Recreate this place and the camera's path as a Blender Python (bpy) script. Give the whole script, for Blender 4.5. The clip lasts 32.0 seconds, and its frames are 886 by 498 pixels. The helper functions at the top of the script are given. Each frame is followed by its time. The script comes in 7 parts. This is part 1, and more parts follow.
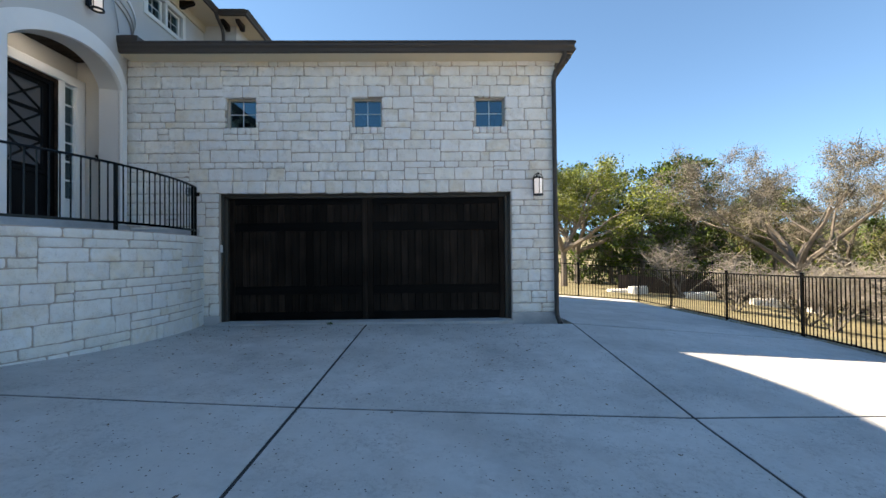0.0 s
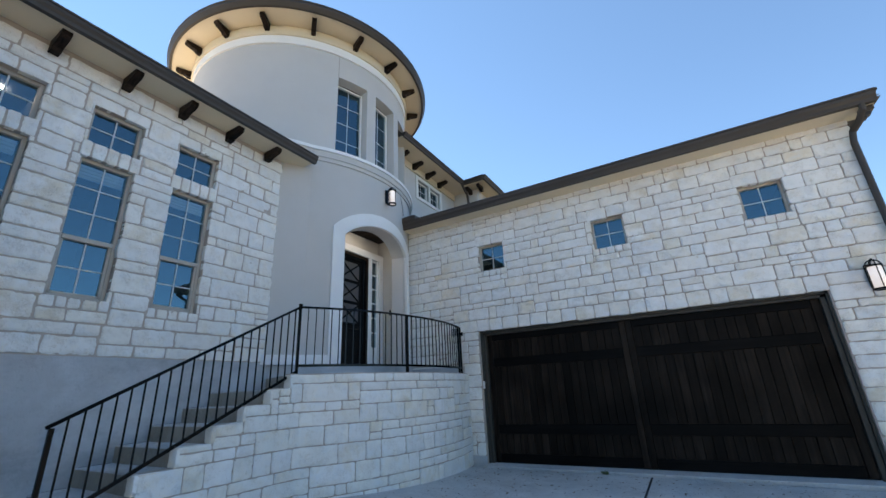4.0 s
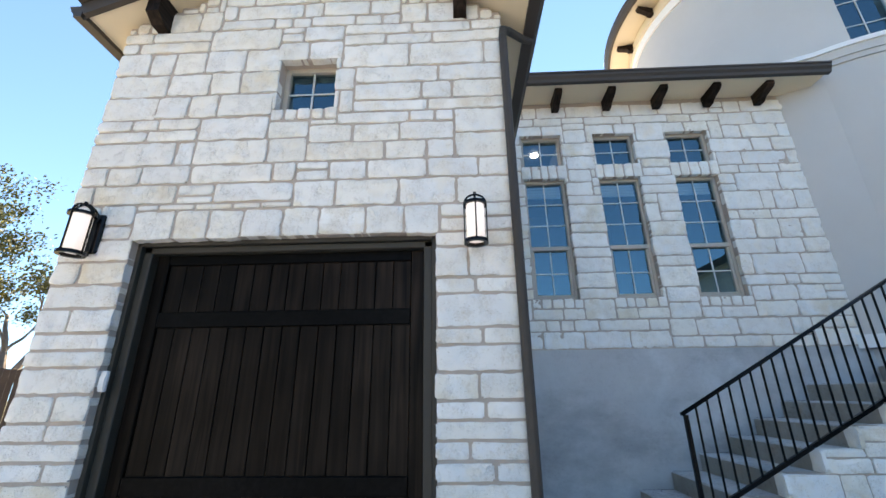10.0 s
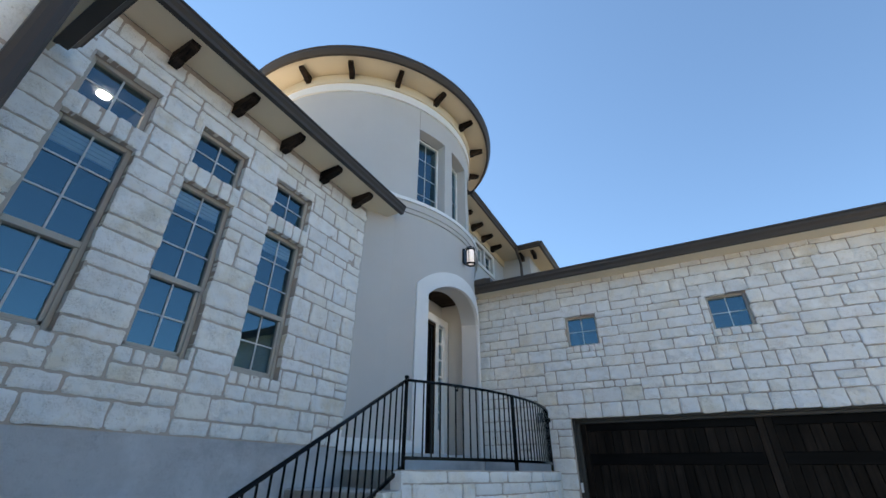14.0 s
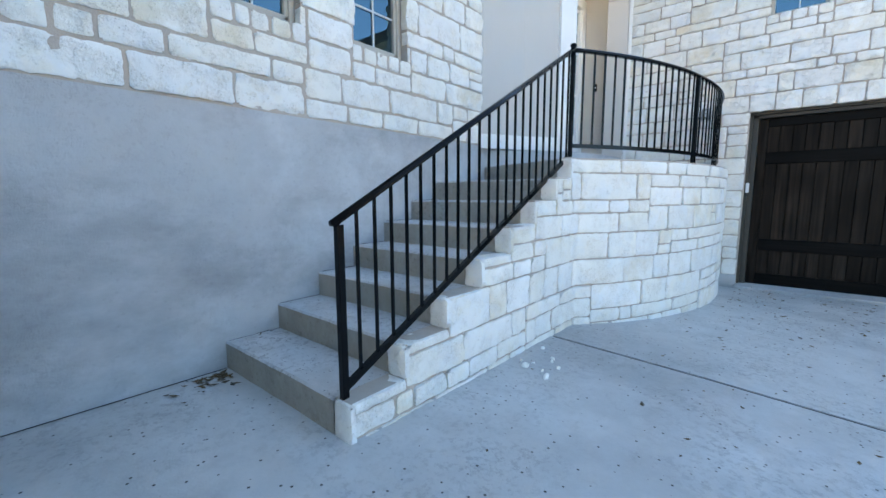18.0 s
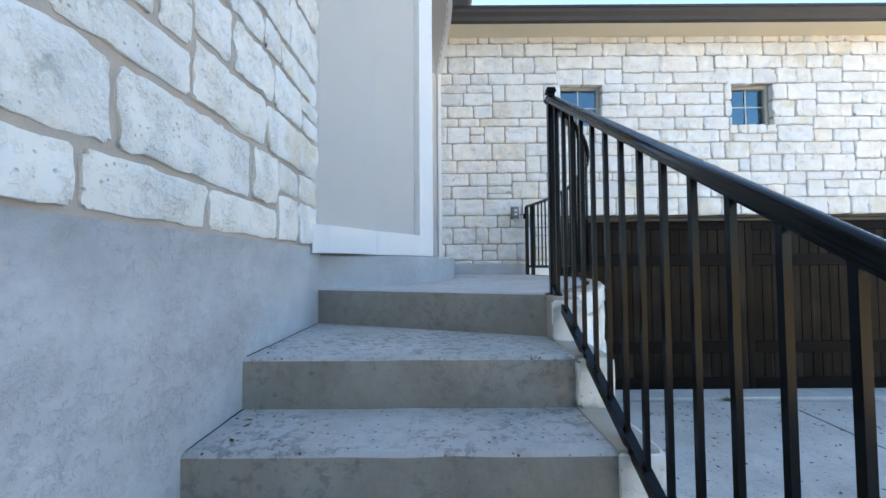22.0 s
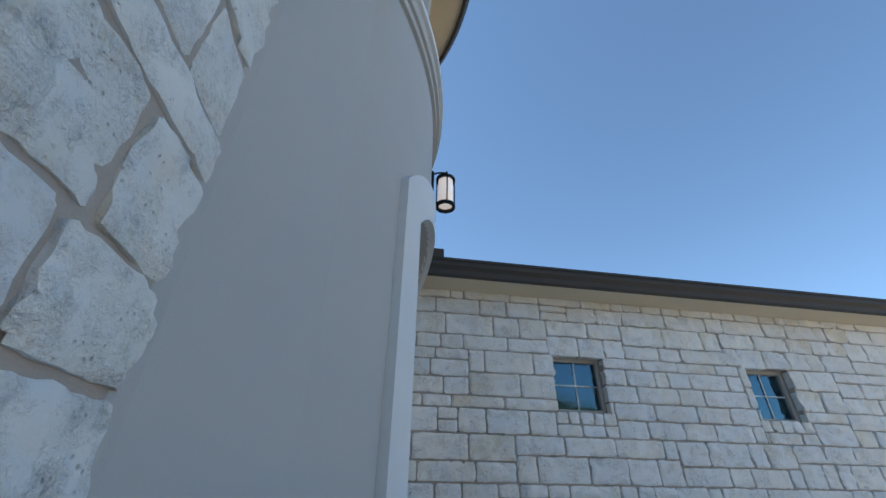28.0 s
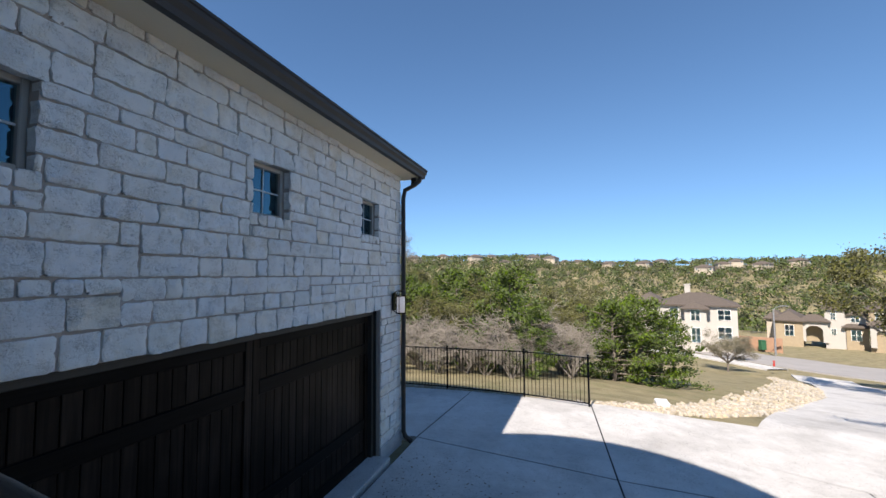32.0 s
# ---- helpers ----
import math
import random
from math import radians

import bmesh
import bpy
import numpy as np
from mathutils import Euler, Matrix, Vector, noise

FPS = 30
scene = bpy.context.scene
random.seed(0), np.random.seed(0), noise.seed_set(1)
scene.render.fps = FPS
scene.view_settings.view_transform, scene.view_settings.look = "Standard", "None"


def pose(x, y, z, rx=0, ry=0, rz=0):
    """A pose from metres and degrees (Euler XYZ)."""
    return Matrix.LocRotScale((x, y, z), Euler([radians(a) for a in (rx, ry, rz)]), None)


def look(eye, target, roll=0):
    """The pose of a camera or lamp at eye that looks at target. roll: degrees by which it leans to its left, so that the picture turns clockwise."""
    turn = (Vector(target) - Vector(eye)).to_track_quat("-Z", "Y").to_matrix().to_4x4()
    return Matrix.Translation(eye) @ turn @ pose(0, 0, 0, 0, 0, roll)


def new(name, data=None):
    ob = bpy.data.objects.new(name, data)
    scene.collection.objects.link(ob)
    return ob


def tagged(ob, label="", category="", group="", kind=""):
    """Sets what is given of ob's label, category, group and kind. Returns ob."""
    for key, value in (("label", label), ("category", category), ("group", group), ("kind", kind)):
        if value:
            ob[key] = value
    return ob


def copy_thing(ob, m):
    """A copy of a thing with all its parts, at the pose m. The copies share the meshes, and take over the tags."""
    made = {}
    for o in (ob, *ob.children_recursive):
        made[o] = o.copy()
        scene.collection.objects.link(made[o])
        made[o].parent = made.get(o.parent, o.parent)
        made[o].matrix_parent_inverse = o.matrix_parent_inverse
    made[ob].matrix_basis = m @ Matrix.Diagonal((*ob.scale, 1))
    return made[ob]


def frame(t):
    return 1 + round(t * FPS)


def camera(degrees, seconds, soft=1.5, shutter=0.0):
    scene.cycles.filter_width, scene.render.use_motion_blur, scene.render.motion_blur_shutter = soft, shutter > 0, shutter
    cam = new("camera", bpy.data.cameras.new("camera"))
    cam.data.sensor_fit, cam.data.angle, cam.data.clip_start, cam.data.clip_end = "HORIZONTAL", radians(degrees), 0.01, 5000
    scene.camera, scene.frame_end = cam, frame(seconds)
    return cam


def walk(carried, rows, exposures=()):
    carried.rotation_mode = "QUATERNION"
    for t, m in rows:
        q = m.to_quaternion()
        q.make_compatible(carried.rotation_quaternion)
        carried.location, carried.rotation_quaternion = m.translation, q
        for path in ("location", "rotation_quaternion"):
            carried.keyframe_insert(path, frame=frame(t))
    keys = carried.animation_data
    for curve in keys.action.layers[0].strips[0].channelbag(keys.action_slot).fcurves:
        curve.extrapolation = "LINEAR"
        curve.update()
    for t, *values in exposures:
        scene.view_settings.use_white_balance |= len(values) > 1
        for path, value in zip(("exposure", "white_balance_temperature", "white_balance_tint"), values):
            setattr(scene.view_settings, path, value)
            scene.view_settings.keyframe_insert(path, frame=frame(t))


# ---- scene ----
cam = camera(94.6, 32.0)
PATH = [
    (0, (-0.175, -0.134, 1.243), (-0.142, 1.865, 1.269), -0.6),
    (0.5, (-0.295, 0.061, 1.225), (-0.507, 2.046, 1.348), -1.4),
    (1, (-0.339, 0.108, 1.244), (-0.741, 2.053, 1.475), -1.9),
    (1.5, (-0.353, 0.082, 1.26), (-0.901, 1.974, 1.611), -2.4),
    (2, (-0.398, 0.033, 1.314), (-1.047, 1.869, 1.77), -2.8),
    (2.5, (-0.456, 0.0, 1.368), (-1.188, 1.778, 1.919), -3.1),
    (3, (-0.495, -0.048, 1.404), (-1.305, 1.674, 2.019), -3.1),
    (3.5, (-0.585, -0.049, 1.36), (-1.46, 1.622, 2.026), -2.9),
    (5.5, (-0.609, -0.107, 1.299), (-1.837, 1.384, 1.818), -1.4),
    (6, (-0.628, -0.128, 1.287), (-1.995, 1.255, 1.756), -1.4),
    (6.5, (-0.645, -0.154, 1.273), (-2.172, 1.066, 1.695), -1.5),
    (7, (-0.673, -0.191, 1.263), (-2.359, 0.814, 1.643), -1.3),
    (7.5, (-0.704, -0.228, 1.213), (-2.527, 0.512, 1.573), -1.0),
    (8, (-0.722, -0.291, 1.229), (-2.641, 0.161, 1.562), -0.5),
    (8.5, (-0.841, -0.414, 1.243), (-2.803, -0.217, 1.575), -0.3),
    (9, (-0.969, -0.507, 1.269), (-2.931, -0.491, 1.655), -0.3),
    (9.5, (-1.09, -0.535, 1.323), (-3.023, -0.605, 1.83), -0.4),
    (10, (-1.272, -0.522, 1.362), (-3.155, -0.598, 2.032), -0.6),
    (10.5, (-1.455, -0.497, 1.426), (-3.277, -0.52, 2.251), -0.7),
    (11, (-1.654, -0.507, 1.475), (-3.42, -0.392, 2.407), -0.6),
    (11.5, (-1.895, -0.528, 1.514), (-3.597, -0.197, 2.509), -0.5),
    (12, (-2.061, -0.455, 1.529), (-3.674, 0.14, 2.551), -0.0),
    (12.5, (-2.229, -0.285, 1.543), (-3.709, 0.577, 2.576), 0.7),
    (13, (-2.408, -0.194, 1.49), (-3.686, 0.933, 2.538), 0.3),
    (13.5, (-2.517, -0.164, 1.559), (-3.578, 1.195, 2.571), 0.2),
    (14, (-2.563, -0.182, 1.607), (-3.403, 1.361, 2.563), 0.4),
    (14.5, (-2.636, -0.193, 1.533), (-3.277, 1.482, 2.418), -0.2),
    (16.5, (-2.835, 0.038, 1.347), (-3.729, 1.825, 1.448), 1.2),
    (17, (-3.065, 0.194, 1.3), (-4.154, 1.869, 1.217), 0.9),
    (17.5, (-3.35, 0.276, 1.271), (-4.601, 1.824, 1.074), 0.3),
    (18, (-3.73, 0.358, 1.296), (-5.01, 1.874, 1.037), -0.2),
    (18.5, (-4.152, 0.509, 1.313), (-5.379, 2.061, 1.021), -1.0),
    (19, (-4.569, 0.649, 1.341), (-5.648, 2.313, 1.083), -1.8),
    (19.5, (-4.934, 0.81, 1.4), (-5.776, 2.613, 1.2), -2.4),
    (20, (-5.228, 1.06, 1.428), (-5.83, 2.963, 1.297), -2.6),
    (20.5, (-5.443, 1.263, 1.489), (-5.809, 3.226, 1.386), -2.0),
    (21, (-5.598, 1.522, 1.532), (-5.795, 3.512, 1.482), -1.5),
    (21.5, (-5.699, 1.799, 1.636), (-5.776, 3.798, 1.644), -0.9),
    (22, (-5.768, 2.025, 1.76), (-5.767, 4.024, 1.837), -0.4),
    (22.5, (-5.815, 2.197, 1.915), (-5.777, 4.19, 2.075), -0.2),
    (23, (-5.836, 2.375, 2.003), (-5.811, 4.362, 2.232), -0.4),
    (23.5, (-5.833, 2.561, 2.1), (-5.847, 4.542, 2.374), 0.0),
    (24, (-5.883, 2.708, 2.193), (-5.933, 4.686, 2.485), 0.2),
    (24.5, (-5.923, 2.857, 2.314), (-5.999, 4.822, 2.678), -0.0),
    (25, (-5.95, 2.908, 2.444), (-6.005, 4.83, 2.994), -0.5),
    (25.5, (-5.951, 2.905, 2.527), (-5.973, 4.74, 3.323), -0.3),
    (26, (-5.974, 2.887, 2.623), (-5.956, 4.631, 3.602), 0.5),
    (26.5, (-6.049, 3.026, 2.677), (-5.961, 4.665, 3.82), 0.8),
    (28.5, (-5.991, 3.622, 2.94), (-5.543, 5.335, 3.87), 0.3),
    (29, (-5.841, 3.848, 2.826), (-5.133, 5.541, 3.622), -0.2),
    (29.5, (-5.751, 3.963, 2.839), (-4.814, 5.595, 3.515), -0.5),
    (30, (-5.635, 4.184, 2.92), (-4.424, 5.699, 3.411), -0.4),
    (30.5, (-5.543, 4.395, 3.036), (-4.12, 5.758, 3.382), -0.1),
    (31, (-5.425, 4.502, 3.072), (-3.788, 5.629, 3.301), -0.2),
    (31.5, (-5.283, 4.564, 3.08), (-3.499, 5.455, 3.24), -0.2),
    (32, (-5.168, 4.523, 3.02), (-3.259, 5.106, 3.146), -0.4),
]
walk(cam, [(t, look(eye, target, roll)) for t, eye, target, roll in PATH], [(0, 2.45, 7600, 12), (1, 2.75, 7600, 13), (3.5, 2.65, 7600, 14), (6, 3.0, 7600, 14), (8, 3.25, 7800, 13), (9, 3.2, 7800, 14), (11, 3.0, 8100, 14), (12, 2.9, 8000, 14), (14.5, 2.55, 7600, 13), (17, 3.6, 8200, 13), (19.5, 4.0, 8600, 16), (21, 4.0, 8800, 16), (23, 3.6, 8200, 14), (25, 3.35, 7800, 13), (26, 2.8, 7500, 12), (28.5, 2.35, 7400, 12), (30.5, 2.3, 6900, 14), (32, 1.62, 6500, 15)])

# ---- light ----
world = bpy.data.worlds.new("sky")
scene.world = world
world.use_nodes = True
SUN = Vector((-0.963, 0.229, 1.0)).normalized()
wn = world.node_tree
sky = wn.nodes.new("ShaderNodeTexSky")
sky.sky_type = "NISHITA"
sky.sun_disc = False
sky.sun_elevation = math.asin(SUN.z)
sky.sun_rotation = math.atan2(SUN.x, SUN.y)
sky.altitude = 1500
sky.air_density, sky.dust_density, sky.ozone_density = 0.44, 0.0, 3.0
clear = wn.nodes.new("ShaderNodeMix")
clear.data_type, clear.blend_type = "RGBA", "MULTIPLY"
clear.inputs["Factor"].default_value = 1.0
clear.inputs["B"].default_value = (0.80, 0.985, 0.99, 1)
wn.links.new(sky.outputs[0], clear.inputs["A"])
# sky colour rolled off: its brightest levels are pressed down towards pale blue
share = wn.nodes.new("ShaderNodeVectorMath")
share.operation = "DIVIDE"
share.inputs[1].default_value = (1.8, 3.6, 5.4)
more = wn.nodes.new("ShaderNodeVectorMath")
more.operation = "ADD"
more.inputs[1].default_value = (1.0, 1.0, 1.0)
level_off = wn.nodes.new("ShaderNodeVectorMath")
level_off.operation = "DIVIDE"
wn.links.new(clear.outputs["Result"], share.inputs[0])
wn.links.new(share.outputs[0], more.inputs[0])
wn.links.new(clear.outputs["Result"], level_off.inputs[0])
wn.links.new(more.outputs[0], level_off.inputs[1])
wn.links.new(level_off.outputs[0], wn.nodes["Background"].inputs[0])
wn.nodes["Background"].inputs[1].default_value = 0.13
sun = new("sun", bpy.data.lights.new("sun", "SUN"))
sun.data.energy, sun.data.angle, sun.data.color = 2.9, radians(0.55), (1.0, 0.91, 0.78)
sun.matrix_world = look(SUN * 60, (0, 0, 0))

# ---- materials ----


def material(name, color, rough=0.8, metal=0.0, vary=0.12, scale=6.0, fine=60.0, bump=0.3, depth=0.004, tint=None, island=0.0, stain=0.0, stain_color=(0.1, 0.09, 0.08), spec=0.5, coat=0.0, specks=0.0):
    """A worn surface: colour that drifts at two scales, stains, fine relief."""
    m = bpy.data.materials.new(name)
    m.use_nodes = True
    n, l = m.node_tree.nodes, m.node_tree.links
    b = n["Principled BSDF"]
    b.inputs["Roughness"].default_value, b.inputs["Metallic"].default_value = rough, metal
    b.inputs["Specular IOR Level"].default_value = spec
    b.inputs["Coat Weight"].default_value = coat
    co = n.new("ShaderNodeTexCoord")
    geo = n.new("ShaderNodeNewGeometry")
    big, small = n.new("ShaderNodeTexNoise"), n.new("ShaderNodeTexNoise")
    for node, s, d in ((big, scale, 5), (small, fine, 6)):
        node.inputs["Scale"].default_value, node.inputs["Detail"].default_value = s, d
        node.inputs["Roughness"].default_value = 0.62
        l.new(geo.outputs["Position"], node.inputs["Vector"])
    mixed = n.new("ShaderNodeMix")
    mixed.data_type = "RGBA"
    dark = tuple(max(0.0, c * (1 - vary)) for c in color)
    light = tuple(min(1.0, c * (1 + vary)) for c in (tint or color))
    mixed.inputs["A"].default_value, mixed.inputs["B"].default_value = (*dark, 1), (*light, 1)
    addn = n.new("ShaderNodeMath")
    addn.operation = "MULTIPLY_ADD"
    addn.inputs[1].default_value, addn.use_clamp = 0.35, True
    l.new(small.outputs["Fac"], addn.inputs[0])
    ramp = n.new("ShaderNodeMapRange")
    ramp.inputs["From Min"].default_value, ramp.inputs["From Max"].default_value = 0.3, 0.7
    ramp.inputs["To Max"].default_value = 0.65
    l.new(big.outputs["Fac"], ramp.inputs["Value"])
    l.new(ramp.outputs["Result"], addn.inputs[2])
    l.new(addn.outputs[0], mixed.inputs["Factor"])
    out = mixed.outputs["Result"]
    if island:
        info = n.new("ShaderNodeObjectInfo")
        hue = n.new("ShaderNodeHueSaturation")
        val = n.new("ShaderNodeMapRange")
        val.inputs["To Min"].default_value, val.inputs["To Max"].default_value = 1 - island, 1 + island * 0.55
        both = n.new("ShaderNodeMath")
        both.operation = "FRACT"
        plus = n.new("ShaderNodeMath")
        plus.operation = "ADD"
        l.new(info.outputs["Random"], plus.inputs[0])
        l.new(geo.outputs["Random Per Island"], plus.inputs[1])
        l.new(plus.outputs[0], both.inputs[0])
        l.new(both.outputs[0], val.inputs["Value"])
        l.new(val.outputs["Result"], hue.inputs["Value"])
        sat = n.new("ShaderNodeMapRange")
        sat.inputs["To Min"].default_value, sat.inputs["To Max"].default_value = 0.6, 1.5
        mul = n.new("ShaderNodeMath")
        mul.operation = "MULTIPLY"
        mul.inputs[1].default_value = 7.31
        fr = n.new("ShaderNodeMath")
        fr.operation = "FRACT"
        l.new(both.outputs[0], mul.inputs[0])
        l.new(mul.outputs[0], fr.inputs[0])
        l.new(fr.outputs[0], sat.inputs["Value"])
        l.new(sat.outputs["Result"], hue.inputs["Saturation"])
        l.new(out, hue.inputs["Color"])
        out = hue.outputs["Color"]
    if stain:
        blot = n.new("ShaderNodeTexNoise")
        blot.inputs["Scale"].default_value, blot.inputs["Detail"].default_value = scale * 0.45, 8
        blot.inputs["Roughness"].default_value = 0.7
        l.new(geo.outputs["Position"], blot.inputs["Vector"])
        cut = n.new("ShaderNodeMapRange")
        cut.inputs["From Min"].default_value, cut.inputs["From Max"].default_value = 0.55, 0.78
        cut.inputs["To Max"].default_value = stain
        l.new(blot.outputs["Fac"], cut.inputs["Value"])
        mark = n.new("ShaderNodeMix")
        mark.data_type = "RGBA"
        mark.inputs["B"].default_value = (*stain_color, 1)
        l.new(out, mark.inputs["A"])
        l.new(cut.outputs["Result"], mark.inputs["Factor"])
        out = mark.outputs["Result"]
    if specks:
        pits = n.new("ShaderNodeTexNoise")
        pits.inputs["Scale"].default_value, pits.inputs["Detail"].default_value = 55.0, 2
        l.new(geo.outputs["Position"], pits.inputs["Vector"])
        here = n.new("ShaderNodeMapRange")
        here.inputs["From Min"].default_value, here.inputs["From Max"].default_value = 0.66, 0.72
        l.new(pits.outputs["Fac"], here.inputs["Value"])
        area = n.new("ShaderNodeMapRange")
        area.inputs["From Min"].default_value, area.inputs["From Max"].default_value = 0.42, 0.6
        area.inputs["To Max"].default_value = specks
        l.new(big.outputs["Fac"], area.inputs["Value"])
        both_s = n.new("ShaderNodeMath")
        both_s.operation = "MULTIPLY"
        l.new(here.outputs["Result"], both_s.inputs[0])
        l.new(area.outputs["Result"], both_s.inputs[1])
        pm = n.new("ShaderNodeMix")
        pm.data_type = "RGBA"
        pm.inputs["B"].default_value = (0.12, 0.115, 0.11, 1)
        l.new(out, pm.inputs["A"])
        l.new(both_s.outputs[0], pm.inputs["Factor"])
        out = pm.outputs["Result"]
    l.new(out, b.inputs["Base Color"])
    if bump:
        bm_node = n.new("ShaderNodeBump")
        bm_node.inputs["Strength"].default_value, bm_node.inputs["Distance"].default_value = bump, depth
        l.new(small.outputs["Fac"], bm_node.inputs["Height"])
        l.new(bm_node.outputs["Normal"], b.inputs["Normal"])
    return m


def node(tree, kind, **values):
    """A node with its inputs set by name."""
    n = tree.nodes.new(kind)
    for k, v in values.items():
        n.inputs[k.replace("_", " ")].default_value = v
    return n


def noise_at(m, size, detail=5, rough=0.62, low=0.0, high=1.0, top=1.0, bottom=0.0, stretch=None):
    """World-space noise, cut to a range."""
    t = m.node_tree
    geo = next(x for x in t.nodes if x.type == "NEW_GEOMETRY")
    nz = node(t, "ShaderNodeTexNoise", Scale=size, Detail=detail, Roughness=rough)
    src = geo.outputs["Position"]
    if stretch:
        mp = t.nodes.new("ShaderNodeMapping")
        mp.inputs["Scale"].default_value = stretch
        t.links.new(src, mp.inputs["Vector"])
        src = mp.outputs[0]
    t.links.new(src, nz.inputs["Vector"])
    r = t.nodes.new("ShaderNodeMapRange")
    for k, v in (("From Min", low), ("From Max", high), ("To Min", bottom), ("To Max", top)):
        r.inputs[k].default_value = v
    t.links.new(nz.outputs["Fac"], r.inputs["Value"])
    return r.outputs["Result"]


def math_of(m, op, a, b, c=None):
    t = m.node_tree
    k = t.nodes.new("ShaderNodeMath")
    k.operation = op
    for i, v in enumerate((a, b, c)):
        if v is None:
            continue
        if isinstance(v, (int, float)):
            k.inputs[i].default_value = v
        else:
            t.links.new(v, k.inputs[i])
    return k.outputs[0]


def tone(m, color, factor):
    """Lays a colour over the base colour by a factor."""
    t = m.node_tree
    inp = t.nodes["Principled BSDF"].inputs["Base Color"]
    mx = t.nodes.new("ShaderNodeMix")
    mx.data_type = "RGBA"
    if inp.links:
        t.links.new(inp.links[0].from_socket, mx.inputs["A"])
    mx.inputs["B"].default_value = (*color, 1)
    t.links.new(factor, mx.inputs["Factor"])
    t.links.new(mx.outputs["Result"], inp)


def relief(m, height, strength, depth):
    t = m.node_tree
    bp = node(t, "ShaderNodeBump", Strength=strength, Distance=depth)
    t.links.new(height, bp.inputs["Height"])
    t.links.new(bp.outputs["Normal"], t.nodes["Principled BSDF"].inputs["Normal"])


def limestone():
    """Chopped limestone: near white, a few cream blocks, smooth sawn patches and rough split ones."""
    m = material("limestone", (0.895, 0.87, 0.82), 0.9, vary=0.04, scale=4.0, fine=34.0, bump=0, island=0.07)
    t = m.node_tree
    geo = next(x for x in t.nodes if x.type == "NEW_GEOMETRY")
    own = next(x for x in t.nodes if x.type == "MATH" and x.operation == "FRACT").outputs[0]
    odd = t.nodes.new("ShaderNodeMapRange")
    for k, v in (("From Min", 0.83), ("From Max", 0.87), ("To Max", 0.6)):
        odd.inputs[k].default_value = v
    t.links.new(own, odd.inputs["Value"])
    cloud = noise_at(m, 3.2, 5, 0.65, 0.35, 0.62)
    tone(m, (0.70, 0.585, 0.40), math_of(m, "MULTIPLY", odd.outputs["Result"], cloud))
    split = noise_at(m, 6.5, 6, 0.70, 0.45, 0.60)
    grit = noise_at(m, 38.0, 5, 0.7, 0.40, 0.66)
    tone(m, (0.62, 0.56, 0.47), math_of(m, "MULTIPLY", math_of(m, "MULTIPLY", split, grit), 0.24))
    ochre = noise_at(m, 9.0, 7, 0.72, 0.60, 0.72, 0.38)
    tone(m, (0.52, 0.38, 0.20), ochre)
    tone(m, (0.78, 0.80, 0.80), noise_at(m, 5.0, 4, 0.6, 0.50, 0.64, 0.45))
    tone(m, (0.88, 0.80, 0.66), noise_at(m, 3.7, 5, 0.65, 0.54, 0.68, 0.5))
    vor = node(t, "ShaderNodeTexVoronoi", Scale=48.0)
    t.links.new(geo.outputs["Position"], vor.inputs["Vector"])
    pit = t.nodes.new("ShaderNodeMapRange")
    for k, v in (("From Min", 0.10), ("From Max", 0.22), ("To Min", 1.0), ("To Max", 0.0)):
        pit.inputs[k].default_value = v
    t.links.new(vor.outputs["Distance"], pit.inputs["Value"])
    some = noise_at(m, 9.0, 3, 0.6, 0.48, 0.58)
    pits = math_of(m, "MULTIPLY", pit.outputs["Result"], some)
    tone(m, (0.45, 0.39, 0.31), math_of(m, "MULTIPLY", pits, 0.6))
    crust = math_of(m, "MULTIPLY", split, noise_at(m, 75.0, 6, 0.75, 0.50, 0.60))
    tone(m, (0.56, 0.50, 0.41), math_of(m, "MULTIPLY", crust, 0.45))
    rough = math_of(m, "MULTIPLY_ADD", split, 0.85, 0.15)
    chip = noise_at(m, 24.0, 6, 0.62, 0.3, 0.7)
    ledge = noise_at(m, 11.0, 8, 0.70, 0.48, 0.52)
    h = math_of(m, "MULTIPLY_ADD", ledge, 0.22, math_of(m, "MULTIPLY", chip, 0.9))
    h = math_of(m, "MULTIPLY", h, rough)
    h = math_of(m, "MULTIPLY_ADD", pits, -0.30, h)
    h = math_of(m, "MULTIPLY_ADD", noise_at(m, 90.0, 4), 0.10, h)
    relief(m, h, 1.0, 0.0095)
    return m


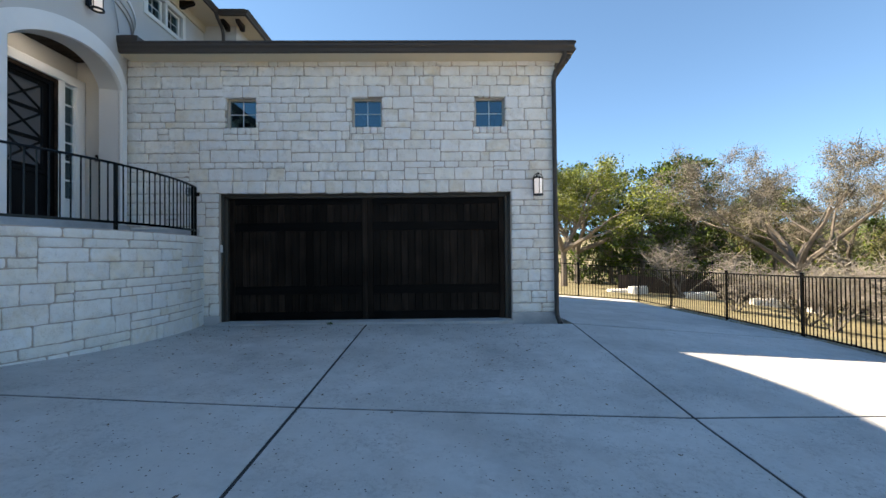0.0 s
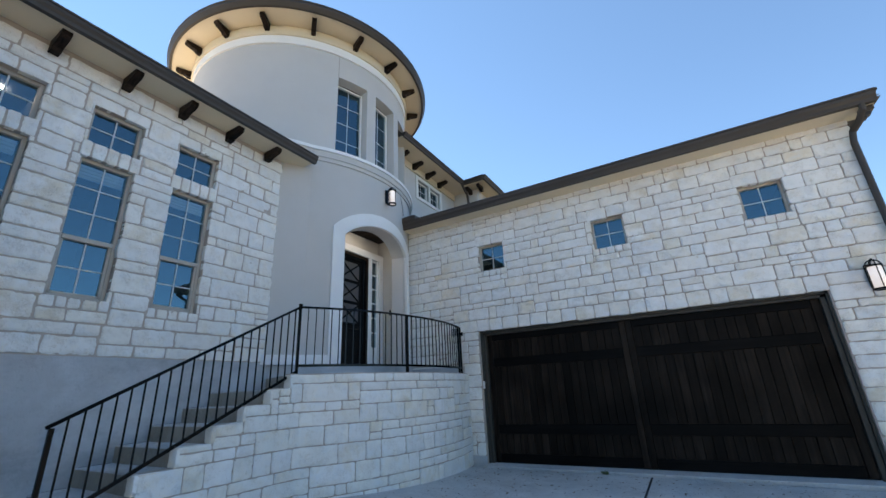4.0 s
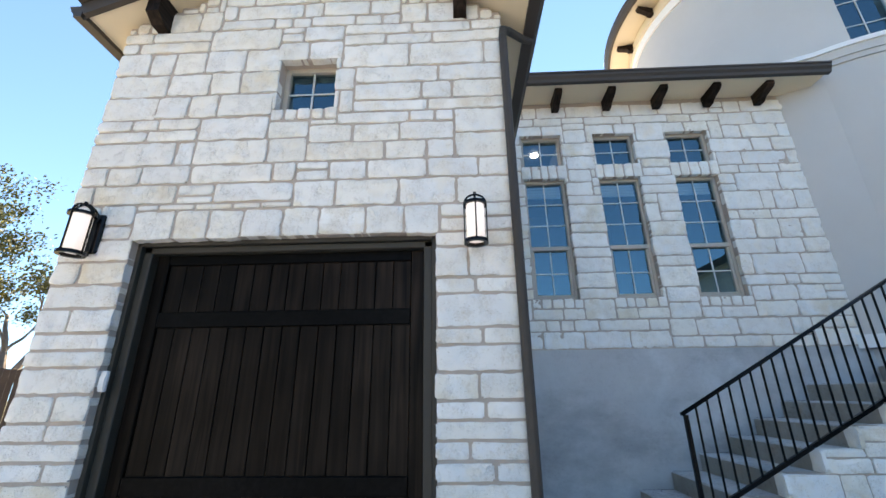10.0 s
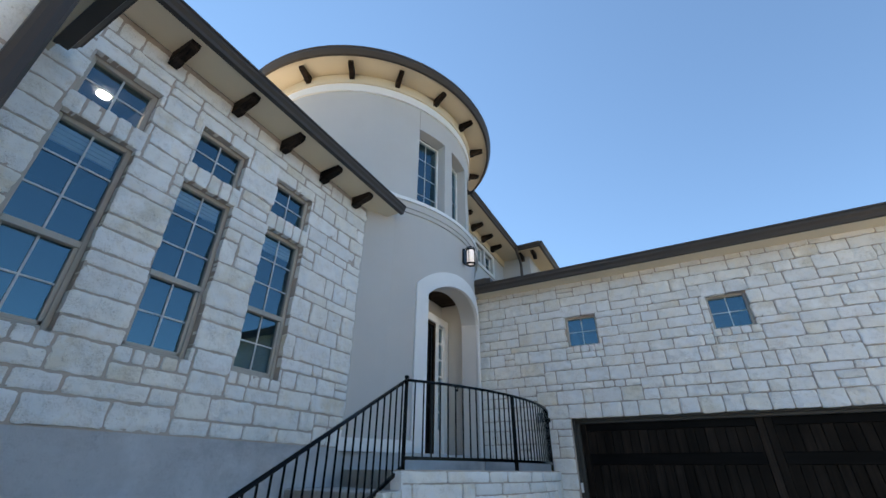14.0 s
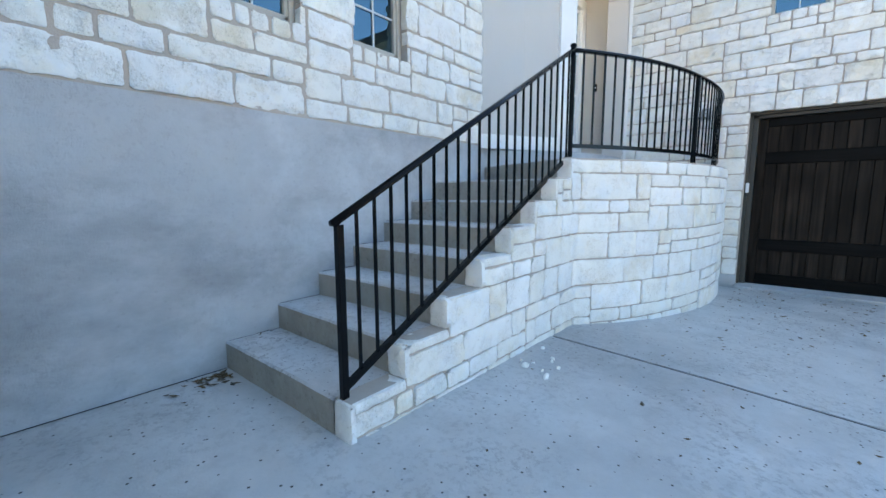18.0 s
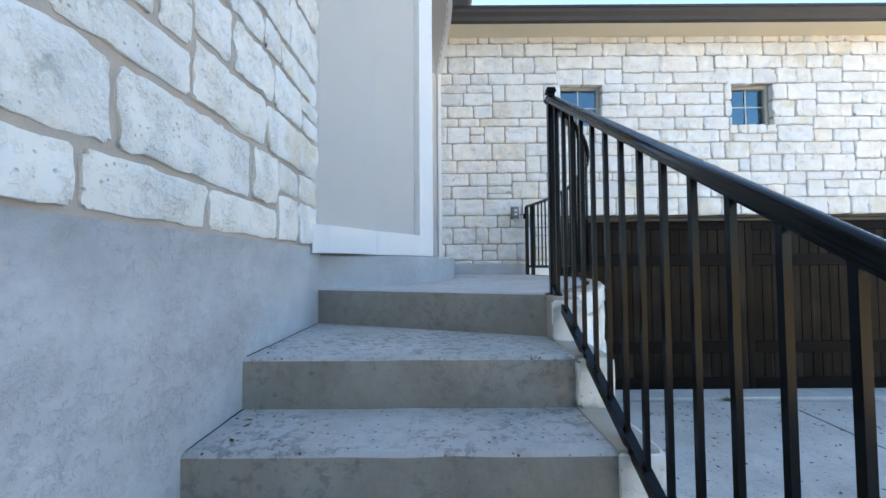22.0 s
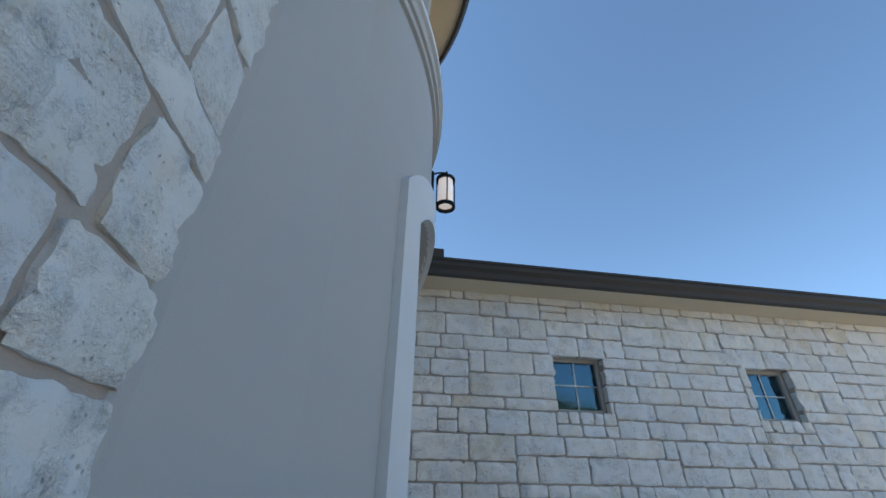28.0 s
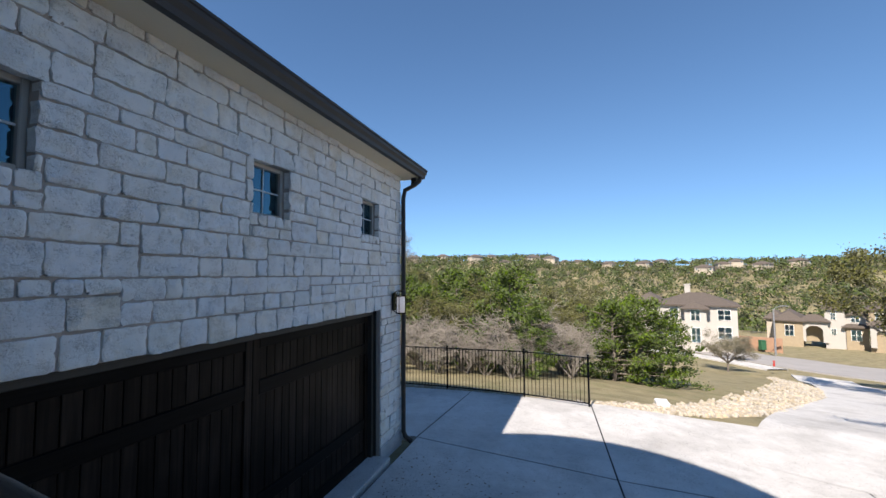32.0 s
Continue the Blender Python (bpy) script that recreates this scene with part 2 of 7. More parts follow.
def worn_concrete(name, base, dark, light, patch=0.6, specks=0.6, cloud=1.0, scale=0.8, streak=None, mid=0.5, grain=17.0, share=0.28):
    """Weathered concrete: clouds, water stains, worn pitted patches, dark grit."""
    m = material(name, base, 0.9, vary=0.07, scale=5.0, fine=70.0, bump=0)
    t = m.node_tree
    geo = next(x for x in t.nodes if x.type == "NEW_GEOMETRY")
    tone(m, light, noise_at(m, scale * 1.25, 7, 0.62, 0.50, 0.66, 0.6 * cloud))
    tone(m, dark, noise_at(m, scale, 8, 0.66, 0.47, 0.68, 0.75 * cloud, stretch=streak))
    tone(m, dark, noise_at(m, scale * 5.5, 8, 0.72, 0.52, 0.70, mid * cloud, stretch=streak))
    where = noise_at(m, 1.7, 5, 0.65, 0.40, 0.60)
    wear = math_of(m, "MULTIPLY", noise_at(m, 26.0, 6, 0.72, 0.50, 0.60), where)
    tone(m, tuple(c * 0.62 for c in dark), math_of(m, "MULTIPLY", wear, patch))
    vor = node(t, "ShaderNodeTexVoronoi", Scale=grain, Randomness=1.0)
    t.links.new(geo.outputs["Position"], vor.inputs["Vector"])
    dot = t.nodes.new("ShaderNodeMapRange")
    for k, v in (("From Min", 0.10), ("From Max", 0.19), ("To Min", 1.0), ("To Max", 0.0)):
        dot.inputs[k].default_value = v
    t.links.new(vor.outputs["Distance"], dot.inputs["Value"])
    sep = t.nodes.new("ShaderNodeSeparateColor")
    t.links.new(vor.outputs["Color"], sep.inputs[0])
    few = math_of(m, "GREATER_THAN", sep.outputs[0], 1 - share)
    grit = math_of(m, "MULTIPLY", math_of(m, "MULTIPLY", dot.outputs["Result"], few), specks)
    tone(m, (0.07, 0.062, 0.055), grit)
    h = math_of(m, "MULTIPLY_ADD", wear, -0.8, noise_at(m, 55.0, 6, 0.65))
    relief(m, h, 0.55, 0.006)
    return m


def timber(name, color, along=2, rough=0.45, spread=0.5):
    """Stained boards with grain that runs along one world axis."""
    m = bpy.data.materials.new(name)
    m.use_nodes = True
    n, l = m.node_tree.nodes, m.node_tree.links
    b = n["Principled BSDF"]
    b.inputs["Roughness"].default_value = rough
    b.inputs["Specular IOR Level"].default_value = 0.075
    geo, info = n.new("ShaderNodeNewGeometry"), n.new("ShaderNodeObjectInfo")
    mp = n.new("ShaderNodeMapping")
    s = [26.0, 26.0, 26.0]
    s[along] = 1.1
    mp.inputs["Scale"].default_value = s
    l.new(geo.outputs["Position"], mp.inputs["Vector"])
    grain = n.new("ShaderNodeTexNoise")
    grain.inputs["Scale"].default_value, grain.inputs["Detail"].default_value = 1.0, 6
    grain.inputs["Distortion"].default_value = 0.6
    l.new(mp.outputs[0], grain.inputs["Vector"])
    wear = n.new("ShaderNodeTexNoise")
    wear.inputs["Scale"].default_value = 1.7
    l.new(geo.outputs["Position"], wear.inputs["Vector"])
    ramp = n.new("ShaderNodeValToRGB")
    ramp.color_ramp.elements[0].position, ramp.color_ramp.elements[1].position = 0.3, 0.75
    ramp.color_ramp.elements[0].color = (*(c * 0.3 for c in color), 1)
    ramp.color_ramp.elements[1].color = (*(c * 2.3 for c in color), 1)
    l.new(grain.outputs["Fac"], ramp.inputs[0])
    val = n.new("ShaderNodeMath")
    val.operation = "MULTIPLY_ADD"
    val.inputs[1].default_value, val.inputs[2].default_value = spread, 1 - spread / 2
    l.new(info.outputs["Random"], val.inputs[0])
    w2 = n.new("ShaderNodeMath")
    w2.operation = "MULTIPLY_ADD"
    w2.inputs[1].default_value, w2.inputs[2].default_value = 2.6, -0.3
    l.new(wear.outputs["Fac"], w2.inputs[0])
    w3 = n.new("ShaderNodeMath")
    w3.operation = "MULTIPLY"
    l.new(val.outputs[0], w3.inputs[0])
    l.new(w2.outputs[0], w3.inputs[1])
    hue = n.new("ShaderNodeHueSaturation")
    l.new(ramp.outputs[0], hue.inputs["Color"])
    l.new(w3.outputs[0], hue.inputs["Value"])
    l.new(hue.outputs[0], b.inputs["Base Color"])
    bp = n.new("ShaderNodeBump")
    bp.inputs["Strength"].default_value, bp.inputs["Distance"].default_value = 0.3, 0.003
    l.new(grain.outputs["Fac"], bp.inputs["Height"])
    l.new(bp.outputs[0], b.inputs["Normal"])
    return m


def window_glass():
    """Coated architectural glass: part mirror, part see-through."""
    m = bpy.data.materials.new("window_glass")
    m.use_nodes = True
    n, l = m.node_tree.nodes, m.node_tree.links
    n.remove(n["Principled BSDF"])
    g, t, x = n.new("ShaderNodeBsdfGlossy"), n.new("ShaderNodeBsdfTransparent"), n.new("ShaderNodeMixShader")
    g.inputs["Roughness"].default_value = 0.015
    g.inputs["Color"].default_value = (0.36, 0.70, 0.86, 1)
    t.inputs["Color"].default_value = (0.5, 0.58, 0.6, 1)
    fres = n.new("ShaderNodeFresnel")
    fres.inputs[0].default_value = 1.5
    k = n.new("ShaderNodeMath")
    k.operation = "ADD"
    k.inputs[1].default_value = 0.16
    l.new(fres.outputs[0], k.inputs[0])
    l.new(k.outputs[0], x.inputs[0])
    l.new(t.outputs[0], x.inputs[1])
    l.new(g.outputs[0], x.inputs[2])
    l.new(x.outputs[0], n["Material Output"].inputs[0])
    return m


def glow(name, color, strength):
    m = bpy.data.materials.new(name)
    m.use_nodes = True
    b = m.node_tree.nodes["Principled BSDF"]
    b.inputs["Base Color"].default_value = (0.8, 0.8, 0.8, 1)
    b.inputs["Emission Color"].default_value = (*color, 1)
    b.inputs["Emission Strength"].default_value = strength
    b.inputs["Roughness"].default_value = 0.5
    return m


STONE = limestone()
MORTAR = material("mortar", (0.50, 0.42, 0.355), 0.95, vary=0.14, scale=7, fine=90, bump=0.6, depth=0.006, stain=0.3, stain_color=(0.33, 0.26, 0.21))
STUCCO = material("grey_stucco", (0.55, 0.535, 0.51), 0.92, vary=0.05, scale=0.9, fine=150, bump=0.4, depth=0.003, stain=0.25, stain_color=(0.46, 0.445, 0.42))
WHITE_TRIM = material("white_trim_stucco", (0.82, 0.82, 0.805), 0.85, vary=0.04, scale=2, fine=170, bump=0.25, depth=0.002)
RECESS = material("pale_stucco_recess", (0.60, 0.585, 0.55), 0.85, vary=0.04, scale=2, fine=120, bump=0.15, depth=0.002)
CREAM = material("cream_soffit_paint", (0.70, 0.60, 0.44), 0.75, vary=0.03, scale=2, fine=80, bump=0.08, depth=0.001)
PARGE = worn_concrete("pargeted_concrete", (0.49, 0.495, 0.50), (0.29, 0.295, 0.30), (0.64, 0.65, 0.66), 0.12, 0.08, 1.35, 0.8, (0.7, 0.7, 1.3), 0.10)
CONCRETE = worn_concrete("driveway_concrete", (0.53, 0.525, 0.51), (0.29, 0.285, 0.275), (0.64, 0.64, 0.635), 0.3, 1.0, 0.85, 0.5, mid=0.4, grain=24.0, share=0.34)
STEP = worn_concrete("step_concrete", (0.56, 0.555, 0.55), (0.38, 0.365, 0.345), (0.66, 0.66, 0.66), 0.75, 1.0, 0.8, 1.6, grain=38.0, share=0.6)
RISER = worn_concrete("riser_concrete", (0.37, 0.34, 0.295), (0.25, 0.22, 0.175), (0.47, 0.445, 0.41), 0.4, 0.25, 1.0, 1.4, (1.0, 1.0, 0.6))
JOINT = material("joint_filler", (0.035, 0.035, 0.037), 0.9, vary=0.2, scale=12, fine=80)
BRONZE = material("bronze_gutter_paint", (0.060, 0.049, 0.041), 0.5, vary=0.08, scale=3, fine=60, bump=0.05, depth=0.001, spec=0.3)
DARK_BEAM = timber("dark_stained_beam", (0.018, 0.012, 0.009), 0, 0.5)
DOOR_WOOD = timber("dark_stained_door_wood", (0.0115, 0.0078, 0.0058), 2, 0.4, 0.9)
RAIL_WOOD = timber("dark_stained_rail_wood", (0.0026, 0.0022, 0.0021), 0, 0.45, 0.3)
DOOR_TRIM = material("dark_brown_door_trim", (0.040, 0.035, 0.027), 0.55, vary=0.12, scale=4, fine=60, bump=0.08, depth=0.001)
BLACK_METAL = material("black_powder_coat", (0.0022, 0.0025, 0.0032), 0.22, vary=0.15, scale=8, fine=110, bump=0.04, depth=0.0006, spec=0.2)
FRAME_TAN = material("taupe_window_frame", (0.45, 0.405, 0.345), 0.5, vary=0.05, scale=6, fine=80, bump=0.04, depth=0.001)
FRAME_WHITE = material("white_window_frame", (0.74, 0.73, 0.69), 0.5, vary=0.04, scale=6, fine=80, bump=0.04, depth=0.001)
MUNTIN = material("pale_grille_bar", (0.55, 0.56, 0.55), 0.5, vary=0.04, scale=9, fine=80, bump=0)
GLASS = window_glass()
# dark grey: the dimness of unlit rooms is put into the colour
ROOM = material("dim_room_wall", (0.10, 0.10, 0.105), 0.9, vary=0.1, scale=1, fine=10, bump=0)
BLIND = material("white_blind", (0.85, 0.86, 0.87), 0.8, vary=0.04, scale=3, fine=30, bump=0)
ROOF_TILE = material("brown_shingle", (0.10, 0.082, 0.068), 0.9, vary=0.3, scale=5, fine=40, bump=0.5, depth=0.01)
GLOW_WHITE = glow("lantern_glass_lit", (1.0, 0.94, 0.94), 0.08)
GLOW_LAMP = glow("downlight_lit", (1.0, 0.95, 0.88), 6.0)
PLASTIC = material("white_plastic", (0.7, 0.7, 0.7), 0.4, vary=0.03, scale=8, fine=60, bump=0)
GREY_BOX = material("grey_weatherproof_box", (0.22, 0.23, 0.235), 0.5, vary=0.06, scale=8, fine=60, bump=0.05)
GREEN_PLASTIC = material("green_bin_plastic", (0.03, 0.12, 0.06), 0.5, vary=0.08, scale=6, fine=60, bump=0)
RED_PAINT = material("red_hydrant_paint", (0.45, 0.04, 0.03), 0.45, vary=0.08, scale=6, fine=60, bump=0)
STEEL = material("galvanised_steel", (0.42, 0.43, 0.44), 0.45, 0.8, vary=0.06, scale=5, fine=60, bump=0)
ASPHALT = material("pale_asphalt", (0.30, 0.29, 0.28), 0.95, vary=0.12, scale=0.5, fine=20, bump=0.2)
GRASS = material("dry_grass_ground", (0.185, 0.165, 0.08), 0.95, vary=0.3, scale=0.9, fine=22, bump=0.8, depth=0.04, tint=(0.25, 0.215, 0.125), stain=0.85, stain_color=(0.115, 0.145, 0.045))
BARK = material("grey_bark", (0.17, 0.145, 0.12), 0.95, vary=0.3, scale=8, fine=60, bump=0.8, depth=0.01)
TWIG = material("pale_twig", (0.21, 0.19, 0.165), 0.95, vary=0.25, scale=8, fine=60, bump=0.3)


def leaves(name, color, tint):
    m = material(name, color, 0.75, vary=0.35, scale=0.8, fine=9, bump=0, tint=tint, island=0.4, spec=0.2)
    b = m.node_tree.nodes["Principled BSDF"]
    b.inputs["Subsurface Weight"].default_value = 0.0
    return m


JUNIPER = leaves("juniper_leaves", (0.06, 0.092, 0.025), (0.105, 0.148, 0.038))
OAK = leaves("live_oak_leaves", (0.085, 0.092, 0.04), (0.14, 0.14, 0.06))
SPRING = leaves("spring_leaves", (0.15, 0.175, 0.055), (0.22, 0.25, 0.08))
DRYLEAF = leaves("bare_grey_twigs", (0.15, 0.14, 0.10), (0.215, 0.20, 0.145))
FAR_GREEN = leaves("far_green_woods", (0.058, 0.078, 0.035), (0.095, 0.12, 0.05))
FAR_OLIVE = leaves("far_olive_woods", (0.085, 0.095, 0.042), (0.125, 0.135, 0.06))
FAR_GREY = leaves("far_grey_woods", (0.15, 0.14, 0.105), (0.21, 0.19, 0.15))
FALLEN = leaves("fallen_leaf", (0.085, 0.058, 0.035), (0.17, 0.115, 0.065))
ROCK = material("river_rock", (0.41, 0.37, 0.30), 0.9, vary=0.15, scale=4, fine=30, bump=0.4, island=0.3)
TAN_STONE = material("tan_masonry", (0.34, 0.275, 0.185), 0.9, vary=0.15, scale=2.5, fine=14, bump=0.4)
FAR_TAN = material("tan_far_stucco", (0.47, 0.41, 0.33), 0.9, vary=0.06, scale=1, fine=30, bump=0)
FAR_STUCCO = material("white_far_stucco", (0.44, 0.42, 0.385), 0.9, vary=0.04, scale=1, fine=30, bump=0)
BRICK_RED = material("red_brick_wall", (0.33, 0.20, 0.13), 0.9, vary=0.2, scale=3, fine=20, bump=0.3)
BOARD_FENCE = material("weathered_board", (0.075, 0.052, 0.042), 0.9, vary=0.25, scale=3, fine=30, bump=0.3)

# ---- mesh helpers ----


class Build:
    """Collects vertices and faces of one part."""

    def __init__(self, warp=None):
        self.v, self.f, self.warp = [], [], warp

    def add(self, verts, faces):
        k = len(self.v)
        self.v += [tuple(self.warp(*p)) if self.warp else tuple(p) for p in verts]
        self.f += [tuple(i + k for i in face) for face in faces]
        return self

    def box(self, x0, x1, y0, y1, z0, z1, c=0.0, m=None):
        """A box with its edges cut off by c."""
        if c <= 0:
            p = [(x, y, z) for x in (x0, x1) for y in (y0, y1) for z in (z0, z1)]
            q = [(0, 1, 3, 2), (4, 6, 7, 5), (0, 4, 5, 1), (2, 3, 7, 6), (0, 2, 6, 4), (1, 5, 7, 3)]
        else:
            p, at = [], {}
            for i in (0, 1):
                for j in (0, 1):
                    for k in (0, 1):
                        e = Vector(((x0, x1)[i], (y0, y1)[j], (z0, z1)[k]))
                        s = Vector((c if i == 0 else -c, c if j == 0 else -c, c if k == 0 else -c))
                        for a in range(3):
                            w = e + s
                            w[a] = e[a]
                            at[i, j, k, a] = len(p)
                            p.append(tuple(w))
            q = []
            for a in range(3):
                o1, o2 = (a + 1) % 3, (a + 2) % 3
                for side in (0, 1):
                    idx = []
                    for b1, b2 in ((0, 0), (1, 0), (1, 1), (0, 1)):
                        key = [0, 0, 0]
                        key[a], key[o1], key[o2] = side, b1, b2
                        idx.append(at[(*key, a)])
                    q.append(tuple(idx if side else idx[::-1]))
                for b1 in (0, 1):
                    for b2 in (0, 1):
                        k0, k1 = [0, 0, 0], [0, 0, 0]
                        k0[a], k0[o1], k0[o2] = 0, b1, b2
                        k1[a], k1[o1], k1[o2] = 1, b1, b2
                        face = (at[(*k0, o1)], at[(*k1, o1)], at[(*k1, o2)], at[(*k0, o2)])
                        q.append(face if b1 == b2 else face[::-1])
            for i in (0, 1):
                for j in (0, 1):
                    for k in (0, 1):
                        face = (at[i, j, k, 0], at[i, j, k, 1], at[i, j, k, 2])
                        q.append(face if (i + j + k) % 2 else face[::-1])
        if m is not None:
            p = [tuple(m @ Vector(w)) for w in p]
        return self.add(p, q)

    def tube(self, path, radii, sides=8, cap=True):
        """A round tube along a path; radii is one number or one for each point."""
        pts = [Vector(p) for p in path]
        rr = radii if isinstance(radii, (list, tuple)) else [radii] * len(pts)
        verts, faces = [], []
        last = None
        for i, p in enumerate(pts):
            d = (pts[min(i + 1, len(pts) - 1)] - pts[max(i - 1, 0)]).normalized()
            ref = last if last is not None else (Vector((0, 0, 1)) if abs(d.z) < 0.9 else Vector((1, 0, 0)))
            side = (ref - d * ref.dot(d)).normalized()
            last = side
            up = d.cross(side)
            for k in range(sides):
                a = 2 * math.pi * k / sides
                verts.append(p + (side * math.cos(a) + up * math.sin(a)) * rr[i])
        for i in range(len(pts) - 1):
            for k in range(sides):
                a, b = i * sides + k, i * sides + (k + 1) % sides
                faces.append((a, b, b + sides, a + sides))
        if cap:
            faces += [tuple(range(sides))[::-1], tuple(range((len(pts) - 1) * sides, len(pts) * sides))]
        return self.add(verts, faces)

    def bar(self, path, w, h, up=(0, 0, 1)):
        """A rectangular bar along a path, w wide and h high."""
        pts = [Vector(p) for p in path]
        verts, faces = [], []
        for i, p in enumerate(pts):
            d = (pts[min(i + 1, len(pts) - 1)] - pts[max(i - 1, 0)]).normalized()
            s = d.cross(Vector(up)).normalized()
            u = s.cross(d)
            for a, b in ((-1, -1), (1, -1), (1, 1), (-1, 1)):
                verts.append(p + s * a * w / 2 + u * b * h / 2)
        for i in range(len(pts) - 1):
            for k in range(4):
                a, b = i * 4 + k, i * 4 + (k + 1) % 4
                faces.append((a, b, b + 4, a + 4))
        e = (len(pts) - 1) * 4
        faces += [(3, 2, 1, 0), (e, e + 1, e + 2, e + 3)]
        return self.add(verts, faces)

    def rail(self, path, w, h, up=(0, 0, 1)):
        """A handrail with rounded shoulders along a path, open underneath edges lipped."""
        pts = [Vector(p) for p in path]
        sect = [(-0.5, -0.5), (0.5, -0.5), (0.5, -0.06), (0.40, -0.02), (0.37, 0.2), (0.24, 0.42), (0.0, 0.5), (-0.24, 0.42), (-0.37, 0.2), (-0.40, -0.02), (-0.5, -0.06)]
        rings = []
        for i, p in enumerate(pts):
            d = (pts[min(i + 1, len(pts) - 1)] - pts[max(i - 1, 0)]).normalized()
            s = d.cross(Vector(up)).normalized()
            u = s.cross(d)
            rings.append([p + s * a * w + u * c * h for a, c in sect])
        return self.loft(rings, closed=True, cap=True)

    def loft(self, rings, closed=False, cap=False):
        """Faces between rings of equal length."""
        n = len(rings[0])
        verts = [p for r in rings for p in r]
        faces = []
        for i in range(len(rings) - 1):
            for k in range(n if closed else n - 1):
                a, b = i * n + k, i * n + (k + 1) % n
                faces.append((a, b, b + n, a + n))
        if cap:
            faces += [tuple(range(n))[::-1], tuple(range((len(rings) - 1) * n, len(rings) * n))]
        return self.add(verts, faces)


def mesh_of(name, b, mat, smooth=False):
    me = bpy.data.meshes.new(name)
    me.from_pydata(b.v, [], b.f)
    me.materials.append(mat)
    if smooth:
        me.shade_smooth()
    me.update()
    return me


def part(name, b, mat, parent=None, label="", smooth=False):
    ob = new(name, mesh_of(name, b, mat, smooth))
    ob.parent = parent
    if label:
        tagged(ob, label)
    return ob


def thing(name, label, category, group="", kind="", at=None):
    ob = new(name)
    if at:
        ob.location = at
    ob.empty_display_size = 0.2
    return tagged(ob, label, category, group, kind)


def plane_y(y):
    """u along x, v up, d out towards -y."""
    return lambda u, v, d: (u, y - d, v)


def plane_x(x):
    """u along y, v up, d out towards +x."""
    return lambda u, v, d: (x + d, u, v)


TC = (-8.51, 6.41)


def round_wall(radius, start):
    """u is the arc length from the angle start, v up, d outwards."""
    def at(u, v, d):
        a = start + u / radius
        return (TC[0] + (radius + d) * math.cos(a), TC[1] + (radius + d) * math.sin(a), v)
    return at


def lines(marks, step):
    out = []
    for a, b in zip(marks, marks[1:]):
        n = max(1, round((b - a) / step))
        out += [a + (b - a) * i / n for i in range(n)]
    return out + [marks[-1]]


def holed_wall(name, us, vs, holes, mp, thick, mat, parent=None, inside=None, fine=None):
    """A wall with real openings: front at d = 0, back at d = -thick, reveals through it."""
    us = sorted({round(u, 4) for u in list(us) + [e for h in holes for e in h[:2]]})
    vs = sorted({round(v, 4) for v in list(vs) + [e for h in holes for e in h[2:]]})
    if fine:
        us = lines(us, fine)
    def solid(i, j):
        if not (0 <= i < len(us) - 1 and 0 <= j < len(vs) - 1):
            return False
        uc, vc = (us[i] + us[i + 1]) / 2, (vs[j] + vs[j + 1]) / 2
        if inside and not inside(uc, vc):
            return False
        return not any(h[0] < uc < h[1] and h[2] < vc < h[3] for h in holes)
    b = Build(mp)
    for i in range(len(us) - 1):
        for j in range(len(vs) - 1):
            if not solid(i, j):
                continue
            a0, a1, c0, c1 = us[i], us[i + 1], vs[j], vs[j + 1]
            b.add([(a0, c0, 0), (a1, c0, 0), (a1, c1, 0), (a0, c1, 0)], [(0, 1, 2, 3)])
            b.add([(a0, c0, -thick), (a1, c0, -thick), (a1, c1, -thick), (a0, c1, -thick)], [(3, 2, 1, 0)])
            for di, dj, e in ((-1, 0, ((a0, c0), (a0, c1))), (1, 0, ((a1, c1), (a1, c0))), (0, -1, ((a1, c0), (a0, c0))), (0, 1, ((a0, c1), (a1, c1)))):
                if not solid(i + di, j + dj):
                    (p, q), (r, s) = e
                    b.add([(p, q, 0), (p, q, -thick), (r, s, -thick), (r, s, 0)], [(3, 2, 1, 0)])
    ob = part(name, b, mat, parent)
    bm = bmesh.new()
    bm.from_mesh(ob.data)
    bmesh.ops.remove_doubles(bm, verts=bm.verts, dist=0.0002)
    bm.to_mesh(ob.data)
    bm.free()
    return ob


rng = random.Random(7)


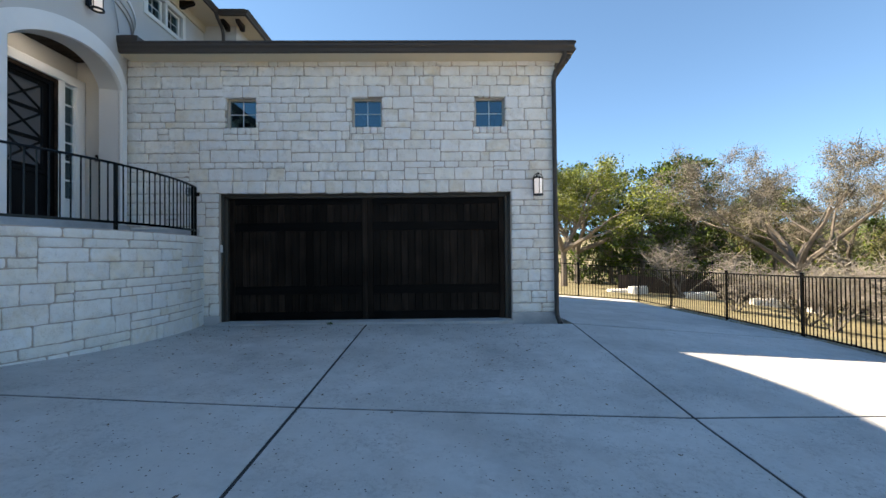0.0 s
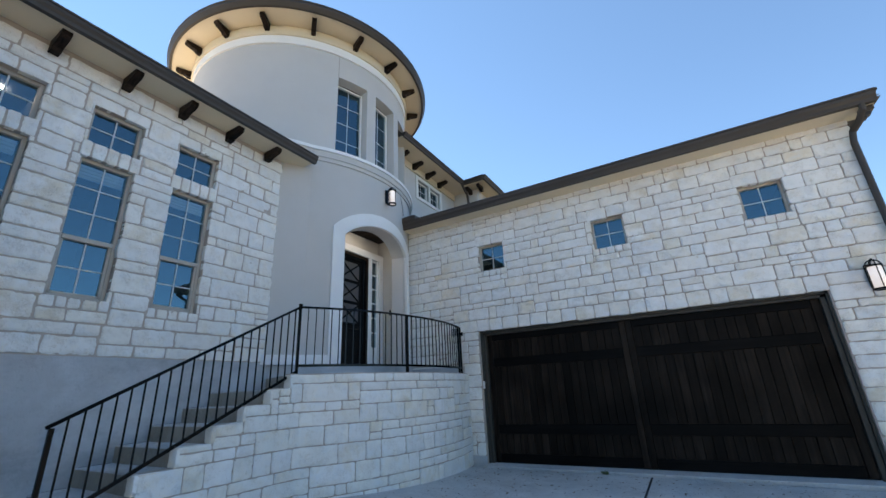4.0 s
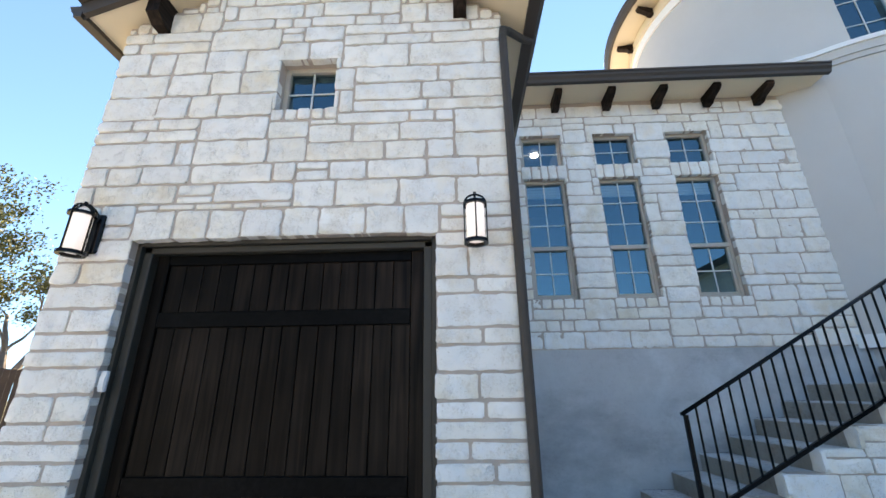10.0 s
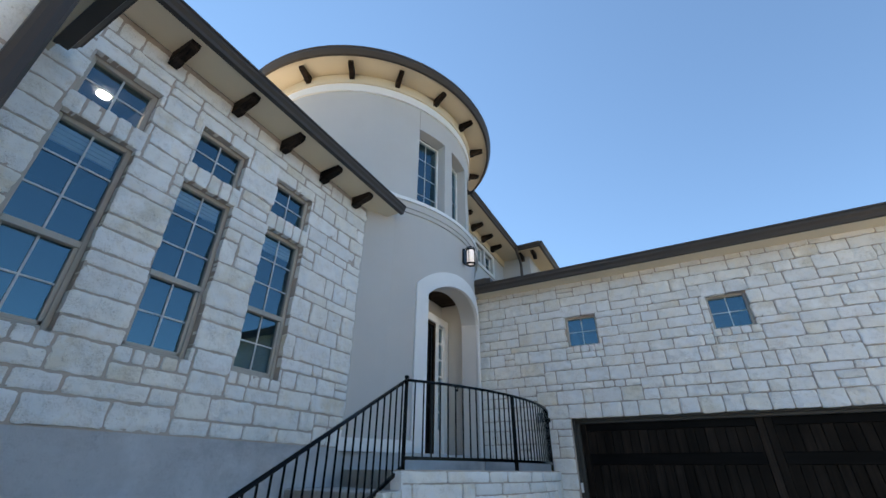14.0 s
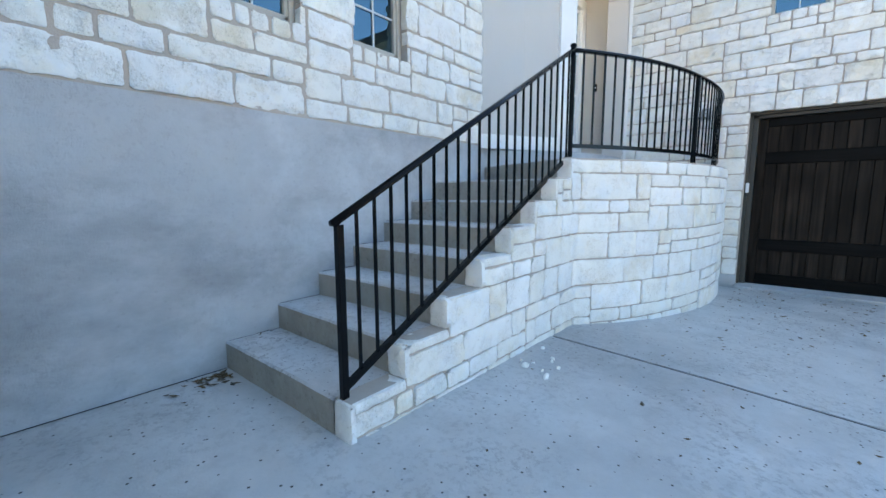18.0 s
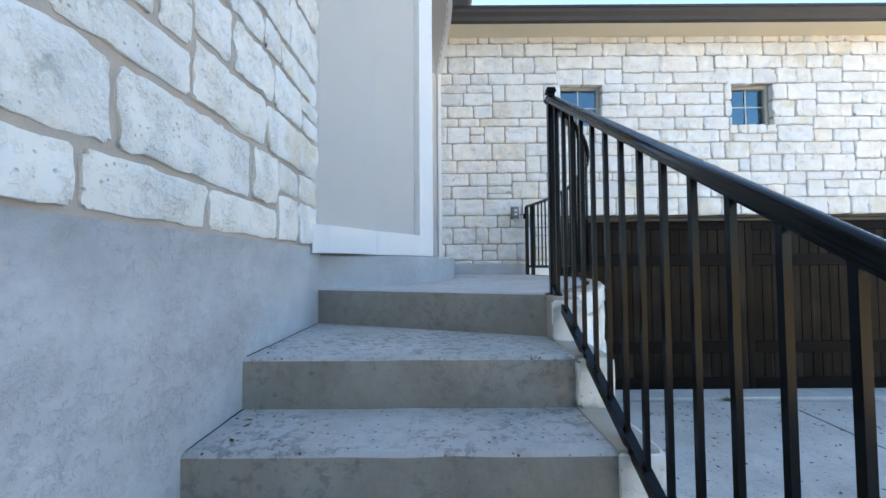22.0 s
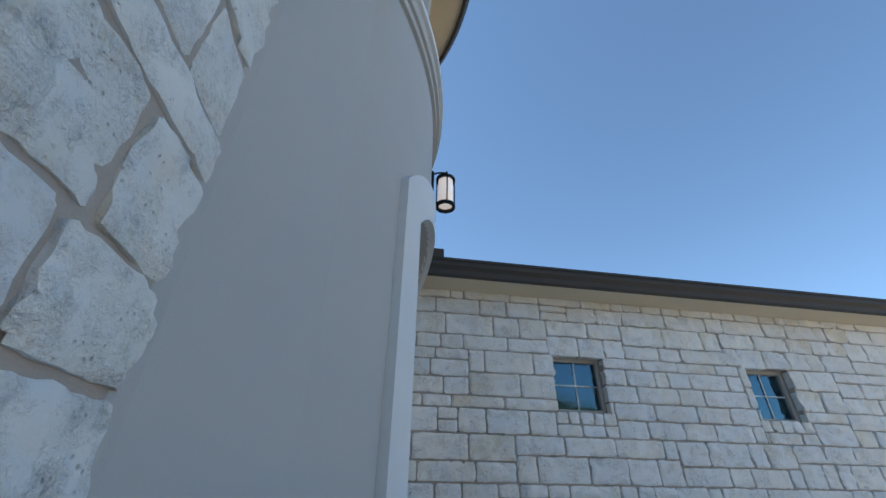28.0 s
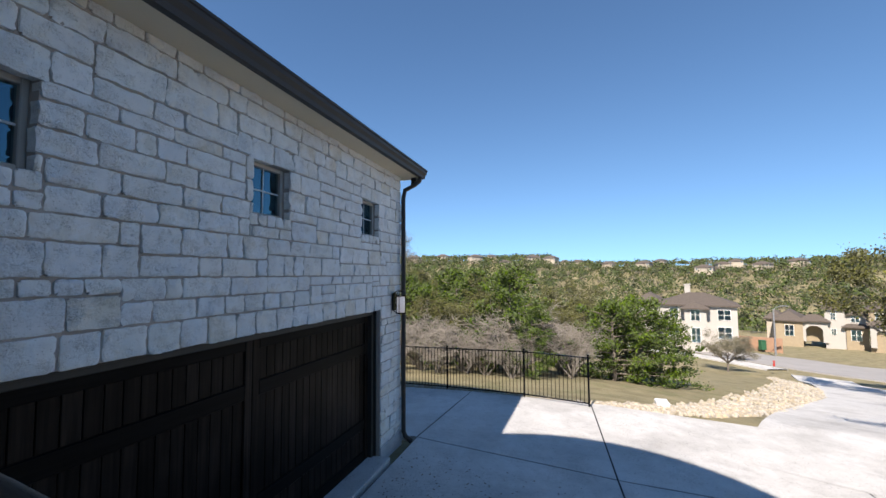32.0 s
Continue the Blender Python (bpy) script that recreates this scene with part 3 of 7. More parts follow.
def pack(us, vs, free, tall=0.40, wide=(0.22, 0.58), long=(0.8, 2.3), beds_of=(2, 3, 3, 3, 4, 4)):
    """Coursed random ashlar. Groups of courses are cut into stretches with their own
    heights; stones of a course break joint with those under them. Returns (u0, u1, v0, v1)."""
    nu, nv = len(us) - 1, len(vs) - 1
    ok = [[free((us[i] + us[i + 1]) / 2, (vs[j] + vs[j + 1]) / 2) for i in range(nu)] for j in range(nv)]
    out, tops = [], {}

    def cut_run(a, b, j0, j1):
        """Stones from a to b between two beds."""
        low = tops.get(j0, [])
        h = vs[j1] - vs[j0]
        wmin, wmax = wide[0] * (0.75 if h < 0.13 else 1.0), wide[1] * (1.0 if h > 0.1 else 0.8)
        at, marks = a, [a]
        while b - at > wmax * 1.05:
            for _ in range(10):
                w = rng.uniform(wmin, wmax) if rng.random() < 0.85 else rng.uniform(0.13, wmin)
                if b - at - w > 0.14 and all(abs(at + w - e) > 0.05 for e in low):
                    break
            at = min(at + w, b - 0.13)
            marks.append(at)
        if b - at > wmin * 2 and rng.random() < 0.6:
            marks.append(at + (b - at) * rng.uniform(0.35, 0.65))
        marks.append(b)
        tops.setdefault(j1, []).extend(marks)
        for p, q in zip(marks, marks[1:]):
            if q - p > 0.03:
                if h > 0.17 and q - p < 0.34 and rng.random() < 0.10:
                    m = vs[j0] + h * rng.uniform(0.4, 0.6)
                    out.append((p, q, vs[j0], m))
                    out.append((p, q, m, vs[j1]))
                else:
                    out.append((p, q, vs[j0], vs[j1]))

    j = 0
    while j < nv:
        g = 1
        while j + g < nv and vs[j + g + 1] - vs[j] < tall + rng.uniform(-0.05, 0.06):
            g += 1
        if nv - j - g < 2:
            g = nv - j
        i, last = 0, None
        while i < nu:
            length, k = rng.uniform(*long), i
            while k < nu and us[k] - us[i] < length:
                k += 1
            if us[nu] - us[k] < 0.4:
                k = nu
            for _ in range(6):
                beds, left = [], g
                while left:
                    h = min(left, rng.choice(beds_of))
                    if left - h == 1:
                        h = left if left <= 4 else h - 1
                    beds.append(h)
                    left -= h
                if beds != last:
                    break
            last = beds
            lo = j
            for h in beds:
                col = [tuple(ok[lo + e][c] for e in range(h)) for c in range(i, k)]
                c = 0
                while c < len(col):
                    e = c
                    while e < len(col) and col[e] == col[c]:
                        e += 1
                    r = 0
                    while r < h:
                        if not col[c][r]:
                            r += 1
                            continue
                        q = r
                        while q < h and col[c][q]:
                            q += 1
                        cut_run(us[i + c], us[i + e], lo + r, lo + q)
                        r = q
                    c = e
                lo += h
            i = k
        j += g
    return out


def stone_shape(b, u0, u1, v0, v1, proud=0.014, joint=0.0105, fine=0.11, free=(0, 0, 0, 0), face=1.0):
    """One chopped block: broken outline, worn arrises, a split face with shallow ledges.
    free gives, for the sides towards -u, +u, -v, +v, how deep a side at an open edge goes back."""
    joint = min(joint, 0.2 * min(u1 - u0, v1 - v0))
    gap = [-rng.uniform(-0.003, 0.011) if f else joint for f in free]
    a0, a1, c0, c1 = u0 + gap[0], u1 - gap[1], v0 + gap[2], v1 - gap[3]
    w, h = a1 - a0, c1 - c0
    rim = min(0.012, 0.18 * min(w, h))
    seed = Vector((rng.uniform(0, 80), rng.uniform(0, 80), rng.uniform(0, 80)))
    split = rng.random() ** 1.4
    amp, ledge = (0.0015 + 0.0055 * split) * face, (0.0015 + 0.0050 * split) * face
    tilt = (rng.uniform(-0.02, 0.02), rng.uniform(-0.03, 0.03))
    base = proud + rng.uniform(-0.006, 0.006)
    wave = min(joint * 0.85, 0.05 * min(w, h))

    def cuts(length, most):
        n = max(1, min(most, round((length - 2 * rim) / fine)))
        return [0.0] + [rim + (length - 2 * rim) * i / n for i in range(n + 1)] + [length]

    xs, ys = cuts(w, 24), cuts(h, 11)
    nx, ny = len(xs), len(ys)

    def bend(k, t):
        return wave * (noise.noise(seed + Vector((k * 17.0, t * 8.0, 0))) + 0.8 * noise.noise(seed + Vector((k * 17.0, t * 27.0, 5.0))) + 0.5 * noise.noise(seed + Vector((k * 17.0, t * 70.0, 7.0))))

    chip = {c: rng.uniform(0.01, 0.035) * (1 if rng.random() < 0.35 else 0.25) for c in ((0, 0), (nx - 1, 0), (0, ny - 1), (nx - 1, ny - 1))}
    pts = []
    for j, y in enumerate(ys):
        for i, x in enumerate(xs):
            px = x + bend(0, y) * (1 - x / w) + bend(1, y) * x / w
            py = y + bend(2, x) * (1 - y / h) + bend(3, x) * y / h
            z = amp * (0.8 * noise.noise(seed + Vector((x * 9, y * 12, 1))) + 0.75 * noise.noise(seed + Vector((x * 26, y * 30, 2))))
            z += ledge * min(1.0, max(0.0, 6 * noise.noise(seed + Vector((x * 7, y * 9, 9)))))
            z -= 0.7 * ledge * min(1.0, max(0.0, 5 * noise.noise(seed + Vector((x * 17, y * 21, 15))) - 0.8))
            if (i, j) in chip:
                k = min(chip[i, j], 0.2 * min(w, h))
                px += k if i == 0 else -k
                py += k if j == 0 else -k
            if i in (0, nx - 1) or j in (0, ny - 1):
                z -= 0.003 + abs(rng.gauss(0, 0.0022))
            pts.append((a0 + px, c0 + py, base + z + (x - w / 2) * tilt[0] + (y - h / 2) * tilt[1]))
    faces = [(j * nx + i, j * nx + i + 1, (j + 1) * nx + i + 1, (j + 1) * nx + i) for j in range(ny - 1) for i in range(nx - 1)]
    ring = [(i, 0, 2) for i in range(nx - 1)] + [(nx - 1, j, 1) for j in range(ny - 1)] + [(i, ny - 1, 3) for i in range(nx - 1, 0, -1)] + [(0, j, 0) for j in range(ny - 1, 0, -1)]
    k, n = len(pts), len(ring)
    top = [pts[j * nx + i] for i, j, e in ring]
    foot = []
    for (i, j, e), p in zip(ring, top):
        near = [f for f, on in zip(free, (i == 0, i == nx - 1, j == 0, j == ny - 1)) if on and f]
        foot.append((p[0], p[1], -max(near) if near else -0.012))
    faces += [(k + n + q, k + n + (q + 1) % n, k + (q + 1) % n, k + q) for q in range(n)]
    b.add(pts + top + foot, faces)


def free_sides(bounds, holes, end, hole):
    """Which sides of a block lie at a wall's end or at an opening, and how deep they show."""
    def of(r):
        u0, u1, v0, v1 = r
        mu, mv = (u0 + u1) / 2, (v0 + v1) / 2
        out = []
        for u, v in ((u0 - 0.02, mv), (u1 + 0.02, mv), (mu, v0 - 0.02), (mu, v1 + 0.02)):
            if u < bounds[0] or u > bounds[1]:
                out.append(end)
            else:
                out.append(hole if any(q[0] - 0.012 < u < q[1] + 0.012 and q[2] - 0.012 < v < q[3] + 0.012 for q in holes) else 0)
        return out
    return of


def lay(parent, rects, mp, proud=0.014, joint=0.0105, fine=0.11, first=lambda r: r[2], free=lambda r: (0, 0, 0, 0), face=1.0):
    """The first 420 stones as parts of the wall, the rest joined."""
    rects = sorted(rects, key=first)
    for r in rects[:420]:
        b = Build(mp)
        stone_shape(b, *r, proud, joint, fine, free(r), face)
        ob = new("stone", mesh_of("stone", b, STONE, True))
        ob.parent = parent
    if len(rects) > 420:
        b = Build(mp)
        for r in rects[420:]:
            stone_shape(b, *r, proud, joint, fine, free(r), face)
        ob = new("stonework", mesh_of("stonework", b, STONE, True))
        ob.parent = parent
        tagged(ob, "upper courses of white chopped limestone", kind="stuff")


def row_of(u0, u1, v0, v1, n):
    e = [u0 + (u1 - u0) * (i + (rng.uniform(-0.12, 0.12) if 0 < i < n else 0)) / n for i in range(n + 1)]
    return [(a, b, v0, v1) for a, b in zip(e, e[1:])]


# ---- ground heights ----
GX = (-14.0, -5.2, -4.1, -1.4, 2.3, 7.5)
GY = (-30.0, -6.0, -1.0, 1.4, 3.7, 7.4, 14.0, 60.0)
GZ = (
    (0.2, 0.2, 0.15, -0.5, -1.0, -2.0),
    (0.2, 0.2, 0.15, -0.4, -0.8, -1.1),
    (0.2, 0.18, 0.12, -0.27, -0.6, -0.85),
    (0.2, 0.17, 0.12, -0.21, -0.5, -0.70),
    (0.13, 0.12, 0.05, -0.15, -0.386, -0.53),
    (0.01, 0.0, -0.02, -0.02, -0.05, -0.48),
    (0.0, 0.0, 0.0, 0.0, -0.15, -0.55),
    (1.0, 1.0, 1.0, 0.8, 0.4, -0.6),
)


def near_ground(x, y):
    x, y = min(max(x, GX[0]), GX[-1]), min(max(y, GY[0]), GY[-1])
    i = max(k for k in range(len(GX) - 1) if GX[k] <= x)
    j = max(k for k in range(len(GY) - 1) if GY[k] <= y)
    s, t = (x - GX[i]) / (GX[i + 1] - GX[i]), (y - GY[j]) / (GY[j + 1] - GY[j])
    return (1 - t) * ((1 - s) * GZ[j][i] + s * GZ[j][i + 1]) + t * ((1 - s) * GZ[j + 1][i] + s * GZ[j + 1][i + 1])


def ease(a, b, v):
    t = min(max((v - a) / (b - a), 0.0), 1.0)
    return t * t * (3 - 2 * t)


def land(x, y):
    """The lie of the land: the yard, a fall to the street, a wooded valley and a far ridge."""
    z = near_ground(x, y)
    if x > 7.5:
        k = 1.0 - 0.85 * ease(6.0, 30.0, y)
        z -= 0.165 * k * (min(x, 43.0) - 7.5) + 0.06 * k * max(0.0, min(x, 105.0) - 43.0)
        z += 0.12 * noise.noise((x * 0.15, y * 0.15, 0.3)) * ease(8.0, 14.0, x)
    far = math.hypot(x, y)
    z -= 16.0 * ease(118.0, 215.0, far) * ease(-20, 40, x)
    z += 40.0 * ease(190.0, 560.0, far) * ease(-60, 60, x)
    return z

# ---- ground ----


def sheet(name, xs, ys, zf, mat, label, category, lift=0.0, parent=None):
    b = Build()
    b.v = [(x, y, zf(x, y) + lift) for y in ys for x in xs]
    n = len(xs)
    b.f = [(j * n + i, j * n + i + 1, (j + 1) * n + i + 1, (j + 1) * n + i) for j in range(len(ys) - 1) for i in range(n - 1)]
    ob = part(name, b, mat, parent, smooth=True)
    return tagged(ob, label, category, kind="structure")


def spaced(a, b, near, grow):
    out, step = [near], 0.5
    while out[-1] < b:
        out.append(out[-1] + step)
        step *= grow
    step, low = 0.5, near
    while low > a:
        low -= step
        out.insert(0, low)
        step *= grow
    return out


sheet("ground", spaced(-300, 2500, 7, 1.075), spaced(-1500, 1500, 4, 1.075), land, GRASS, "dry patchy grass ground sloping to a valley", "ground", -0.09)

driveway = thing("driveway", "pale grey concrete driveway cast in jointed slabs", "driveway", kind="structure")
joint_bed = Build()
SLAB_X = (-6.49, -1.46, 2.32, 6.9)
# slabs below y = -4.59 are unseen, added to bounce sunlight onto the walls
SLAB_Y = (-13.0, -8.8, -4.59, -0.12, 3.72, 7.36, 14.8)


def joint_y(x, y):
    return y + (0.045 * x if y == 3.72 else 0.0)


for i in range(3):
    for j in range(6):
        if (j == 5 and i < 2) or (j < 2 and i == 2):
            continue
        x0, x1 = SLAB_X[i], SLAB_X[i + 1]
        b = Build()
        marks = [x0 + 0.016] + [g for g in GX if x0 + 0.1 < g < x1 - 0.1] + [x1 - 0.016]
        xs, ny = lines(marks, 0.45), 14
        rows = []
        for v in range(ny + 1):
            r = []
            for x in xs:
                lo, hi = joint_y(x, SLAB_Y[j]) + 0.016, joint_y(x, SLAB_Y[j + 1]) - 0.016
                y = lo + (hi - lo) * v / ny
                r.append((x, y, near_ground(x, y)))
            rows.append(r)
        b.loft(rows)
        edge = rows[0] + [r[-1] for r in rows[1:]] + rows[-1][::-1][1:] + [r[0] for r in rows[::-1][1:-1]]
        b.loft([[(x, y, z - 0.1) for x, y, z in edge], edge], closed=True)
        part("slab", b, CONCRETE, driveway)
b = Build()
b.loft([[(x, y, near_ground(x, y) - 0.007) for x in lines((-6.49, -5.2, -4.1, -1.46, 2.3, 6.88), 0.45)] for y in lines((-4.58, -1.0, 1.4, 3.7, 7.36), 0.3)])
b.loft([[(x, y, near_ground(x, y) - 0.007) for x in lines((2.32, 6.88), 0.6)] for y in lines((7.36, 14.8), 0.5)])
# joint bed under the added bounce slabs
b.loft([[(x, y, near_ground(x, y) - 0.007) for x in lines((-6.49, 2.3), 0.6)] for y in lines((-13.0, -4.58), 0.6)])
b.loft([[(x, y, near_ground(x, y) + 0.003) for x in (-6.478, -6.466)] for y in lines((-0.08, 1.40), 0.1)])
part("joint_bed", b, JOINT, driveway, "dark joint filler")


def ribbon(name, pts, width, mat, label, category, lift):
    """A strip of paving along a line, laid on the land."""
    b = Build()
    rows = []
    P = [Vector((x, y, 0)) for x, y in pts]
    fine = []
    for k in range(len(P) - 1):
        a, c = P[max(k - 1, 0)], P[min(k + 2, len(P) - 1)]
        for s in range(10):
            t = s / 10
            fine.append(0.5 * ((2 * P[k]) + (P[k + 1] - a) * t + (2 * a - 5 * P[k] + 4 * P[k + 1] - c) * t * t + (3 * P[k] - a - 3 * P[k + 1] + c) * t ** 3))
    fine.append(P[-1])
    for k, p in enumerate(fine):
        d = (fine[min(k + 1, len(fine) - 1)] - fine[max(k - 1, 0)]).normalized()
        s = Vector((-d.y, d.x, 0))
        w = width[0] + (width[1] - width[0]) * k / (len(fine) - 1)
        rows.append([((q := p + s * (w * (e / 6 - 0.5))).x, q.y, land(q.x, q.y) + lift) for e in range(7)])
    b.loft(rows)
    lo = [[(x, y, z - 0.25) for x, y, z in (r[0],)] + [r[0]] for r in rows]
    hi = [[r[-1], (r[-1][0], r[-1][1], r[-1][2] - 0.25)] for r in rows]
    b.loft(lo)
    b.loft(hi)
    return tagged(part(name, b, mat, None, smooth=True), label, category, kind="structure")


ribbon("drive_lane", [(2.9, -1.6), (6.0, -2.9), (9.9, -4.7), (14.6, -7.5), (20.3, -10.6), (28, -13.8), (36, -16.9), (46, -19.5)], (6.6, 4.6), CONCRETE, "pale concrete driveway lane curving down to the street", "driveway", 0.005)
ribbon("road", [(38, -75), (45, -48), (52, -31), (59, -22), (68, -17), (95, -16)], (17, 9), ASPHALT, "pale asphalt street at the foot of the slope", "road", 0.03)
ribbon("pavement", [(50, -17.5), (56, -13.5), (60, -9), (64, -2), (70, 8)], (3.2, 3.2), CONCRETE, "pale concrete sidewalk and drive along the street", "pavement", 0.06)

# ---- double garage wing ----
GY0 = 7.62
GAR = plane_y(GY0)
DOOR = (-4.25, 1.25, -0.2, 2.43)
GWIN = [(-4.136, -3.545, 3.66, 4.25), (-1.763, -1.172, 3.66, 4.25), (0.573, 1.171, 3.66, 4.25)]
wall_garage = holed_wall("wall_garage", (-6.6, 2.12), (-0.3, 4.96), [DOOR] + GWIN, GAR, 0.28, MORTAR)
tagged(wall_garage, "white chopped limestone wall of the double garage", "wall", kind="structure")
base_strip = thing("foundation_garage", "grey concrete foundation strip under the garage stone", "foundation", kind="structure")
part("strip", Build().box(-4.62, -4.252, GY0 - 0.025, GY0 + 0.1, -0.3, 0.13, 0.008), PARGE, base_strip)
part("strip", Build().box(1.252, 2.15, GY0 - 0.025, GY0 + 0.1, -0.4, 0.13, 0.008), PARGE, base_strip)
part("strip", Build().box(-5.9, -4.62, GY0 - 0.02, GY0 + 0.1, 1.4, 1.77, 0.008), PARGE, base_strip)


def in_door(u):
    return DOOR[0] < u < DOOR[1]


SPECIAL_G = row_of(-4.27, 1.27, 2.43, 2.66, 19)
for u0, u1, v0, v1 in GWIN:
    SPECIAL_G += row_of(u0 - 0.03, u1 + 0.04, 3.545, 3.66, 5) + row_of(u0 - 0.05, u1 + 0.05, 4.25, 4.46, 2)


def hits(rects, u, v):
    return any(r[0] - 0.001 < u < r[1] + 0.001 and r[2] < v < r[3] for r in rects)


us = lines((-5.95, -4.62, -4.27, -4.166, -4.136, -3.545, -3.505, -1.793, -1.763, -1.172, -1.132, 0.543, 0.573, 1.171, 1.211, 1.27, 2.12), 0.062)
vs = lines((0.13, 1.76, 2.43, 2.66, 3.545, 3.66, 4.25, 4.46, 4.95), 0.058)
rects = pack(us, vs, lambda u, v: not (in_door(u) and v < 2.43) and not (u < -4.62 and v < 1.76) and not hits(GWIN, u, v) and not hits(SPECIAL_G, u, v), tall=0.44, wide=(0.24, 0.56), beds_of=(3, 3, 3, 4, 4))
GARAGE_STONES = (wall_garage, rects + SPECIAL_G, GAR)

# garage side and back walls, plain stucco
side = Build()
side.box(1.84, 2.12, GY0 + 0.28, 14.6, -0.4, 4.96)
side.box(-6.6, 2.12, 14.6, 14.85, -0.4, 4.96)
tagged(part("wall_garage_side", side, STUCCO), "grey stucco side wall of the garage wing", "wall", kind="structure")

roof_garage = thing("roof_garage", "low brown roof of the garage wing with bronze gutter", "roof", kind="structure")
b = Build()
b.loft([[(-5.9, 7.22, 5.0), (2.42, 7.22, 5.0)], [(-5.9, 11.2, 6.0), (2.42, 11.2, 6.0)], [(-5.9, 15.2, 5.0), (2.42, 15.2, 5.0)]])
b.loft([[(-5.9, 7.22, 4.97), (2.42, 7.22, 4.97)], [(-5.9, 15.2, 4.97), (2.42, 15.2, 4.97)]])
part("shingles", b, ROOF_TILE, roof_garage)
part("soffit", Build().box(-5.86, 2.36, 7.262, GY0 + 0.05, 4.915, 4.955), CREAM, roof_garage, "cream painted soffit")


def gutter_path(path, parent, w=0.13, h=0.125):
    """An ogee gutter: a stepped section swept along a line."""
    pts = [Vector(p) for p in path]
    rows = []
    sect = [(0, 0), (w * 0.55, 0), (w * 0.62, h * 0.3), (w * 0.85, h * 0.55), (w * 0.88, h * 0.8), (w, h * 0.84), (w, h), (w * 0.8, h), (0, h)]
    for i, p in enumerate(pts):
        d = (pts[min(i + 1, len(pts) - 1)] - pts[max(i - 1, 0)]).normalized()
        s = Vector((d.y, -d.x, 0)).normalized()
        rows.append([tuple(p + s * a + Vector((0, 0, c))) for a, c in sect])
    b = Build()
    b.loft(rows, closed=True, cap=True)
    return part("gutter", b, BRONZE, parent, "dark bronze gutter")


gutter_path([(-5.86, 7.26, 4.905), (2.36, 7.26, 4.905)], roof_garage, 0.13, 0.17)
part("fascia", Build().box(-5.86, 2.34, 7.27, 7.30, 4.96, 5.06), BRONZE, roof_garage)
part("end_corbel", Build().box(2.19, 2.345, 7.30, 7.42, 4.84, 4.91, 0.01).box(2.19, 2.30, 7.31, 7.42, 4.775, 4.838, 0.01).box(2.19, 2.25, 7.32, 7.42, 4.735, 4.773, 0.008), BRONZE, roof_garage, "dark stepped end bracket")
part("end_board", Build().box(2.30, 2.345, 7.27, 11.0, 4.93, 5.07).box(2.345, 2.40, 7.18, 7.45, 5.06, 5.09), BRONZE, roof_garage)
part("flashing", Build().box(-5.9, -5.42, 7.12, 7.6, 5.06, 5.17, 0.006).box(-5.9, -5.56, 7.25, 7.75, 5.17, 5.25, 0.006), BRONZE, roof_garage, "dark folded roof flashing")


def downspout(name, path, label, w=0.075, straps=()):
    ob = thing(name, label, "downspout", kind="structure")
    part("pipe", Build().bar(path, w, w * 0.8, up=(0.02, 0.03, 1) if abs(Vector(path[1]).z - Vector(path[0]).z) < 0.1 else (0.6, 0.8, 0.01)), BRONZE, ob)
    for s in straps:
        part("strap", Build().box(*s), BRONZE, ob)
    return ob


def pipe_round(name, path, label, r=0.042):
    ob = thing(name, label, "downspout", kind="structure")
    part("pipe", Build().tube(path, r, 10), BRONZE, ob)
    part("outlet_shoe", Build().tube([Vector(path[-1]), Vector(path[-1]) + (Vector(path[-1]) - Vector(path[-2])).normalized() * 0.05], r * 1.15, 10), BRONZE, ob)
    return ob


pipe_round("downspout_garage", [(2.2, 7.22, 4.93), (2.2, 7.24, 4.84), (2.16, 7.36, 4.74), (2.1, 7.50, 4.66), (2.08, 7.53, 4.5), (2.08, 7.53, 0.12), (2.09, 7.50, 0.03), (2.1, 7.42, -0.03)], "dark bronze downspout at the garage corner")

# ---- windows ----
win_count = [0]


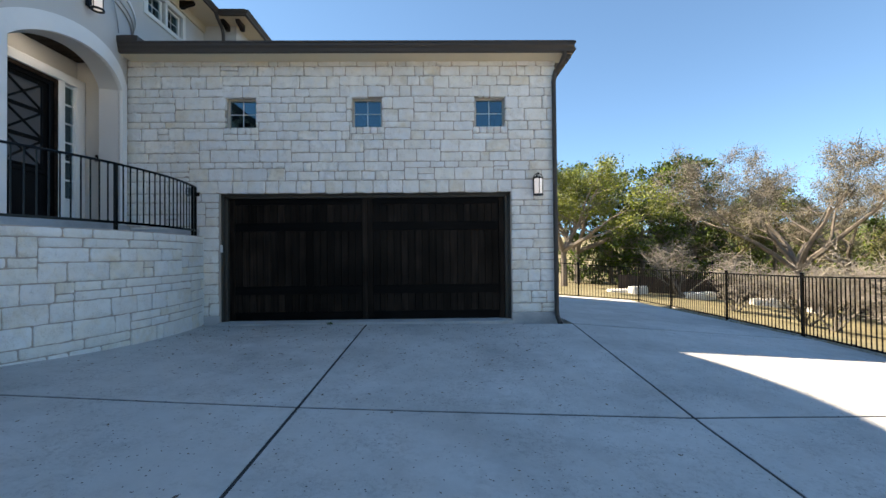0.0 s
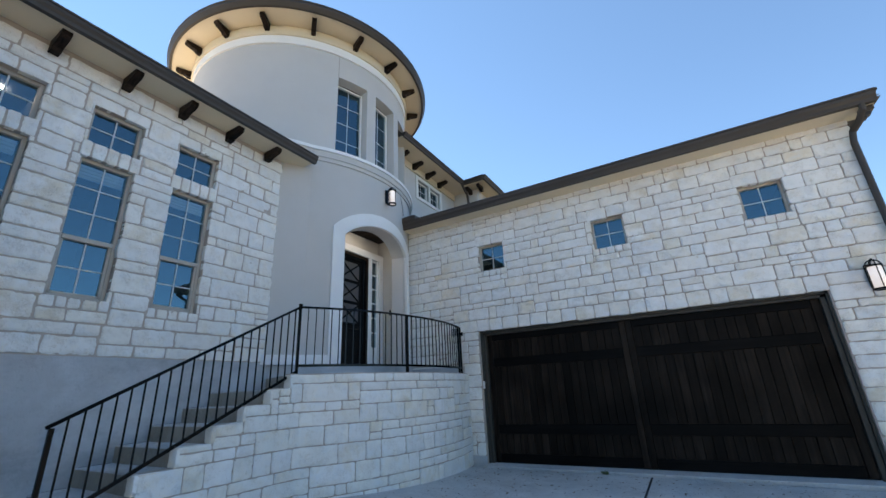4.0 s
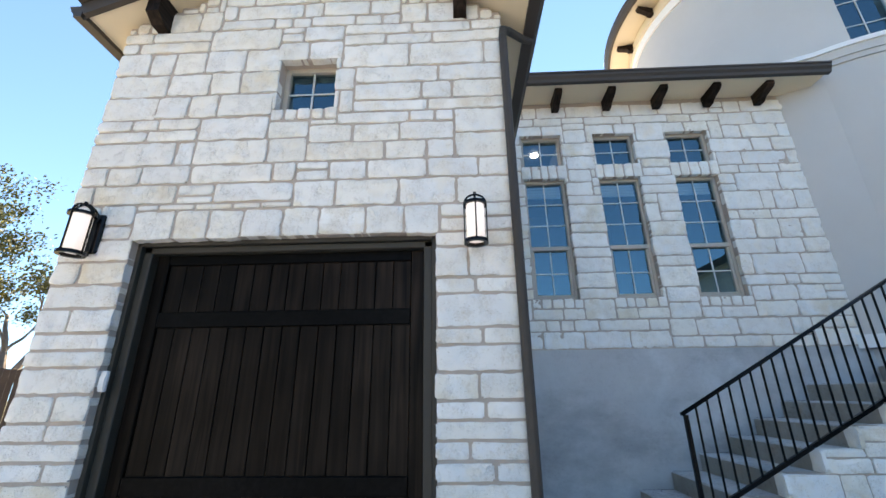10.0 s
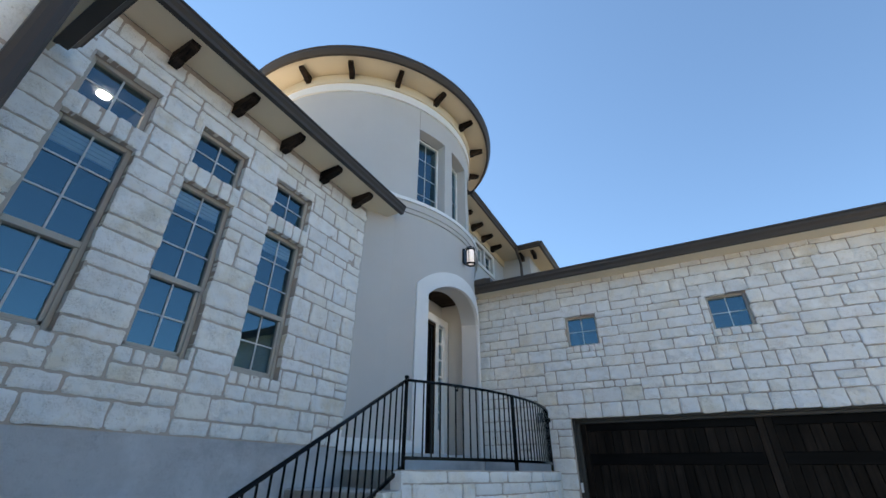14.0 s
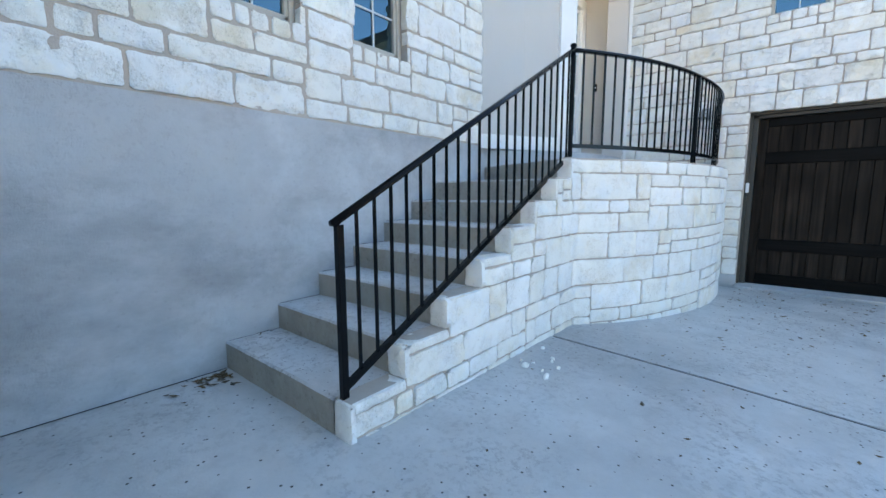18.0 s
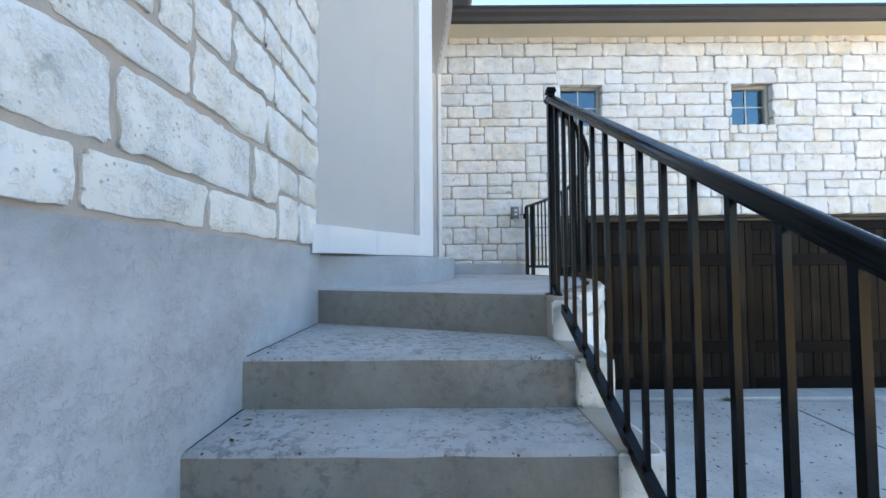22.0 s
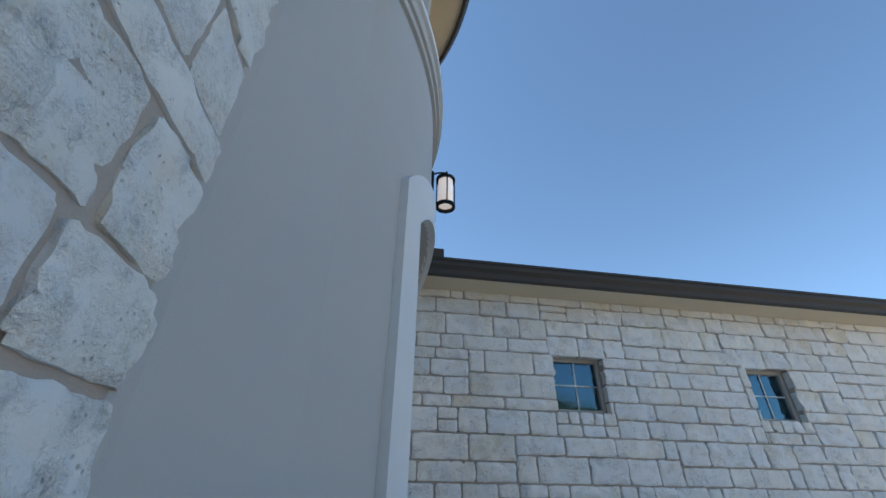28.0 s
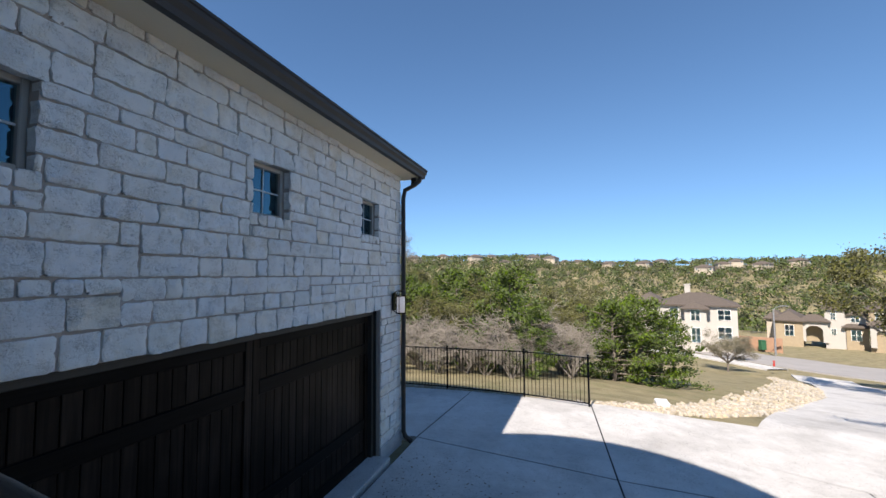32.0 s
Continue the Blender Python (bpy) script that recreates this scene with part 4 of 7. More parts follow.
def window(mp, u0, u1, v0, v1, cols, rows, fmat, label, back=0.11, sash=None, room=1.2, blind=False, edge=0.045, arch=None):
    """A framed window set back in its opening: frame, glass, grille bars, a shell coloured dark for the dim room
    behind.
    """
    win_count[0] += 1
    ob = thing("window_%d" % win_count[0], label, "window", kind="structure")
    d0, d1 = -back, -back - 0.07
    for n, r in (("jamb", (u0, u0 + edge, v0, v1)), ("jamb", (u1 - edge, u1, v0, v1)), ("head", (u0 + edge, u1 - edge, v1 - edge, v1)), ("sill", (u0 + edge, u1 - edge, v0, v0 + edge))):
        b = Build(mp)
        b.box(r[0], r[1], r[2], r[3], d1, d0, 0.006)
        part(n, b, fmat, ob)
    zones = [(v0 + edge, v1 - edge, rows)]
    if sash:
        b = Build(mp)
        b.box(u0 + edge, u1 - edge, sash[0] - 0.028, sash[0] + 0.028, d1, d0 + 0.012, 0.005)
        part("meeting_rail", b, fmat, ob)
        zones = [(v0 + edge, sash[0] - 0.028, sash[1]), (sash[0] + 0.028, v1 - edge, sash[2])]
        b = Build(mp)
        for uu in (u0 + edge, u1 - edge - 0.03):
            b.box(uu, uu + 0.03, v0 + edge, sash[0] - 0.028, d1 + 0.01, d0 - 0.012, 0.004)
        b.box(u0 + edge, u1 - edge, v0 + edge, v0 + edge + 0.035, d1 + 0.01, d0 - 0.012, 0.004)
        part("lower_sash", b, fmat, ob)
    for z0, z1, nr in zones:
        b = Build(mp)
        b.add([(u0 + edge, z0, d1 + 0.03), (u1 - edge, z0, d1 + 0.03), (u1 - edge, z1, d1 + 0.03), (u0 + edge, z1, d1 + 0.03)], [(0, 1, 2, 3)])
        pane = part("pane", b, GLASS, ob)
        pane.visible_shadow = False
        for i in range(1, cols):
            b = Build(mp)
            uu = u0 + edge + (u1 - u0 - 2 * edge) * i / cols
            b.box(uu - 0.008, uu + 0.008, z0, z1, d1 + 0.032, d1 + 0.042)
            part("grille_bar", b, MUNTIN, ob)
        for i in range(1, nr):
            b = Build(mp)
            vv = z0 + (z1 - z0) * i / nr
            b.box(u0 + edge, u1 - edge, vv - 0.008, vv + 0.008, d1 + 0.033, d1 + 0.041)
            part("grille_bar", b, MUNTIN, ob)
    if blind:
        b = Build(mp)
        for k in range(4):
            b.box(u0 + edge + 0.01, u1 - edge - 0.01, v1 - edge - 0.045 * (k + 1), v1 - edge - 0.045 * k - 0.006, d1 - 0.04, d1 - 0.02)
        part("raised_blind", b, BLIND, ob, "raised white blind")
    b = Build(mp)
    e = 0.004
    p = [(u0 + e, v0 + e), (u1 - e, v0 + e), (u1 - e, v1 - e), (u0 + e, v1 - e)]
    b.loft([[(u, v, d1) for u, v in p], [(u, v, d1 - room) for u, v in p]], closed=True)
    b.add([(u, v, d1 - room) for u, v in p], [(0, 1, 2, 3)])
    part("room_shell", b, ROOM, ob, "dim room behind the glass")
    return ob


for k, (u0, u1, v0, v1) in enumerate(GWIN):
    window(GAR, u0, u1, v0, v1, 2, 2, FRAME_TAN, "small square window with four panes in limestone wall", back=0.085)

# ---- garage doors ----


def garage_door(name, mp, u0, u1, v0, v1, panels, label, rails, back=0.17):
    """A sectional door faced with vertical boards between heavy rails, in a stepped dark surround."""
    ob = thing(name, label, "garage door", kind="structure")
    frame_w = 0.10
    for a, c in ((u0, u0 + 0.035), (u1 - 0.035, u1)):
        b = Build(mp)
        b.box(a, c, v0, v1, -0.28, -0.06, 0.004)
        part("jamb", b, DOOR_TRIM, ob)
    for a, c in ((u0 + 0.035, u0 + frame_w), (u1 - frame_w, u1 - 0.035)):
        b = Build(mp)
        b.box(a, c, v0, v1, -0.28, -0.10, 0.006)
        part("inner_jamb", b, DOOR_TRIM, ob)
    b = Build(mp)
    b.box(u0, u1, v1 - 0.035, v1, -0.28, -0.06, 0.004)
    part("head", b, DOOR_TRIM, ob)
    b = Build(mp)
    b.box(u0 + 0.035, u1 - 0.035, v1 - 0.085, v1 - 0.035, -0.28, -0.10, 0.006)
    part("inner_head", b, DOOR_TRIM, ob)
    a0, a1, top = u0 + frame_w, u1 - frame_w, v1 - 0.085
    b = Build(mp)
    b.box(a0 - 0.05, a1 + 0.05, v0, top + 0.05, -back - 0.09, -back - 0.045)
    part("leaf_backing", b, RAIL_WOOD, ob)
    pw = (a1 - a0) / panels
    for p in range(panels):
        s0, s1 = a0 + p * pw, a0 + (p + 1) * pw
        st = 0.105
        for e0, e1 in ((s0, s0 + st), (s1 - st, s1)):
            b = Build(mp)
            b.box(e0 + 0.002, e1 - 0.002, v0 + 0.01, top, -back - 0.045, -back, 0.006)
            part("stile", b, DOOR_WOOD, ob)
        for r0, r1 in rails:
            b = Build(mp)
            b.box(s0 + st, s1 - st, r0, r1, -back - 0.045, -back, 0.006)
            part("rail", b, RAIL_WOOD, ob)
        gaps = [(r0[1], r1[0]) for r0, r1 in zip(rails, rails[1:])]
        n = round((s1 - s0 - 2 * st) / 0.138)
        bw = (s1 - s0 - 2 * st) / n
        for g0, g1 in gaps:
            for k in range(n):
                b = Build(mp)
                e0 = s0 + st + k * bw
                b.box(e0 + 0.003, e0 + bw - 0.003, g0 - 0.005, g1 + 0.005, -back - 0.045, -back - 0.022 + rng.uniform(-0.001, 0.001), 0.004)
                part("board", b, DOOR_WOOD, ob)
    b = Build(mp)
    b.box(a0, a1, v0 - 0.01, v0 + 0.025, -back - 0.05, -back + 0.004, 0.005)
    part("bottom_seal", b, BLACK_METAL, ob)
    return ob


garage_door("door_1", GAR, DOOR[0], DOOR[1], -0.01, DOOR[3], 2, "dark-stained double garage door of vertical boards between rails", [(0.0, 0.16), (0.50, 0.66), (1.72, 1.88), (2.23, 2.345)])
b = Build()
b.box(-4.25, 1.25, 7.42, 8.2, -0.3, 0.004, 0.01)
tagged(part("garage_apron", b, CONCRETE), "concrete apron strip under the double garage door", "floor", kind="structure")

# ---- single garage with a gable ----
SX = -4.15
SIN = plane_x(SX)
SDOOR = (-3.06, -0.69, 0.0, 2.525)
SWIN = [(-2.09, -1.57, 3.70, 4.25)]
APEX, EAVE_L, EAVE_R = (-1.85, 5.52), (-3.62, 4.72), (-0.09, 4.72)


def under_gable(u, v, drop=0.0):
    return v < APEX[1] - drop - abs(u - APEX[0]) * (APEX[1] - EAVE_R[1]) / (EAVE_R[0] - APEX[0])


wall_single = holed_wall("wall_single_garage", lines((-3.62, -0.09), 0.09), lines((-0.2, 5.5), 0.06), [SDOOR] + SWIN, SIN, 0.28, MORTAR, inside=under_gable)
tagged(wall_single, "white chopped limestone gable wall of the single garage", "wall", kind="structure")
b = Build()
b.box(SX - 2.4, SX - 0.28, -0.37, -0.09, -0.2, 4.72).box(SX - 2.4, SX - 0.28, -3.62, -3.34, -0.2, 4.72).box(SX - 2.65, SX - 2.4, -3.62, -0.09, -0.2, 5.5)
tagged(part("wall_single_side", b, STUCCO), "plain side walls of the single garage", "wall", kind="structure")
SPECIAL_S = row_of(-3.09, -0.66, 2.525, 2.76, 8) + row_of(-2.12, -1.53, 3.585, 3.70, 5) + row_of(-2.13, -1.53, 4.25, 4.45, 2)
us = lines((-3.62, -3.09, -3.06, -2.12, -2.09, -1.57, -1.53, -0.69, -0.66, -0.09), 0.065)
vs = lines((0.24, 2.525, 2.76, 3.585, 3.70, 4.25, 4.45, 5.42), 0.06)
rects = pack(us, vs, lambda u, v: not hits([SDOOR], u, v) and not hits(SWIN, u, v) and not hits(SPECIAL_S, u, v) and under_gable(u, v, 0.02), tall=0.5, wide=(0.24, 0.74), beds_of=(2, 2, 3, 3, 4, 4))
SINGLE_STONES = (wall_single, rects + SPECIAL_S, SIN)
base_single = thing("foundation_single_garage", "grey concrete foundation strip under the single garage stone", "foundation", kind="structure")
part("strip", Build().box(SX - 0.1, SX + 0.03, -0.69, -0.06, -0.1, 0.235, 0.008), PARGE, base_single)
part("strip", Build().box(SX - 0.1, SX + 0.03, -3.64, -3.06, -0.1, 0.235, 0.008), PARGE, base_single)
part("apron", Build().box(SX - 0.6, SX + 0.06, -3.06, -0.69, -0.2, 0.20, 0.012), CONCRETE, base_single)
garage_door("door_2", SIN, SDOOR[0], SDOOR[1], 0.20, SDOOR[3], 1, "dark-stained single garage door of vertical boards between rails", [(0.21, 0.36), (0.73, 0.85), (1.86, 1.98), (2.36, 2.44)], 0.17)
window(SIN, *SWIN[0], 2, 2, FRAME_TAN, "small square window with four panes above the single garage door")

roof_single = thing("roof_single_garage", "gabled roof of the single garage with bronze rakes", "roof", kind="structure")
FX = -3.93
SL = (APEX[1] - EAVE_R[1]) / (EAVE_R[0] - APEX[0])


def rake(y, up=0.0):
    return APEX[1] + 0.03 + up - abs(y - APEX[0]) * SL


for s in (-1, 1):
    ye = APEX[0] + s * 2.03
    b = Build()
    for up in (0.0, 0.05):
        b.add([(FX, APEX[0], rake(APEX[0], up)), (-6.6, APEX[0], rake(APEX[0], up)), (-6.6, ye, rake(ye, up)), (FX, ye, rake(ye, up))], [(0, 1, 2, 3)])
    part("soffit", b, CREAM, roof_single, "cream painted soffit boards")
    b = Build()
    b.bar([(FX + 0.02, APEX[0], rake(APEX[0], 0.07)), (FX + 0.02, ye, rake(ye, 0.07))], 0.05, 0.17, up=(0, 0, 1))
    b.bar([(FX + 0.05, APEX[0], rake(APEX[0], 0.15)), (FX + 0.05, ye + 0.03 * s, rake(ye, 0.14))], 0.10, 0.05, up=(0, 0, 1))
    part("rake_board", b, BRONZE, roof_single, "bronze rake board")
    b = Build()
    b.add([(FX, APEX[0], rake(APEX[0], 0.16)), (-6.6, APEX[0], rake(APEX[0], 0.16)), (-6.6, ye, rake(ye, 0.16)), (FX, ye, rake(ye, 0.16))], [(0, 1, 2, 3)])
    part("shingles", b, ROOF_TILE, roof_single)
    gutter_path([(-6.3, ye, rake(ye, -0.02)), (FX + 0.03, ye, rake(ye, -0.02))] if s < 0 else [(FX + 0.03, ye, rake(ye, -0.02)), (-6.3, ye, rake(ye, -0.02))], roof_single)
    b = Build()
    b.box(-6.3, FX, min(ye, ye - 0.03 * s), max(ye, ye - 0.03 * s), rake(ye, -0.03), rake(ye, 0.12))
    part("fascia", b, BRONZE, roof_single)
for y in (-3.28, APEX[0], -0.46):
    b = Build()
    z = rake(y)
    prof = [(SX - 0.02, z - 0.26), (SX + 0.10, z - 0.26), (SX + 0.20, z - 0.19), (FX - 0.02, z - 0.13), (FX - 0.02, z + 0.05), (SX - 0.02, z + 0.05)]
    b.loft([[(px, y - 0.06, pz) for px, pz in prof], [(px, y + 0.06, pz) for px, pz in prof]], closed=True, cap=True)
    part("bracket", b, DARK_BEAM, roof_single, "dark-stained timber bracket")
pipe_round("downspout_single_garage", [(-4.40, 0.25, 4.66), (-4.39, 0.22, 4.61), (-4.34, 0.14, 4.58), (-4.18, -0.02, 4.52), (-4.11, -0.075, 4.46), (-4.095, -0.085, 4.36), (-4.095, -0.085, 0.30), (-4.085, -0.08, 0.16), (-4.06, -0.06, 0.12)], "dark bronze downspout at the single garage corner", 0.036)

# ---- left wing ----
LX = -6.485
LEFT = plane_x(LX)
LWIN = []
for y0, y1 in ((0.43, 1.02), (1.48, 2.07), (2.53, 3.13)):
    LWIN += [(y0, y1, 2.49, 4.24), (y0, y1, 4.44, 4.96)]
wall_left = holed_wall("wall_left_wing", (-0.37, 4.75), (1.86, 5.52), LWIN, LEFT, 0.28, MORTAR)
tagged(wall_left, "white chopped limestone wall of the left wing", "wall", kind="structure")
SPECIAL_L = []
for y0, y1 in ((0.43, 1.02), (1.48, 2.07), (2.53, 3.13)):
    SPECIAL_L += row_of(y0 - 0.03, y1 + 0.04, 4.24, 4.44, 5) + row_of(y0 - 0.03, y1 + 0.04, 2.37, 2.49, 5) + row_of(y0 - 0.05, y1 + 0.04, 4.96, 5.12, 2)
us = lines((-0.09, 0.40, 0.43, 1.02, 1.06, 1.45, 1.48, 2.07, 2.11, 2.50, 2.53, 3.13, 3.17, 4.32), 0.062)
vs = lines((1.865, 2.37, 2.49, 4.24, 4.44, 4.96, 5.12, 5.46), 0.07)
rects = pack(us, vs, lambda u, v: not hits(LWIN, u, v) and not hits(SPECIAL_L, u, v), tall=0.46, wide=(0.26, 0.66), long=(0.9, 2.6))
LEFT_STONES = (wall_left, rects + SPECIAL_L, LEFT)
b = Build()
b.box(LX - 0.28, LX + 0.004, -0.37, 4.7, -0.2, 1.86)
part("parge", b, PARGE)
tagged(bpy.data.objects["parge"], "grey pargeted concrete foundation wall beside the stairs", "wall", kind="structure").name = "wall_foundation"
for k, (u0, u1, v0, v1) in enumerate(LWIN):
    if v1 < 4.3:
        window(LEFT, u0, u1, v0, v1, 2, 5, FRAME_TAN, "tall sash window with raised blind in limestone wall", sash=(3.21, 2, 3), blind=True, back=0.08)
    else:
        window(LEFT, u0, u1, v0, v1, 2, 2, FRAME_TAN, "square transom window above a tall sash window", back=0.08)
b = Build()
b.tube([(LX - 0.5, 0.72, 4.93), (LX - 0.5, 0.72, 4.95)], 0.06, 16)
tagged(part("ceiling_downlight", b, GLOW_LAMP), "lit round ceiling downlight inside a room", "ceiling light")
roof_left = thing("roof_left_wing", "low roof of the left wing with bronze gutter and brackets", "roof", kind="structure")
part("soffit", Build().box(-6.46, -6.04, 0.3, 4.62, 5.50, 5.54), CREAM, roof_left, "cream painted soffit")
b = Build()
b.loft([[(-5.98, 0.2, 5.58), (-5.98, 4.66, 5.58)], [(-9.0, 0.2, 6.3), (-9.0, 4.66, 6.3)]])
part("shingles", b, ROOF_TILE, roof_left)
gutter_path([(-6.035, 4.66, 5.485), (-6.035, 0.2, 5.485)][::-1], roof_left, 0.11, 0.145)
part("fascia", Build().box(-6.06, -6.04, 0.2, 4.66, 5.545, 5.62), BRONZE, roof_left)


def corbel(parent, m):
    """A shaped timber bracket: foot at the wall, arm under the soffit; +x points out of the wall."""
    b = Build()
    prof = [(0, -0.17), (0.10, -0.17), (0.13, -0.13), (0.30, -0.09), (0.34, -0.06), (0.34, 0.0), (0, 0.0)]
    ring = lambda y: [tuple(m @ Vector((px, y, pz))) for px, pz in prof]
    b.loft([ring(-0.05), ring(0.05)], closed=True, cap=True)
    return part("bracket", b, DARK_BEAM, parent, "dark-stained timber bracket")


for y in (0.97, 1.73, 2.46, 3.20, 3.93):
    corbel(roof_left, Matrix.Translation((-6.45, y, 5.50)))

# ---- tower ----
RT, RU = 2.82, 2.72


def ang(*deg):
    return [radians(d) for d in deg]


def drum(radius, a0, a1):
    """u in degrees round the tower, v up, d outwards."""
    def at(u, v, d):
        a = radians(u)
        r = radius + d + (0.13 * min(1.0, max(0.0, (-36 - u) / 10)) if radius == RT else 0.0)
        return (TC[0] + r * math.cos(a), TC[1] + r * math.sin(a), v)
    return at


A0, A1, SPRINGLINE, TOPARCH = -21.6, 17.4, 4.24, 4.6


def segment(t, flat=1.13):
    """A segmental arch: 1 at the crown, 0 at the springing, with a corner there."""
    low = math.sqrt(flat * flat - 1)
    return (math.sqrt(flat * flat - min(1.0, t * t)) - low) / (flat - low)


def arch_top(u):
    """Height of the entry arch over an angle."""
    mid, half = (A0 + A1) / 2, (A1 - A0) / 2
    t = min(1.0, abs((u - mid) / half))
    return SPRINGLINE + (TOPARCH - SPRINGLINE) * segment(t)


def ring_wall(name, radius, thick, u0, u1, v0, v1, hole, mat, steps=2.0, parent=None):
    """A curved wall with one arched hole (angle range) cut through."""
    b = Build(drum(radius, u0, u1))
    marks = sorted({u0, u1, A0, A1} | {A0 + (A1 - A0) * (0.5 - 0.5 * math.cos(math.pi * i / 24)) for i in range(25)}) if hole else [u0, u1]
    us = lines(marks, steps)
    for a, c in zip(us, us[1:]):
        mid = (a + c) / 2
        if hole and A0 < mid < A1:
            la, lc = arch_top(a), arch_top(c)
            b.add([(a, la, 0), (c, lc, 0), (c, v1, 0), (a, v1, 0)], [(0, 1, 2, 3)])
            b.add([(a, la, -thick), (c, lc, -thick), (c, v1, -thick), (a, v1, -thick)], [(3, 2, 1, 0)])
            b.add([(a, la, 0), (c, lc, 0), (c, lc, -thick), (a, la, -thick)], [(3, 2, 1, 0)])
        else:
            b.add([(a, v0, 0), (c, v0, 0), (c, v1, 0), (a, v1, 0)], [(0, 1, 2, 3)])
            b.add([(a, v0, -thick), (c, v0, -thick), (c, v1, -thick), (a, v1, -thick)], [(3, 2, 1, 0)])
        b.add([(a, v1, 0), (c, v1, 0), (c, v1, -thick), (a, v1, -thick)], [(0, 1, 2, 3)])
        b.add([(a, v0, 0), (c, v0, 0), (c, v0, -thick), (a, v0, -thick)], [(3, 2, 1, 0)])
    if hole:
        for u, sgn in ((A0, 1), (A1, -1)):
            b.add([(u, v0, 0), (u, SPRINGLINE, 0), (u, SPRINGLINE, -thick), (u, v0, -thick)], [(0, 1, 2, 3) if sgn > 0 else (3, 2, 1, 0)])
    return part(name, b, mat, parent)


wall_tower = ring_wall("wall_tower_lower", RT, 0.31, -62, 40, 1.83, 5.72, True, STUCCO)
tagged(wall_tower, "smooth grey stucco curved wall of the round entry tower", "wall", kind="structure")

# arched surround, slightly proud
trim_arch = thing("trim_entry_arch", "white raised stucco surround of the arched entry", "trim", kind="structure")
b = Build(drum(RT, 0, 0))
TO0, TO1 = A0 - 4.7, A1 + 4.2
N = 24
mid, half, halfo = (A0 + A1) / 2, (A1 - A0) / 2, (TO1 - TO0) / 2
mido = (TO0 + TO1) / 2
inner = [(A0, 1.83)] + [(mid - half * math.cos(math.pi * i / N), SPRINGLINE + (TOPARCH - SPRINGLINE) * segment(math.cos(math.pi * i / N))) for i in range(N + 1)] + [(A1, 1.83)]
outer = [(TO0, 1.83)] + [(mido - halfo * math.cos(math.pi * i / N), SPRINGLINE + 0.14 + (TOPARCH + 0.26 - SPRINGLINE - 0.14) * segment(math.cos(math.pi * i / N))) for i in range(N + 1)] + [(TO1, 1.83)]
# the left shoulder of the surround runs square up to the arch
outer = [(max(u, TO0), v) for u, v in outer]
front = 0.045
b.loft([[(u, v, front) for u, v in inner], [(u, v, front) for u, v in outer]])
b.loft([[(u, v, front) for u, v in outer], [(u, v, -0.01) for u, v in outer]])
b.loft([[(u, v, -0.02) for u, v in inner], [(u, v, front) for u, v in inner]])
part("surround", b, WHITE_TRIM, trim_arch)
b = Build(drum(RT, 0, 0))
us = lines((-47, TO0), 2)
for a, c in zip(us, us[1:]):
    b.box(a, c, 1.83, 1.985, -0.01, front)
part("base_band", b, WHITE_TRIM, trim_arch, "white stucco base band")

band = thing("trim_tower_band", "grey moulded stucco band round the tower", "trim", kind="structure")
for v0, v1, d in ((5.72, 5.80, 0.03), (5.80, 5.93, 0.055), (5.93, 6.0, 0.085)):
    b = Build(drum(RT, 0, 0))
    us = lines((-100, 60), 2)
    b.loft([[(u, v0, -0.3) for u in us], [(u, v0, d) for u in us], [(u, v1, d) for u in us], [(u, v1, -0.3) for u in us]])
    part("moulding", b, WHITE_TRIM if d == 0.085 else STUCCO, band)

# upper drum with three deep window bays
UWIN = [(-26.3, -10.9), (-5.4, 10.0), (15.4, 30.8)]
DU = drum(RU, 0, 0)
wall_upper = holed_wall("wall_tower_upper", lines((-110, 70), 2), (5.95, 8.85), [(a, c, 6.02, 7.98) for a, c in UWIN], DU, 0.24, STUCCO, fine=2)
tagged(wall_upper, "smooth grey stucco upper drum of the round tower", "wall", kind="structure")
b = Build(DU)
b.box(-26.45, -26.15, 7.98, 8.55, -0.004, 0.0015)
part("control_joint", b, RISER, wall_upper, "thin control joint in the stucco")
for a, c in UWIN:
    def bay(u, v, d, a=a, c=c):
        m = (a + c) / 2
        k = radians(m)
        w = u
        return (TC[0] + (RU - 0.02 + d) * math.cos(k) - w * math.sin(k), TC[1] + (RU - 0.02 + d) * math.sin(k) + w * math.cos(k), v)
    hw = RU * math.sin(radians((c - a) / 2)) - 0.02
    window(bay, -hw, hw, 6.02, 7.94, 2, 4, FRAME_WHITE, "tall tower window with eight panes in a stucco bay", back=0.20)
cornice = thing("trim_tower_cornice", "cream stucco cornice under the tower eave", "trim", kind="structure")
for v0, v1, d in ((8.55, 8.75, 0.035), (8.75, 8.98, 0.07)):
    b = Build(DU)
    us = lines((-130, 80), 2)
    b.loft([[(u, v0, -0.2) for u in us], [(u, v0, d) for u in us], [(u, v1, d) for u in us], [(u, v1, -0.2) for u in us]])
    part("moulding", b, CREAM if d > 0.05 else WHITE_TRIM, cornice)
roof_tower = thing("roof_tower", "low conical tower roof with round bronze gutter and brackets", "roof", kind="structure")
us = lines((-180, 180), 3)
b = Build(drum(0, 0, 0))
b.loft([[(u, 8.99, 2.5) for u in us], [(u, 9.04, 3.24) for u in us]])
part("soffit", b, CREAM, roof_tower, "cream painted soffit", True)
b = Build(drum(0, 0, 0))
b.loft([[(u, v, r) for u in us] for r, v in ((3.22, 9.0), (3.27, 9.0), (3.30, 9.05), (3.325, 9.09), (3.325, 9.15), (3.335, 9.155), (3.335, 9.18), (3.25, 9.18), (3.22, 9.0))])
part("gutter", b, BRONZE, roof_tower, "round bronze gutter")
b = Build(drum(0, 0, 0))
